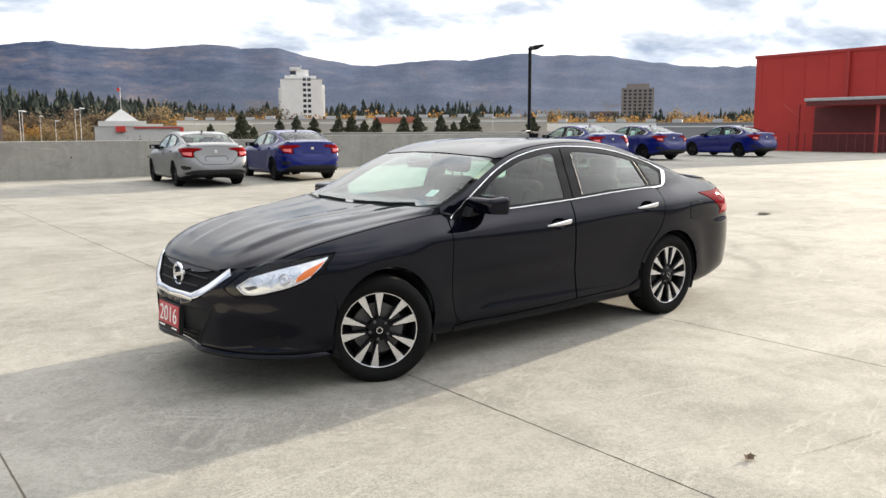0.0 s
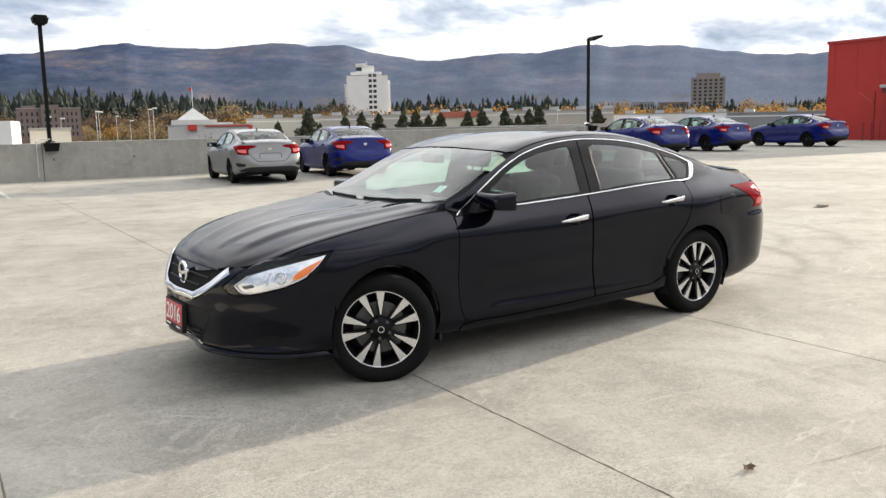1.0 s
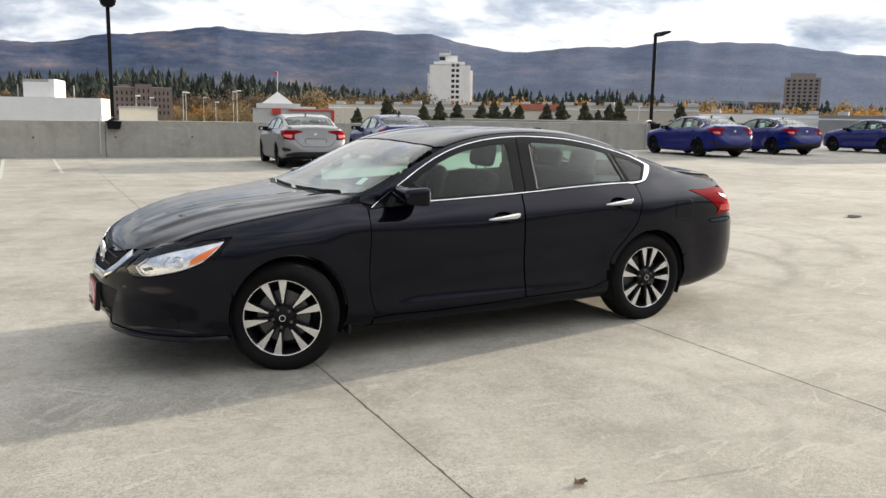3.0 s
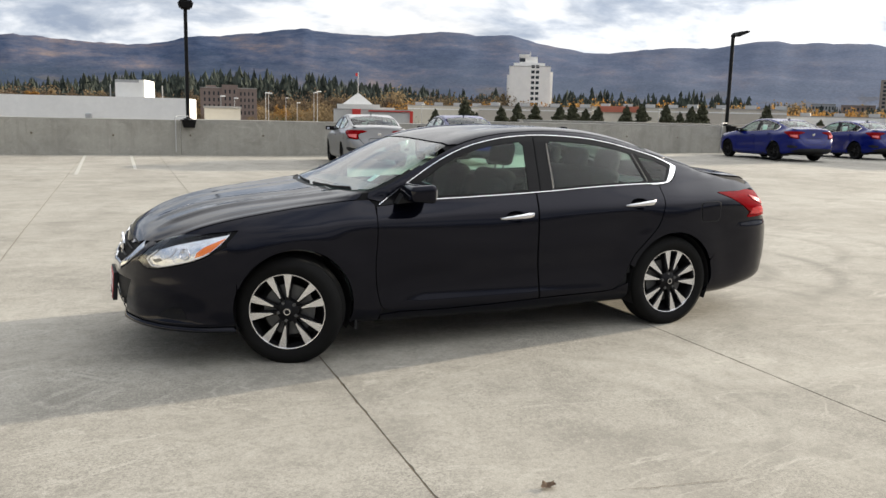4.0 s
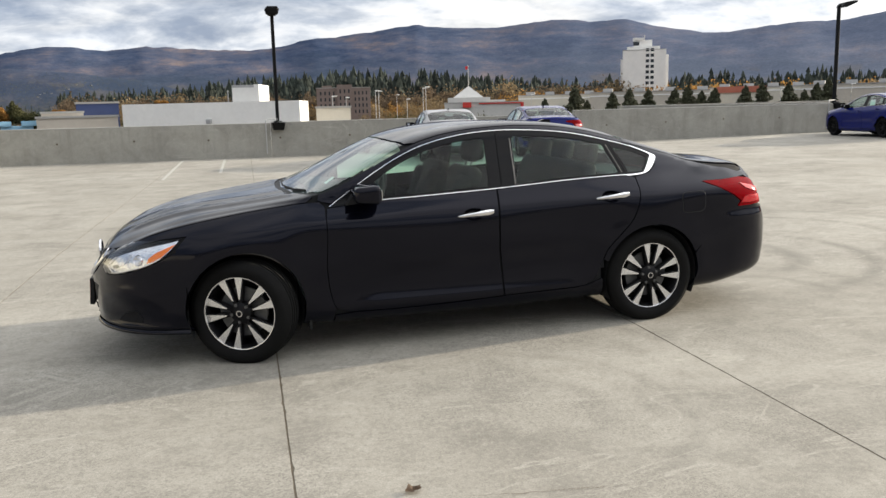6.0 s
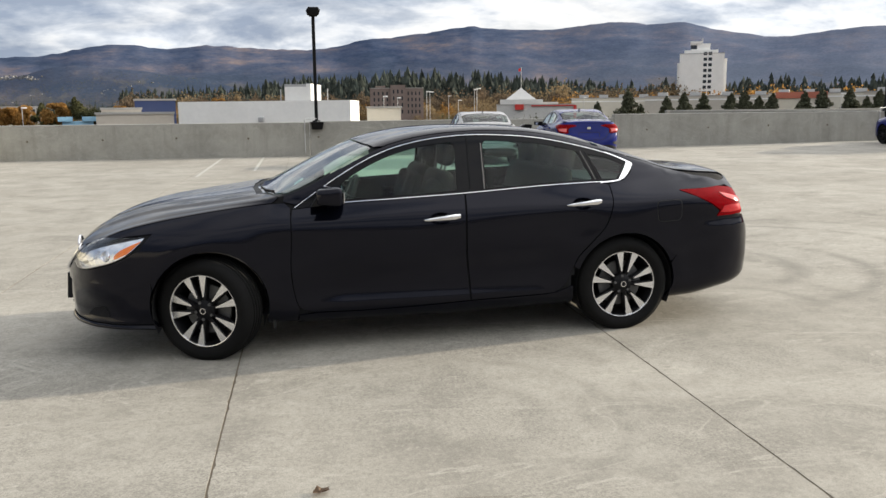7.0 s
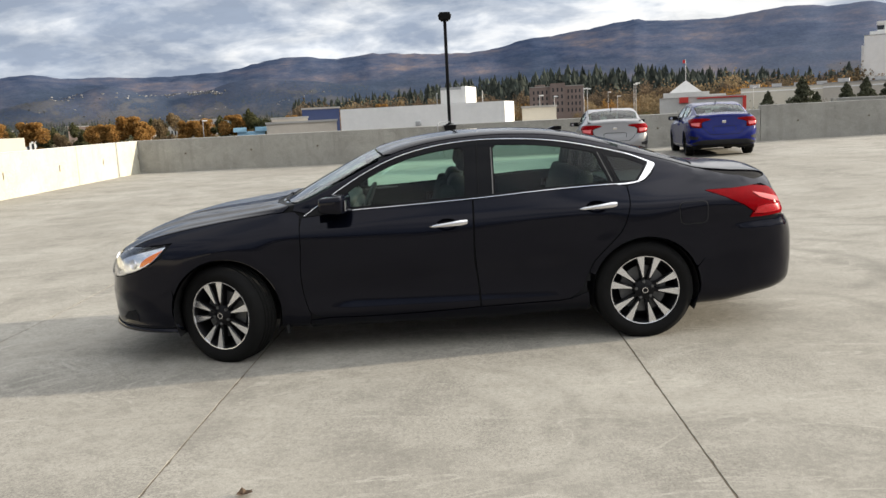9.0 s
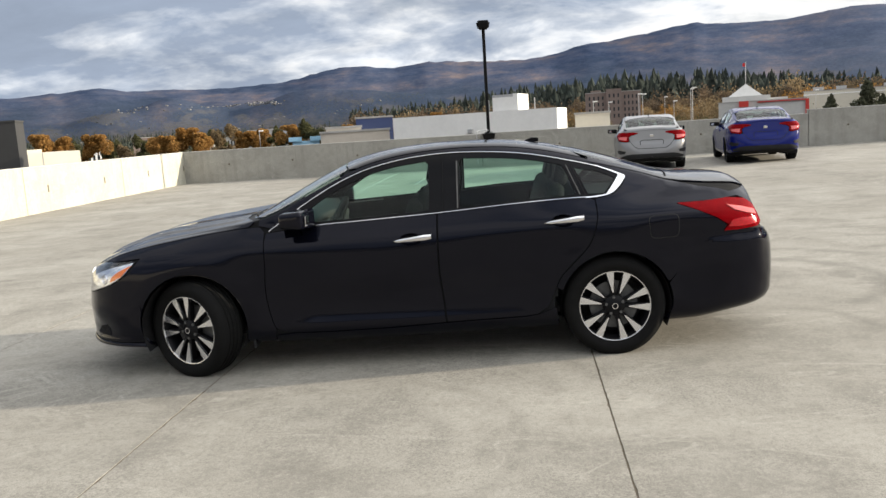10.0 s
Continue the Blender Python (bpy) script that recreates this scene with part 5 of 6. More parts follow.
def black_saloon():
    """The main car, parked with its front wheels turned."""
    car = thing("black_car", "shiny black four door saloon car parked on the deck", "car", pose(2.81, 4.98, 0))
    s = Shape(sculpt=True)
    build_body(car, s, PAINT_BLACK, True, 0.024)
    A = s.round_nose
    # front bumper, wrapped round the nose: angles from straight ahead, and heights
    lamp = spline([(28.8, .588), (32.5, .556), (37.5, .556), (45.6, .582), (52.0, .616), (57.0, .658), (60.3, .708)], 3) + [(63.2, .776)] + spline([(58.5, .768), (52.0, .764), (46.0, .758), (40.5, .728), (35.0, .672)], 3)
    glow = spline([(33.6, .606), (36.4, .568), (45.6, .592), (52.0, .624), (56.6, .664), (59.8, .712), (62.4, .768)], 3) + spline([(58.0, .752), (52.0, .730), (45.3, .702), (38.4, .664)], 3)
    amber = [(52.0, .634), (54.2, .645), (56.8, .668), (59.0, .704), (60.6, .732), (61.4, .748), (57.4, .718), (54.8, .695), (52.6, .664)]
    skin = [(0, .20), (20, .20), (35, .195), (48, .19), (A(-.37, .19), .185)] + [(A(x, z), z) for x, z in arc(ARCH_F, ARCH, 199, 160, 8)] + [(A(-.320, .54), .55), (62.6, .704)] + [(a, z - .006) for a, z in lamp[15::-1]][1:] + [(28.2, .592), (34.4, .672), (37.5, .70)]
    for side in (-1, 1):
        panel("front_bumper", s, "nose", [(0, .465), (0, .49), (14.5, .49), (19, .525), (24, .59), (29, .66), (32.5, .705)] + skin[::-1][:-4] + [(40, .192), (27, .205), (16.5, .225), (20.5, .35), (24.3, .455)], PAINT_BLACK, car, side, off=-.0015, scale=.016, step=.03)
        panel("headlight", s, "nose", lamp, GLOSSY_BLACK, car, side, off=-.0115, lip=.0, scale=.016, step=.02, label="dark headlight housing")
        panel("headlight_bowl", s, "nose", glow, REFLECTOR, car, side, off=-.009, lip=.008, scale=.016, step=.015, label="bright chromed headlight bowl")
        lens = panel("headlight_lens", s, "nose", lamp, LENS, car, side, off=.001, lip=.024, scale=.016, step=.02, label="clear curved headlight lens")
        lens.visible_shadow = False
        panel("indicator", s, "nose", amber, AMBER, car, side, off=-.006, lip=.006, scale=.016, step=.015, label="amber turn signal")
        for ang, z, r in ((48.6, .652, .030),):
            p, n = s.cast("nose", ang, z, side)
            turn = n.to_track_quat("-Y", "Z").to_matrix().to_4x4()
            part("projector", lathe([(0.0, .010), (r * .55, .004), (r * .8, .008), (r, .0), (r * 1.12, .004), (r * 1.15, .02)], 24), CHROME, car, "round projector of the headlight", at=Matrix.Translation(p - n * .003) @ turn, smooth=True)
        strip("headlight_rib", s, "nose", [(45.2, .600), (44.0, .632), (45.6, .684)], .004, .0, CHROME, car, side, scale=.016)
        strip("headlight_rib", s, "nose", [(39.0, .632), (41.2, .612), (43.6, .634)], .004, .0, CHROME, car, side, scale=.016)
        strip("headlight_edge", s, "nose", glow[:13], .008, .001, CHROME, car, side, scale=.016)
        strip("headlight_edge", s, "nose", [(38.4, .664), (36.5, .640), (33.6, .606)], .007, .001, CHROME, car, side, scale=.016)
        panel("headlight_step", s, "nose", [(36.0, .604), (39.6, .618), (40.6, .604), (37.4, .588)], STEEL, car, side, off=-.006, lip=.004, scale=.016, step=.015)
        rec = [(37.5, .268), (48.5, .264), (48, .30), (46.5, .338), (41, .318)]
        panel("fog_recess", s, "nose", rec, SHELL, car, side, off=.001, lip=.004, scale=.016, step=.03, label="black plastic fog lamp recess")
        p, n = s.cast("nose", 45.0, .30, side)
        part("fog_lamp", lathe([(0.0, .0), (.024, -.002), (.030, .003)], 20), SHELL, car, "small round fog lamp", at=Matrix.Translation(p + n * .002) @ n.to_track_quat("-Y", "Z").to_matrix().to_4x4(), smooth=True)
        strip("front_lip", s, "nose", [(0, .215), (15, .214), (30, .212), (45, .210), (58, .205), (63, .20)], (.046, .022), .020, PAINT_BLACK, car, side, scale=.016)
        strip("grille_chrome", s, "nose", spline([(13.2, .514), (16.5, .534), (20.5, .567), (27.3, .645), (30.4, .680)], 4), (.044, .052), .007, CHROME, car, side, "bright chrome arm of the grille", scale=.016)
        strip("grille_chrome_base", s, "nose", [(0.0, .512), (15.0, .514)], .042, .011, CHROME, car, side, "chrome base of the grille", scale=.016)
        panel("grille_backing", s, "nose", [(0, .525), (14, .53), (25, .66), (29, .712), (16, .722), (0, .724)], SHELL, car, side, off=-.014, lip=.0, scale=.016, step=.03)
        for k, z in enumerate((.575, .625, .675)):
            strip("grille_slat", s, "nose", [(.3, z), (15.5 + 4.6 * k, z)], .010, .003, PLASTIC, car, side, scale=.016)
        panel("lower_grille", s, "nose", [(0, .230), (15.5, .230), (19.5, .35), (23.5, .455), (0, .462)], PLASTIC, car, side, off=-.012, lip=.0, scale=.016, step=.03)
        for z in (.255, .285, .315):
            strip("lower_slat", s, "nose", [(.3, z), (15.5 + (z - .25) * 30, z)], .010, .002, GLOSSY_BLACK, car, side, scale=.016)
        # tail
        T = s.round_tail
        tail = [(3.21, .954), (3.39, .956), (3.565, .966), (3.69, .952), (3.765, .90), (3.775, .80), (3.71, .775), (3.56, .765), (3.475, .765), (3.505, .802), (3.43, .852), (3.32, .905)]
        panel("tail_light", s, "tail", [(T(x, z), z) for x, z in tail], RED_LENS, car, side, off=.004, lip=.02, scale=.018, step=.02, label="red wraparound tail light")
        # this pale panel paints the sun's white glint on the lamp
        clear = [(3.52, .925), (3.62, .905), (3.73, .875), (3.73, .845), (3.64, .865), (3.56, .890)]
        panel("tail_light_glint", s, "tail", [(T(x, z), z) for x, z in clear], LENS_GLINT, car, side, off=.009, lip=.004, scale=.018, step=.012, label="pale bar painted for the sun's glint on the tail light")
        low = [(3.50, .790), (3.58, .785), (3.70, .795), (3.72, .835), (3.60, .838), (3.53, .830)]
        panel("tail_light_reflector", s, "tail", [(T(x, z), z) for x, z in low], REFLEX_RED, car, side, off=.008, lip=.004, scale=.018, step=.012, label="brighter red reflector inside the tail light")
        rb = [(T(x, z), z) for x, z in arc(ARCH_R, ARCH, 22, -16, 8)] + [(T(3.16, .175), .175), (T(3.3, .18), .180), (T(3.46, .2), .208), (T(3.62, .23), .236), (T(3.80, .265), .268), (30, .280), (0, .285), (0, .735), (20, .74), (T(3.81, .74), .745), (T(3.72, .76), .762), (T(3.56, .76), .766), (T(3.458, .765), .768), (T(3.285, .667), .668)]
        panel("rear_bumper", s, "tail", rb, PAINT_BLACK, car, side, off=-.0015, scale=.018, step=.03)
        panel("boot_face", s, "tail", [(0, .745), (19, .75), (T(3.78, .79), .79), (T(3.77, .9), .90), (T(3.69, .955), .96), (T(3.62, 1), 1.0), (18, 1.045), (0, 1.048)], PAINT_BLACK, car, side, scale=.018, step=.03)
        door_mirror(car, s, side, PAINT_BLACK)
        rest = [(.358, -.03), (.366, -.20), (.388, -.40), (.440, -.62)] if side < 0 else [(.395, .50), (.366, .30), (.356, .08)]
        strip("wiper", s, "top", rest, .010, .007, PLASTIC, car, 1, "black wiper resting at the foot of the glass")
    panel("cowl", s, "top", [(.305, -.60), (.40, -.76), (.50, -.79), (.44, -.68), (.37, -.45), (.34, 0), (.37, .45), (.44, .68), (.50, .79), (.40, .76), (.305, .60), (.275, 0)], PLASTIC, car, 1, off=-.008, lip=.01, label="black plastic cowl under the windscreen")
    part("roof_antenna", prism([(-.075, 0), (.05, 0), (.05, .026), (.0, .030), (-.04, .016)], -.020, .020), GLOSSY_BLACK, car, "black fin antenna", at=Matrix.Translation(s.cast("top", 2.34, 0, 1)[0] - Vector((0, 0, .004))))
    # round badge: ring and bar
    p, n = s.cast("front", 0, .615, 1)
    m = Matrix.Translation(p + Vector((-.02, 0, 0))) @ pose(0, 0, 0, 0, 12, 90)
    bm = tube([(.062 * math.cos(a), 0, .062 * math.sin(a)) for a in np.linspace(0, 2 * math.pi, 40, endpoint=False)], .010, 8, True)
    part("badge_ring", bm, CHROME, car, "round chrome badge", at=m, smooth=True)
    part("badge_bar", box(-.076, .076, -.012, .004, -.0115, .0115, .003), CHROME, car, at=m)
    # red year plate on the bumper
    x = s.cast("front", 0, .36, 1)[0].x - .022
    plate = part("year_plate", box(-.004, .004, -.155, .155, -.078, .078, .003), PLATE_RED, car, "red dealer plate with a white year", at=pose(x, 0, .365, 0, 4, 0))
    c = bpy.data.curves.new("year", "FONT")
    c.body, c.size, c.align_x, c.align_y, c.extrude = "2016", .135, "CENTER", "CENTER", .001
    tmp = new("year_text", c)
    me = bpy.data.meshes.new_from_object(tmp.evaluated_get(bpy.context.evaluated_depsgraph_get()))
    bpy.data.objects.remove(tmp)
    me.materials.clear()
    me.materials.append(PLATE_WHITE)
    put_part("year", me, plate, "white figures 2016", at=pose(-.006, 0, .008, 90, 0, -90))
    part("plate_strip", box(-.0052, -.004, -.152, .152, -.076, -.050), PLASTIC, plate, "black strip below the figures")
    for y0, y1 in ((-.135, -.06), (.05, .135)):
        part("small_print", box(-.0062, -.005, y0, y1, -.068, -.058), PLATE_WHITE, plate)
    part("small_print", box(-.0058, -.004, -.09, .09, .064, .070), PLATE_PINK, plate)
    part("plate_frame", box(-.002, .026, -.165, .165, -.088, .088, .003), PLASTIC, plate)
    # sticker in the corner of the windscreen
    part("windscreen_sticker", box(-.035, .035, -.04, .04, -.001, .001), PAPER, car, "pale paper sticker inside the windscreen", at=Matrix.Translation(s.cast("top", .60, -.60, 1)[0] - Vector((0, 0, .012))) @ pose(0, 0, 0, 0, -33, 0))
    meshes = wheel_meshes(.327, .230, True)
    wheel(meshes, car, pose(.012, -.80, .295, 0, 8, -25))
    wheel(meshes, car, pose(-.02, .80, .290, 0, 0, 155))
    wheel(meshes, car, pose(2.776, -.795, .316, 0, 29.5, 0))
    wheel(meshes, car, pose(2.776, .795, .316, 0, 0, 180))
    # added block, hidden by the wheels: keeps low sun off the ground below
    part("rear_axle", box(2.84, 3.02, -.69, .69, .065, .32, .03, 2), SHELL, car, "unseen dark block between the rear wheels that stops the low sun", smooth=True)
    part("mud_flap", box(.40, .415, -.86, -.74, .15, .24), PLASTIC, car)
    return car


black_saloon()


def compact_saloon(paint, colour, at, group):
    """One of the smaller parked saloons, seen mostly from behind."""
    car = thing("parked_car", "%s compact saloon car parked nose to the parapet" % colour, "car", at, group)
    s = CompactShape(0.97, 1.02, 1.0)
    build_body(car, s, paint, False, 0.05)
    k = s.k
    A = s.round_nose

    def T(x):
        return s.round_tail(s.along(x), 0)
    for side in (-1, 1):
        panel("front_bumper", s, "nose", [(0, .20), (30, .195), (A(-.37 * k, .19), .185)] + [(A(x * k, z), z) for x, z in arc(ARCH_F, ARCH, 199, 160, 6)] + [(A(-.335 * k, .54), .55), (A(-.36 * k, .71), .71), (A(-.58 * k, .73), .735), (A(-.76 * k, .62), .66), (14, .70), (0, .705)], paint, car, side, scale=.016, step=.06)
        lamp = [(T(3.23), .990), (T(3.40), .930), (T(3.52), .872), (T(3.60), .812), (31.5, .772), (29, .785), (29.2, .84), (29.6, .895), (27, .938), (19, .968), (19, .995), (26, 1.015), (T(3.55), 1.015), (T(3.38), 1.010)]
        panel("tail_light", s, "tail", lamp, RED_LENS, car, side, off=.006, lip=.02, scale=.018, step=.025, label="red C-shaped tail light")
        # inner strip coloured pale for the sun falling on the lamp
        panel("tail_light_glint", s, "tail", [(T(3.57), .900), (T(3.62), .845), (32.5, .812), (31, .82), (31.5, .87), (31, .905)], LENS_GLINT, car, side, off=.009, lip=.003, scale=.018, step=.025, label="pale strip painted for sunlight on the tail light")
        rb = [(T(x), z) for x, z in arc(ARCH_R, ARCH, 22, -14, 6)] + [(T(3.2), .22), (T(3.43), .265), (T(3.62), .30), (30, .33), (0, .33), (0, .58), (17, .585), (21, .64), (27, .775), (31.5, .762), (T(3.60), .790), (T(3.30), .672)]
        panel("rear_bumper", s, "tail", rb, paint, car, side, scale=.018, step=.04)
        panel("boot_face", s, "tail", [(0, .590), (16.5, .595), (20.5, .645), (27.5, .785), (28.5, .84), (29, .888), (26.5, .930), (18.5, .960), (18.5, 1.002), (26, 1.020), (T(3.56), 1.022), (T(3.50), 1.05), (28, 1.075), (20, 1.09), (0, 1.10)], paint, car, side, scale=.018, step=.04)
        strip("boot_lip", s, "tail", [(0, 1.062), (16, 1.055), (26, 1.03)], .018, .010, paint, car, side, scale=.018)
        strip("boot_seam", s, "tail", [(0, .588), (16.5, .590), (21, .645), (27.5, .780)], .010, .0015, SHELL, car, side, scale=.018)
        panel("lower_valance", s, "tail", [(0, .335), (30, .335), (T(3.70), .33), (T(3.62), .36), (30, .435), (24, .452), (0, .455)], PLASTIC, car, side, off=.005, lip=.006, scale=.018, step=.05, label="black lower rear valance")
        panel("corner_vent", s, "tail", [(T(3.48), .50), (T(3.64), .455), (32, .47), (30.5, .53), (T(3.62), .565), (T(3.48), .55)], PLASTIC, car, side, off=.005, lip=.006, scale=.018, step=.04, label="black corner vent")
        strip("plate_recess", s, "tail", [(0, .80), (13, .80), (15.5, .77), (14, .68)], .014, .002, SHELL, car, side, scale=.018)
        door_mirror(car, s, side, GLOSSY_BLACK)
    bm = box(-.02, .02, -.05, .05, -.035, .035, .01)
    part("badge", bm, CHROME, car, at=Matrix.Translation(s.cast("rear", 0, .915, 1)[0]) @ pose(0, 0, 0, 0, 10, 0))
    part("roof_antenna", prism([(-.09, 0), (.05, 0), (.05, .06)], -.012, .012), GLOSSY_BLACK, car, at=Matrix.Translation(s.cast("top", 2.30 * k, 0, 1)[0] - Vector((0, 0, .005))))
    part("window_sticker", box(-.12, .12, -.003, .003, -.10, .10), PAPER, car, "paper sheet behind the rear side window", at=Matrix.Translation(s.cast("side", 2.05 * k, 1.12, -1)[0] + Vector((0, .02, 0))) @ pose(0, 0, 0, -12, 0, 0))
    meshes = wheel_meshes(.32, .235, False)
    for x in (0, 2.70):
        wheel(meshes, car, pose(x, -.775, .32, 0, 15, 0))
        wheel(meshes, car, pose(x, .775, .32, 0, 0, 180))
    return car


def parked(x_rear, y_rear, turn):
    """The pose of a parked car whose rear axle's middle lies at x, y; turn: degrees that its nose points east of north."""
    m = Matrix.Translation((x_rear, y_rear, deck_z(x_rear))) @ Matrix.Rotation(radians(-90 - turn), 4, "Z")
    return m @ Matrix.Translation((-2.70, 0, 0))


ROW = "cars along the parapet"
compact_saloon(PAINT_SILVER, "silver", parked(9.3, 21.7, 8), ROW)
blue = compact_saloon(PAINT_BLUE, "glossy blue", parked(12.25, 21.8, 9), ROW)
for x, y, turn in ((24.6, 21.2, 8), (29.4, 22.0, 7), (35.7, 21.5, 6)):
    copy_thing(blue, parked(x, y, turn))

# ---- the valley and the town ----
EYE = (2.5, -0.5)


def spot(az, dist):
    az += 0.35
    return EYE[0] + dist * math.sin(radians(az)), EYE[1] + dist * math.cos(radians(az))


TOWN_Z = -9.0


HILLS = [(-31, 0.91), (-25, 1.28), (-19, 0.90), (-13.5, 0.90), (-8.5, 1.65), (-3, 1.63), (2, 1.25), (7.5, 2.15), (13, 2.58), (18, 2.20), (23, 2.56), (28, 2.47), (33, 1.47), (38, 1.97), (43.5, 2.24), (48.5, 2.02), (53.5, 1.60), (59, 1.49)]
HILLS += [(a, 0.4) for a in range(65, 325, 6)]


def ridge(az):
    """The height angle of the far skyline, in degrees, as a sum of mountains."""
    e = 2.2
    for a, h in HILLS:
        d = (az - a + 180) % 360 - 180
        e += h * math.exp(-(d / 3.6) ** 2)
    return e + 0.16 * noise.noise((az * .45, 2.3, 0)) + 0.08 * noise.noise((az * 1.3, 5.1, 0)) + 0.04 * noise.noise((az * 3.7, 9.1, 0))


def ground_z(x, y, r, az):
    """The height of the valley floor and the mountains."""
    z = TOWN_Z
    if r >= 600:
        z += min(1, (r - 600) / 1500) * 16 * (1 + noise.noise((x / 500, y / 500, 3)))
    if r > 1500:
        top = 4050 * math.tan(radians(ridge(az + 0.35))) + 1.5
        k = min(1.0, (r - 1500) / (4050 - 1500))
        rise = k ** 1.55
        z = z * (1 - rise) + top * rise
        z += (1 - 2 * abs(noise.fractal((x / 800, y / 800, 7.7), 0.9, 2.1, 6))) * 48 * k * (1.12 - k)
        z += noise.fractal((x / 150, y / 150, 1.3), 0.8, 2.2, 4) * 4.5 * k
        for a, wide, d, deep, tall in ((-20.6, 2.6, 2500, 330, 62), (-12.6, 3.4, 2450, 330, 52), (-24.5, 2.2, 2250, 250, 24), (-7.0, 4.0, 2300, 300, 36), (3.0, 5.0, 2200, 300, 26)):
            z += tall * math.exp(-((az - a) / wide) ** 2 - ((r - d) / deep) ** 2) if az < 180 else tall * math.exp(-((az - 360 - a) / wide) ** 2 - ((r - d) / deep) ** 2)
        if r > 4050:
            z -= (r - 4050) * 0.25
    return z


def terrain():
    n = 900
    rs = [30, 60, 100, 160, 240, 340, 460, 600, 760, 950, 1150, 1400, 1600, 1800, 2000] + list(range(2100, 4050, 75)) + [4050, 4200, 4400, 4700]
    verts, faces = [(EYE[0], EYE[1], TOWN_Z)], []
    for r in rs:
        for i in range(n):
            az = 360 * i / n
            x, y = spot(az, r)
            verts.append((x, y, ground_z(x, y, r, az)))
    for i in range(n):
        faces.append((0, 1 + (i + 1) % n, 1 + i))
        for j in range(len(rs) - 1):
            a, b = 1 + j * n + i, 1 + j * n + (i + 1) % n
            faces.append((a, b, b + n, a + n))
    m = bpy.data.materials.new("valley_ground")
    m.use_nodes = True
    net = Net(m.node_tree)
    b = net.tree.nodes["Principled BSDF"]
    where = net.node("ShaderNodeNewGeometry").outputs["Position"]
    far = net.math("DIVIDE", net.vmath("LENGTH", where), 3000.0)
    px, py, pz = net.node("ShaderNodeSeparateXYZ", Vector=where).outputs
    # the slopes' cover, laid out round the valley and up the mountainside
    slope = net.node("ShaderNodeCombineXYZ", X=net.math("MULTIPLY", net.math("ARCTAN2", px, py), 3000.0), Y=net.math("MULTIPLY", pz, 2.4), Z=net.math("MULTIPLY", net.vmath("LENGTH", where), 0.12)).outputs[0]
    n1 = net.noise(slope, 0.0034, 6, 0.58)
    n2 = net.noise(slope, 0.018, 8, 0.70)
    # the blue of these woods is distance haze put into the colour
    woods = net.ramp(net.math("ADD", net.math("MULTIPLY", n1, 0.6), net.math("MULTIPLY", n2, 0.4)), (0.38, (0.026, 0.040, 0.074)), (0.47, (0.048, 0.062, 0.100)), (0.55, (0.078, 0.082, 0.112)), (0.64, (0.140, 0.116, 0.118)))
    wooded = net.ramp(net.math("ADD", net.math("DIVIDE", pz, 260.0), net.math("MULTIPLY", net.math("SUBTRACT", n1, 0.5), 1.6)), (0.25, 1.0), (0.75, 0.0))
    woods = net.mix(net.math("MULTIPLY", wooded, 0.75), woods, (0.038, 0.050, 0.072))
    # towards the sun thicker haze is painted in: paler blue-grey eastern slopes
    east_haze = net.ramp(net.math("ARCTAN2", px, py), (0.18, 0.0), (0.85, 1.0))
    woods = net.mix(net.math("MULTIPLY", east_haze, 0.52), woods, (0.140, 0.158, 0.205))
    # pale fields on the benches at the mountain's foot
    field = net.math("MULTIPLY", net.ramp(net.noise(slope, 0.0075, 4, 0.55), (0.54, 0.0), (0.58, 1.0)), net.math("MULTIPLY", net.ramp(net.math("DIVIDE", pz, 100.0), (0.18, 0.0), (0.3, 1.0)), net.ramp(net.math("DIVIDE", pz, 100.0), (0.75, 1.0), (0.95, 0.0))))
    woods = net.mix(net.math("MULTIPLY", field, 0.4), woods, (0.105, 0.095, 0.085))
    fine = net.noise(slope, 0.10, 5, 0.7)
    woods = net.mix(1.0, woods, net.ramp(fine, (0.3, 0.84), (0.7, 1.16)), "MULTIPLY")
    town = net.ramp(n2, (0.36, (0.025, 0.032, 0.030)), (0.47, (0.045, 0.045, 0.038)), (0.56, (0.085, 0.065, 0.045)), (0.66, (0.15, 0.12, 0.085)))
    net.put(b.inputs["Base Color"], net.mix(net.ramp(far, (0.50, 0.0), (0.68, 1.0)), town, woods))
    b.inputs["Roughness"].default_value = 0.95
    b.inputs["Specular IOR Level"].default_value = 0.0
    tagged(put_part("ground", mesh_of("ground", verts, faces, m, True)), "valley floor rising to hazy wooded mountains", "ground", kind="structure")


terrain()


def block(name, label, az0, az1, dist, top_el, mat, depth=25, low=TOWN_Z, roof=True, category="building", turn=0.0):
    """A flat-roofed building that fills the angles az0 to az1 at a distance; its front looks at the deck. Returns it and its width and height."""
    a = (az0 + az1) / 2
    w = 2 * dist * math.tan(radians(abs(az1 - az0) / 2))
    x, y = spot(a, dist)
    top = 1.5 + dist * math.tan(radians(top_el + 0.07))
    b = thing(name, label, category, pose(x, y, low, 0, 0, -a - turn))
    h = top - low
    part("wall", box(-w / 2, w / 2, 0, depth, 0, h), mat, b)
    if roof:
        part("roof", box(-w / 2 - .15, w / 2 + .15, -.15, depth + .15, h, h + .3), ROOF_GREY, b)
    return b, w, h


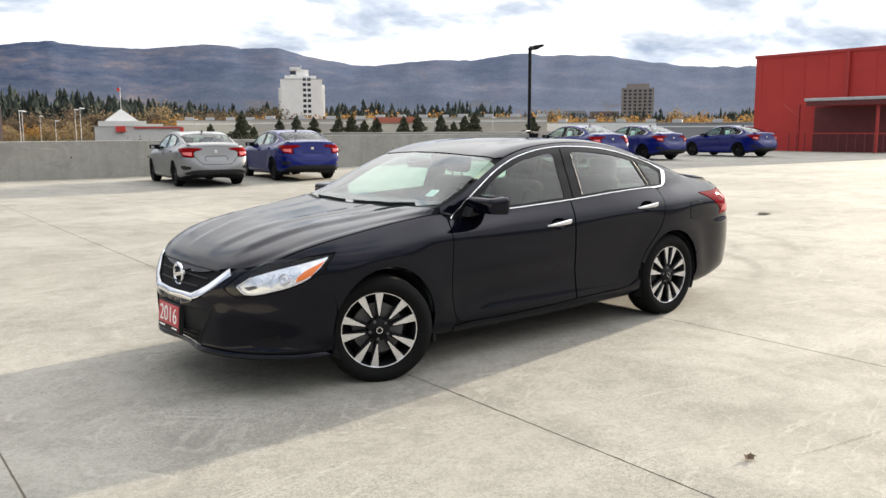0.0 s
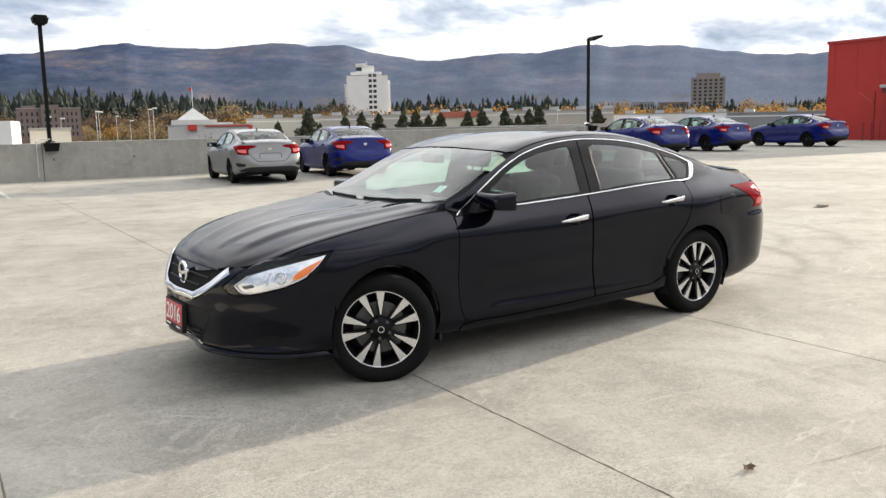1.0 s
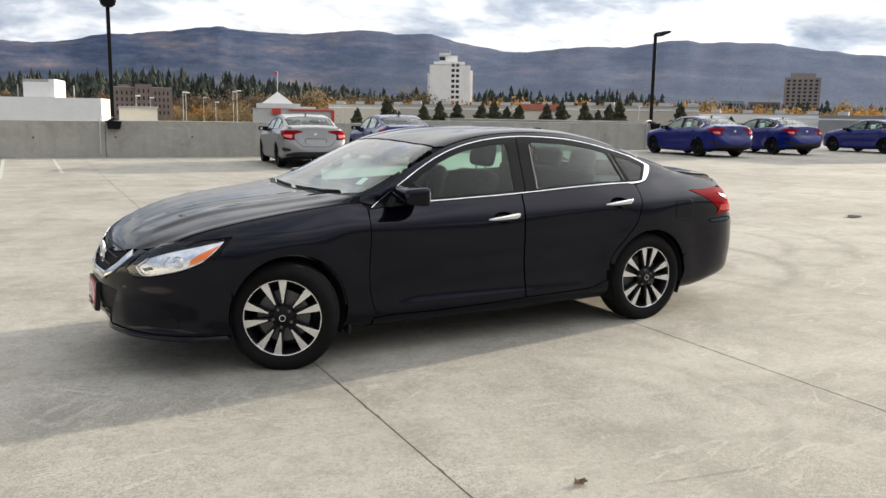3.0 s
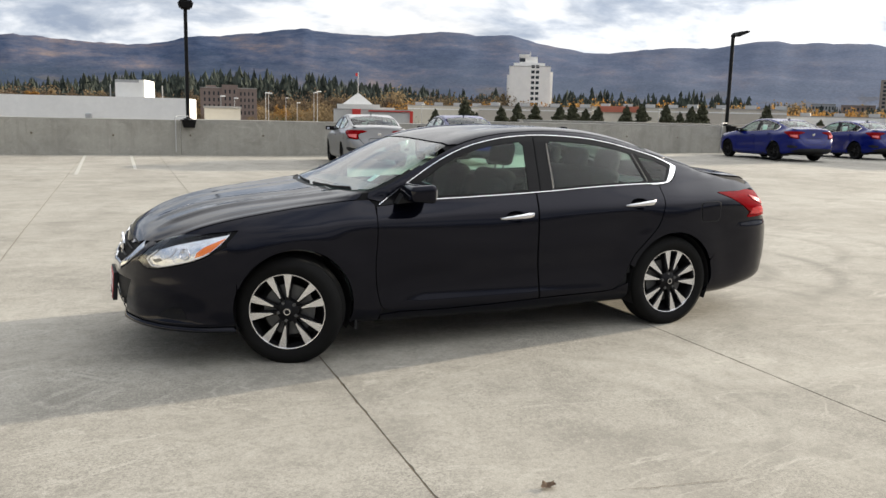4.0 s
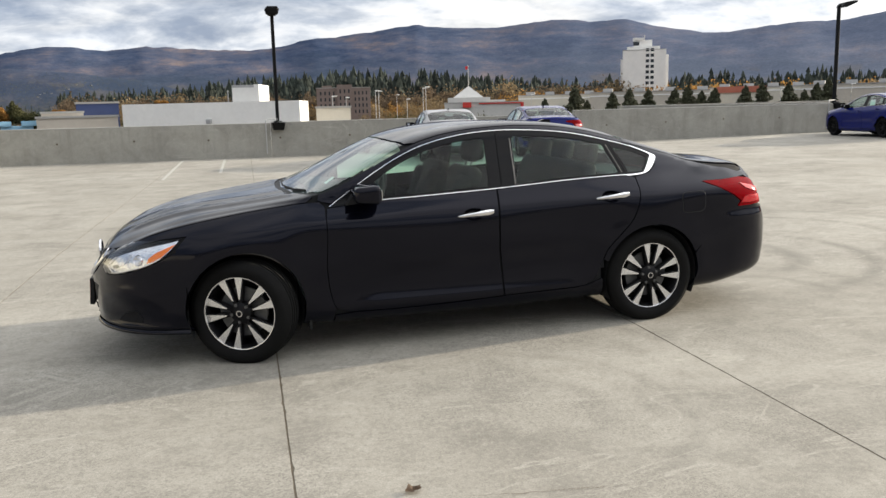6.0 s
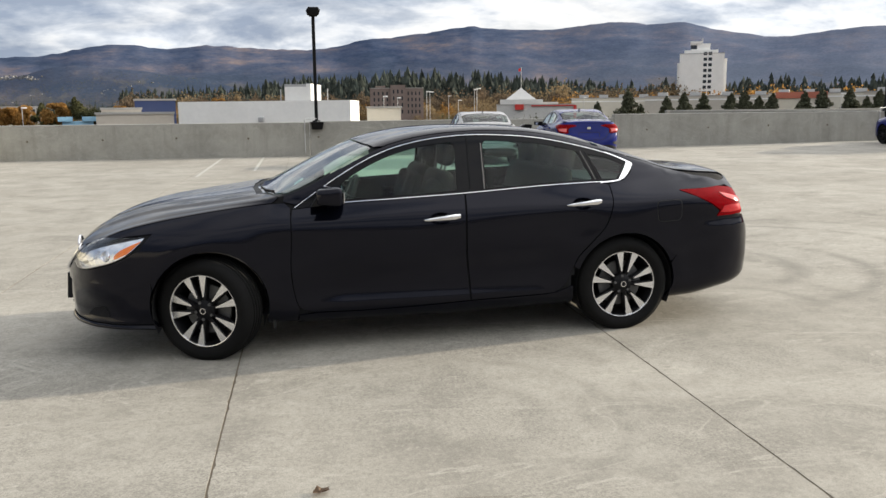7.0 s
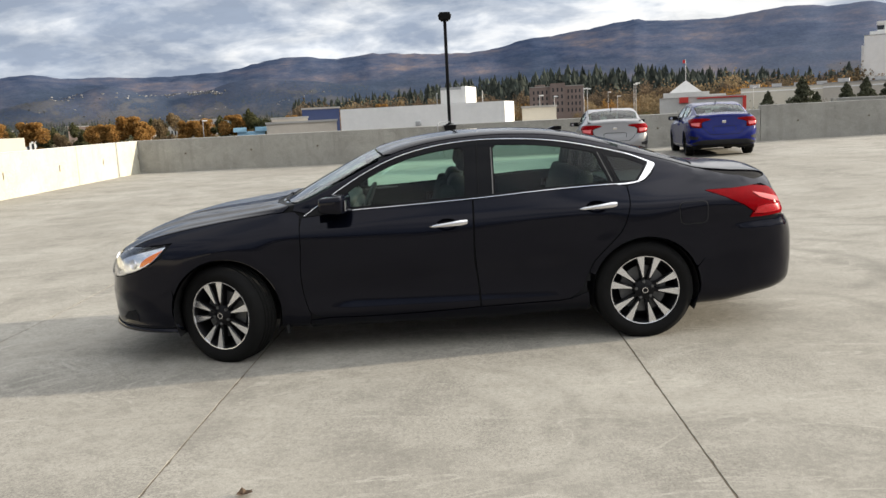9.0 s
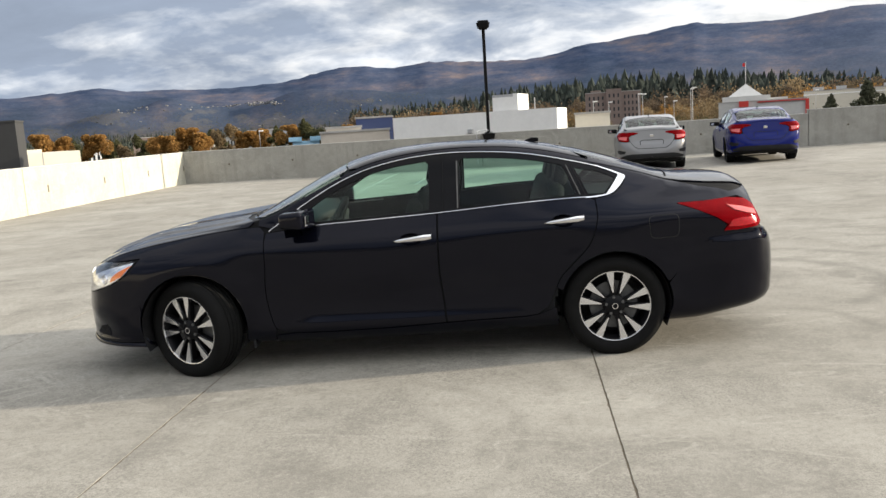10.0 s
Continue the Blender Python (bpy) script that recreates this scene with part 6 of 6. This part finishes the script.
def windows(b, x0, x1, z0, z1, cols, rows, fill=0.55, mat=None, y=0.0):
    """Rows of window panes set slightly proud of the wall, one mesh shared by all."""
    dx, dz = (x1 - x0) / cols, (z1 - z0) / rows
    bm = box(-dx * fill / 2, dx * fill / 2, -.06, 0.02, -dz * .28, dz * .28)
    me = bpy.data.meshes.new("window")
    bm.to_mesh(me)
    bm.free()
    me.materials.append(mat or WINDOW_DARK)
    for i in range(cols):
        for j in range(rows):
            put_part("window", me, b, at=pose(x0 + dx * (i + .5), y, z0 + dz * (j + .5)))


# the white flat-roofed hall with its stair head
b, w, h = block("white_hall", "long white flat-roofed hall with a roof stair head", -5.6, 5.95, 120, .62, WHITE_RENDER, 9, roof=False, turn=14.0)
part("roof", box(-w / 2 + .3, w / 2 - .3, .3, 8.7, h - .1, h + .02), ROOF_GREY, b)
part("stair_head", box(w * .115, w * .265, 1, 8.6, h, h + 1.95), WHITE_RENDER, b)
part("stair_head_parapet", box(w * .115, w * .265, 1, 1.2, h + 1.95, h + 2.3), GREY_METAL, b, "grey metal screen on the stair head")
part("stair_head_wall", box(w * .24, w * .268, .9, 8.7, h, h + 2.35), WHITE_RENDER, b)
part("vent_cowl", box(-w * .03, w * .0, -.6, 0, h - 2.9, h - 2.2, .1), GREY_METAL, b)
for x in (w * .06, w * .34):
    part("roof_lamp", box(x, x + .12, 4, 4.12, h, h + 1.7), GREY_METAL, b)
block("blue_hall", "low dark blue clad hall", -8.0, -5.5, 150, .70, BLUE_WALL, 30)
block("beige_hall", "low beige flat-roofed shop", -10.3, -5.6, 125, -.15, BEIGE, 20)
block("tan_shop", "low tan flat-roofed shop", -10.0, -7.6, 140, .15, BEIGE, 12)
block("beige_shop", "small beige flat-roofed shop", 7.0, 9.3, 130, .07, CREAM, 14)
b, w, h = block("brown_apartments", "brown brick apartment block with rows of windows", 7.0, 10.6, 420, 1.38, BROWN, 18)
part("middle_storey", box(-w * .12, w * .16, -1.2, 12, 0, h + 1.6), BROWN, b)
part("roof_house", box(-w * .40, -w * .22, 3, 10, h, h + 1.3), BROWN, b)
windows(b, -w / 2 + 1, -w * .14, h - 13, h - 1, 4, 4, .34)
windows(b, w * .18, w / 2 - 1, h - 13, h - 1, 4, 4, .34)
windows(b, -w * .10, w * .14, h - 13, h, 3, 4, .34, y=-1.2)

# the store with a white tent roof and a flag
b, w, h = block("tent_store", "white and red store with a pyramid tent roof and flagpole", 15.6, 20.8, 300, .18, DULL_WHITE, 30)
part("red_front", box(-w * .05, w * .52, -.5, 0, h - .45, h - .1), STORE_RED, b, "thin red sign frame")
part("red_post", box(w * .49, w * .53, -.6, 0, 0, h - .1), STORE_RED, b)
part("red_block", box(-w * .26, -w * .15, -1.0, 0, h - 1.6, h + .3), STORE_RED, b)
part("upper_floor", box(-w * .46, w * .10, 4, 24, h, h + 2.0), DULL_WHITE, b)
part("side_wing", box(w * .10, w * .30, 6, 20, h, h + 1.0), DULL_WHITE, b)
bm = bmesh.new()
bmesh.ops.create_cone(bm, cap_ends=True, segments=4, radius1=7.8, radius2=.3, depth=4.1, matrix=pose(-w * .19, 12, h + 4.05, 0, 0, 45))
part("tent_roof", bm, DULL_WHITE, b)
part("flagpole", tube([(-w * .19, 12, h + 6), (-w * .19, 12, h + 13.6)], .12), GREY_METAL, b)
part("flag", box(-w * .19 - .95, -w * .19, 11.98, 12.02, h + 12.2, h + 13.3), FLAG_RED, b)

# the long shopping centre
for i, (a0, a1, d, el, mat) in enumerate(((20.6, 25.5, 330, .55, CREAM), (25.4, 33.0, 300, .62, BEIGE), (33.0, 38.5, 310, .70, CREAM), (38.4, 45.2, 290, .72, BEIGE), (45.2, 52.5, 320, .35, WHITE_RENDER), (52.4, 62, 300, .30, STONE_GREY))):
    b, w, h = block("shopping_hall", "long pale flat-roofed shopping hall", a0, a1, d, el, mat, 40)
    part("plinth_band", box(-w / 2, w / 2, -.12, 0, h - 1.3, h - .9), WHITE_RENDER, b)
    if i == 2:
        part("sign_band", box(-w * .42, w * .12, -.5, 0, h - 1.6, h + .5), ORANGE_SIGN, b, "orange-red sign band")
    for k in range(4):
        x = w * (-.4 + .27 * k)
        part("roof_unit", box(x, x + 3.4, 6, 9, h + .3, h + 1.5), GREY_METAL, b)

# small roofs among the trees to the west
for a0, a1, d, el, mat in ((-25.7, -24.2, 250, -.30, WHITE_RENDER), (-18.4, -17.4, 230, -.25, CREAM), (-17.3, -16.2, 310, -.02, STONE_GREY), (-27.6, -26.3, 300, .05, BEIGE), (-23.0, -21.8, 420, .30, BROWN), (-15.8, -13.2, 480, .35, STONE_GREY)):
    b, w, h = block("town_building", "low flat-roofed building among autumn trees", a0, a1, d, el, mat, 12)
    windows(b, -w * .45, w * .45, h - 4.2, h - .4, 5, 1, .5)

# white hotel tower with a stepped top and a dark ladder of windows
b, w, h = block("hotel_tower", "white concrete hotel tower with stepped top", 27.45, 30.2, 520, 3.3, WHITE_RENDER, 20)
part("upper_storey", box(-w * .40, w * .36, 2, 18, h, h + 2.2), WHITE_RENDER, b)
part("lift_house", box(-w * .26, w * .18, 4, 16, h + 2.2, h + 6.0), WHITE_RENDER, b)
part("lift_house_top", box(-w * .27, -w * .02, 3.5, 10, h + 6.0, h + 7.4), WHITE_RENDER, b)
part("top_opening", box(-w * .26, -w * .12, 3.9, 4.0, h + 2.9, h + 5.2), WINDOW_DARK, b)
windows(b, w * .02, w * .24, h - 24, h + 1.6, 2, 8, .72)
part("side_balcony", box(w * .5, w * .56, 2, 12, h - 22, h - 3), WHITE_RENDER, b)
part("side_balcony", box(-w * .55, -w * .5, 2, 12, h - 22, h - 5), WHITE_RENDER, b)
windows(b, -w * .36, -w * .22, h - 26, h - 22, 1, 1, .5)
part("roof_mast", box(-.3, .3, 8, 8.6, h + 6.0, h + 9.2), GREY_METAL, b)

# far towers
b, w, h = block("apartment_tower", "grey brown apartment tower with rounded crown", 50.35, 52.45, 900, 2.62, TOWER_TAN, 24)
part("crown", box(-w * .35, w * .35, 3, 20, h, h + 4.5), TOWER_TAN, b)
windows(b, -w * .46, w * .46, 4, h - 1, 6, 13, .55)
for a0, a1, el, mat in ((46.6, 48.0, 1.15, STONE_GREY), (48.3, 50.2, 1.1, BROWN), (45.2, 46.4, .8, BEIGE)):
    b, w, h = block("apartment_block", "far flat-roofed apartment block", a0, a1, 800, el, mat, 20)
    windows(b, -w * .46, w * .46, 8, h - 1, 7, 4, .5)

# stair tower and low block beyond the west parapet
b = thing("stair_tower", "dark grey clad stair tower beyond the parapet", "stair tower", pose(-10.47, 25.8, TOWN_Z, 0, 0, 14))
part("wall", box(-5, 0, 0, .95, 0, 11.5), DARK_GREY, b)
part("coping", box(-5.02, .02, -.02, .97, 11.5, 11.56), DARK_GREY, b)
b = thing("low_roof_block", "low cream rendered roof block in sun beyond the parapet", "building", pose(-16.3, 36.5, TOWN_Z, 0, 0, 40))
part("wall", box(0, 2.46, 0, 4, 0, 10.42), CREAM, b)
part("roof_upstand", box(.2, .85, .3, 2, 10.42, 10.58), CREAM, b)
part("wall_joint", box(.78, .82, -.01, .01, 8, 10.42), STONE_GREY, b)
b = thing("pale_blue_kiosk", "small pale blue clad roof structure", "kiosk", pose(*spot(-11.4, 140), TOWN_Z, 0, 0, 12))
part("wall", box(-2.2, 2.2, 0, 4, 0, 9.3), SKY_BLUE, b)
part("canopy", box(-2.8, -.7, -.4, 4.4, 9.3, 10.0), SKY_BLUE, b)
part("canopy", box(.7, 2.8, -.4, 4.4, 9.3, 10.0), SKY_BLUE, b)


# ---- trees ----
def leaf_cloud(rng, centres, leaf, n):
    """Many small leaf clumps scattered through lobes (x, y, z, rx, rz)."""
    verts, faces = [], []
    for _ in range(n):
        cx, cy, cz, rx, rz = centres[rng.randrange(len(centres))]
        d = Vector((rng.gauss(0, 1), rng.gauss(0, 1), rng.gauss(0, 1))).normalized() * (0.45 + 0.6 * rng.random() ** 0.5)
        p = Vector((cx + d.x * rx, cy + d.y * rx, cz + d.z * rz))
        q = Euler((rng.random() * 6.3, rng.random() * 6.3, rng.random() * 6.3)).to_matrix()
        s = leaf * (0.6 + 0.8 * rng.random())
        b = len(verts)
        verts += [p + q @ Vector(v) * s for v in ((-.5, -.4, 0), (.5, -.35, .1), (.4, .45, -.05), (-.35, .5, .12))]
        faces.append((b, b + 1, b + 2, b + 3))
    return verts, faces


def broad_tree(height, spread, mat, seed):
    rng = random.Random(seed)
    tree = thing("tree", "broad autumn tree with a loose crown", "tree")
    part("trunk", tube([(0, 0, 0), (.1, 0, height * .3), (0, .1, height * .6)], [height * .03, height * .022, height * .01], 7), BARK, tree)
    lobes = [(rng.uniform(-.65, .65) * spread, rng.uniform(-.65, .65) * spread, height * (.26 + .72 * rng.random() ** 1.2), spread * rng.uniform(.10, .30), height * rng.uniform(.03, .11)) for _ in range(30)]
    lobes = [(x * (1.45 - z / height), y * (1.45 - z / height), z, r, q) for x, y, z, r, q in lobes]
    v, f = leaf_cloud(rng, lobes, height * .018, 13000)
    put_part("crown", mesh_of("crown", v, f, mat), tree)
    for k in range(3):
        a = 2.1 * k
        part("limb", tube([(0, 0, height * .3), (math.cos(a) * spread * .4, math.sin(a) * spread * .4, height * .62)], [height * .014, height * .005], 6), BARK, tree)
    return tree


def pine_tree(height, seed):
    rng = random.Random(seed)
    tree = thing("pine_tree", "dark green young pine tree", "tree")
    part("trunk", tube([(0, 0, 0), (0, 0, height * .95)], [height * .025, height * .006], 6), BARK, tree)
    lobes = []
    for k in range(44):
        f = k / 43
        r = height * .36 * (1 - f) ** .75 + .25
        lobes.append((rng.uniform(-.42, .42) * r, rng.uniform(-.42, .42) * r, height * (.12 + .84 * f), r * rng.uniform(.4, .75), height * .04))
    v, f = leaf_cloud(rng, lobes, height * .024, 7500)
    put_part("crown", mesh_of("crown", v, f, CONIFER), tree)
    return tree


pine = pine_tree(11.6, 5)
pine.matrix_basis = pose(*spot(25.2, 205), TOWN_Z - .2)
tagged(pine, group="pines before the shopping hall")
rng = random.Random(11)
for az, s in ((22.4, 1.05), (24.4, 1.28), (26.9, 1.14), (28.0, 1.2), (29.2, 1.2), (30.9, 1.2), (31.7, 1.24), (32.6, 1.12), (33.4, 1.16), (35.2, 1.2), (36.2, 1.24), (37.8, 1.24), (38.6, 1.1), (39.4, 1.2), (40.0, 1.26), (44.0, 1.25), (47.1, 1.0)):
    copy_thing(pine, pose(*spot(az + rng.uniform(-.05, .05), 200 + rng.uniform(-12, 12)), TOWN_Z - .2, 0, 0, rng.uniform(0, 360)) @ Matrix.Scale(s, 4))

kinds = [broad_tree(12.0, 3.9, ORANGE_LEAF, 1), broad_tree(11.0, 3.6, YELLOW_LEAF, 2), broad_tree(11, 3.6, GREEN_LEAF, 3)]
for t, (az, d) in zip(kinds, ((-20.4, 150), (-23.0, 152), (-25.9, 165))):
    t.matrix_basis = pose(*spot(az, d), TOWN_Z)
    tagged(t, group="autumn trees in the town")
for az, d, k, s in ((-19.2, 152, 0, 1.10), (-18.3, 150, 0, 1.02), (-21.3, 170, 0, 1.0), (-27.9, 150, 0, 1.12), (-26.7, 152, 0, 1.07), (-24.8, 152, 0, 1.08), (-24.0, 175, 2, 1.0), (-30.8, 170, 2, .9), (-16.8, 165, 1, 1.25), (-15.4, 155, 0, 1.0), (-14.5, 158, 0, 1.02), (-13.2, 156, 2, 1.05), (-12.4, 152, 0, 1.05), (-11.0, 150, 2, 1.12), (-17.5, 200, 2, 1.1), (-22.2, 210, 2, 1.1), (-9.0, 300, 0, 1.1), (-7.0, 280, 1, 1.2), (-3.0, 300, 0, 1.3)):
    copy_thing(kinds[k], pose(*spot(az, d), TOWN_Z, 0, 0, rng.uniform(0, 360)) @ Matrix.Scale(s, 4))


def quads(points, sizes, rng):
    """Small leaf faces of random tilt at many points, as vertices and faces."""
    n = len(points)
    u = rng.normal(size=(n, 3))
    u /= np.linalg.norm(u, axis=1, keepdims=True)
    w = np.cross(u, rng.normal(size=(n, 3)))
    w /= np.linalg.norm(w, axis=1, keepdims=True)
    u, w = u * sizes[:, None] * .5, w * sizes[:, None] * .5
    verts = np.stack([points - u - w * .8, points + u - w, points + u * .8 + w, points - u + w * 1.1], axis=1).reshape(-1, 3)
    return verts, np.arange(4 * n).reshape(-1, 4)


def far_woods(name, label, mat, az0, az1, d0, d1, n, h0, h1, seed, conifer=True, rise=0.0, profile=None, each=60):
    """Woods too far off to count: one mesh of ragged crowns made of small leaf faces."""
    rng = np.random.default_rng(seed)
    points, sizes = [], []
    for _ in range(n):
        az, d = rng.uniform(az0, az1), rng.uniform(d0, d1)
        x, y = spot(az, d)
        h = rng.uniform(h0, h1) * (0.80 + 0.35 * rng.random() ** 3)
        if profile:
            h *= profile(az)
        z = (ground_z(x, y, d, az) - 1 if d0 > 650 else TOWN_Z) + rise * (d - d0)
        a = rng.uniform(0, 2 * math.pi, each)
        if conifer:
            f = 1 - rng.random(each) ** .62 * .92
            r = h * rng.uniform(.11, .19) * (1.04 - f) * (.55 + .6 * rng.random(each))
            size = h * (.045 + .075 * (1 - f))
        else:
            lobe = rng.integers(0, 4, each)
            cx, cz = rng.uniform(-.25, .25, 4) * h, rng.uniform(.38, .8, 4)
            f = cz[lobe] + rng.normal(0, .09, each)
            r = cx[lobe] + h * .22 * rng.random(each) ** .5
            size = np.full(each, h * .038) * rng.uniform(.6, 1.3, each)
        points.append(np.stack([x + r * np.cos(a), y + r * np.sin(a), z + h * f], axis=1))
        sizes.append(size)
    v, f = quads(np.concatenate(points), np.concatenate(sizes), rng)
    me = bpy.data.meshes.new(name)
    me.from_pydata(v.tolist(), [], f.tolist())
    me.materials.append(mat)
    tagged(put_part(name, me), label, "trees", kind="stuff")


def wood_height(az):
    return 0.60 + 0.46 * math.exp(-((az - 10) / 12) ** 2) if az < 26 else (0.74 if az < 43 else 0.52) + 0.06 * math.sin(az)


def conifer_wood(name, label, az0, az1, d0, d1, n, h0, h1, seed, rise=0.0, profile=None):
    """A far wood of spires: each tree is a stack of ragged cones, all in one mesh."""
    rng = np.random.default_rng(seed)
    az, d = rng.uniform(az0, az1, n), rng.uniform(d0, d1, n)
    h = rng.uniform(h0, h1, n) * (0.66 + 0.55 * rng.random(n) ** 2.5)
    xy = np.array([spot(a, q) for a, q in zip(az, d)])
    if profile:
        h *= np.array([profile(a) for a in az])
    z = np.array([ground_z(x, y, q, a) - 1 for (x, y), q, a in zip(xy, d, az)]) if d0 > 650 else TOWN_Z + rise * (d - d0)
    tiers, sides = 9, 6
    verts, faces = [], []
    slim = rng.uniform(.10, .20, n)
    for t in range(tiers):
        f = .12 + .80 * t / tiers
        r = h * slim * (1.02 - f) ** .7
        tip = np.stack([xy[:, 0], xy[:, 1], z + h * min(1.0, f + .20 if t < tiers - 1 else 1.0)], axis=1)
        ring = []
        for k in range(sides):
            a = 2 * math.pi * k / sides + rng.uniform(-.4, .4, n)
            q = r * rng.uniform(.35, 1.6, n)
            ring.append(np.stack([xy[:, 0] + q * np.cos(a), xy[:, 1] + q * np.sin(a), z + h * (f + rng.uniform(-.05, .04, n))], axis=1))
        base = sum(len(v) for v in verts)
        verts.append(np.stack([tip] + ring, axis=1).reshape(-1, 3))
        at = base + np.arange(n)[:, None] * (sides + 1)
        for k in range(sides):
            faces.append(np.concatenate([at, at + 1 + k, at + 1 + (k + 1) % sides], axis=1))
    me = bpy.data.meshes.new(name)
    me.from_pydata(np.concatenate(verts).tolist(), [], np.concatenate(faces).tolist())
    me.materials.append(FAR_CONIFER)
    tagged(put_part(name, me), label, "trees", kind="stuff")


conifer_wood("far_conifers", "dark conifer woods behind the town", -9, 64, 560, 800, 9500, 19, 32, 21, rise=.045, profile=wood_height)
conifer_wood("wood_edge", "dark broken edge of the conifer woods", -9, 64, 545, 600, 2600, 14, 24, 27, profile=wood_height)
conifer_wood("west_conifers", "dark conifer belt to the west", -60, 4, 660, 1800, 6000, 8, 14, 22)
far_woods("autumn_belt", "belt of orange autumn trees in the town", ORANGE_LEAF, -7, 64, 430, 540, 230, 12, 17, 23, False, each=300)
far_woods("ochre_belt", "belt of ochre autumn trees in the town", YELLOW_LEAF, -7, 64, 410, 540, 800, 11, 16, 24, False, each=300)
far_woods("brown_belt", "belt of brown and ochre trees before the conifers", BROWN_LEAF, -9, 26, 505, 560, 620, 15, 23, 33, False, each=280)
far_woods("tan_belt", "tan autumn trees among the conifers", YELLOW_LEAF, -9, 64, 500, 560, 420, 15, 24, 34, False, each=280)
far_woods("autumn_row", "row of orange trees behind the shopping halls", ORANGE_LEAF, 19, 64, 430, 520, 260, 16, 21, 35, False, each=340)
far_woods("olive_belt", "belt of olive green trees in the town", GREEN_LEAF, -50, 64, 270, 900, 2200, 7, 12, 25, False, each=60)
far_woods("slope_trees", "scattered dark trees over the lower slopes", GREEN_LEAF, -36, -4, 1250, 2250, 3600, 8, 14, 36, False, each=18)
far_woods("slope_brown_trees", "scattered brown trees over the lower slopes", BROWN_LEAF, -36, -4, 1100, 2200, 2600, 7, 12, 37, False, each=18)
far_woods("valley_brown_trees", "brown and bare trees between the houses of the valley", BROWN_LEAF, -44, -7, 660, 1250, 1700, 6, 11, 41, False, each=36)
far_woods("valley_ochre_trees", "ochre autumn trees between the houses of the valley", YELLOW_LEAF, -44, -7, 330, 900, 420, 6, 10, 42, False, each=80)
far_woods("far_autumn_trees", "far scattered orange trees across the valley", ORANGE_LEAF, -50, 40, 700, 1600, 260, 7, 11, 28, False, each=40)


def bench_site(rng, az0, az1, low, high):
    """A building plot on the mountain's foot that lies between two height angles."""
    for _ in range(60):
        az, d = rng.uniform(az0, az1), rng.uniform(1800, 2900)
        if low < math.degrees(math.atan((ground_z(*spot(az, d), d, az) - 1.5) / d)) < high:
            break
    return az, d


def far_houses():
    rng = random.Random(31)
    verts, faces = [], []
    for _ in range(1500):
        u = rng.random()
        if u < .13:
            az, d = bench_site(rng, -17.2, -13.4, 2.02, 2.28)
        elif u < .165:
            az, d = bench_site(rng, -24, -17, 1.95, 2.4)
        elif u < .46:
            az, d = rng.uniform(-34, -7), rng.uniform(800, 2100)
        else:
            az, d = rng.uniform(-42, 62), rng.uniform(330, 1150)
        x, y = spot(az, d)
        z = ground_z(x, y, d, az) - 1
        big = 1.0 if d > 2250 else 0.8
        w, l, h = big * rng.uniform(3, 6), big * rng.uniform(3, 7), big * rng.uniform(2.2, 3.0)
        a = rng.uniform(0, 1.5)
        c, s = math.cos(a), math.sin(a)
        b = len(verts)
        for u, v in ((-w, -l), (w, -l), (w, l), (-w, l)):
            for k in (0, h):
                verts.append((x + (u * c - v * s) / 2, y + (u * s + v * c) / 2, z + k))
        faces += [(b, b + 2, b + 3, b + 1), (b + 2, b + 4, b + 5, b + 3), (b + 4, b + 6, b + 7, b + 5), (b + 6, b, b + 1, b + 7), (b + 1, b + 3, b + 5, b + 7)]
    tagged(put_part("far_houses", mesh_of("far_houses", verts, faces, HOUSE_WALL)), "scattered pale houses across the valley", "houses", kind="stuff")


far_houses()


def town_lamp(az, d, el):
    x, y = spot(az, d)
    top = 1.5 + d * math.tan(radians(el))
    h = top - TOWN_Z
    lamp = thing("town_lamp", "slim pale street lamp in the town", "street lamp", pose(x, y, TOWN_Z, 0, 0, -az), "town street lamps")
    part("pole", tube([(0, 0, 0), (0, 0, h)], [.075, .055], 8), GREY_METAL, lamp)
    part("head", box(-.1, .75, -.15, .15, h - .05, h + .16, .05), WHITE_RENDER, lamp)


for az, d, el in ((14.4, 160, 1.37), (11.2, 170, 1.17), (13.1, 190, .6), (12.4, 230, .9), (8.1, 150, .9), (9.0, 170, .8), (11.0, 160, 1.2), (14.2, 180, 1.3), (-14.5, 150, .35), (-16.0, 160, .1), (3.2, 200, 1.0), (21.5, 220, .7), (37.3, 190, .7), (41.3, 200, .8)):
    town_lamp(az, d, el)
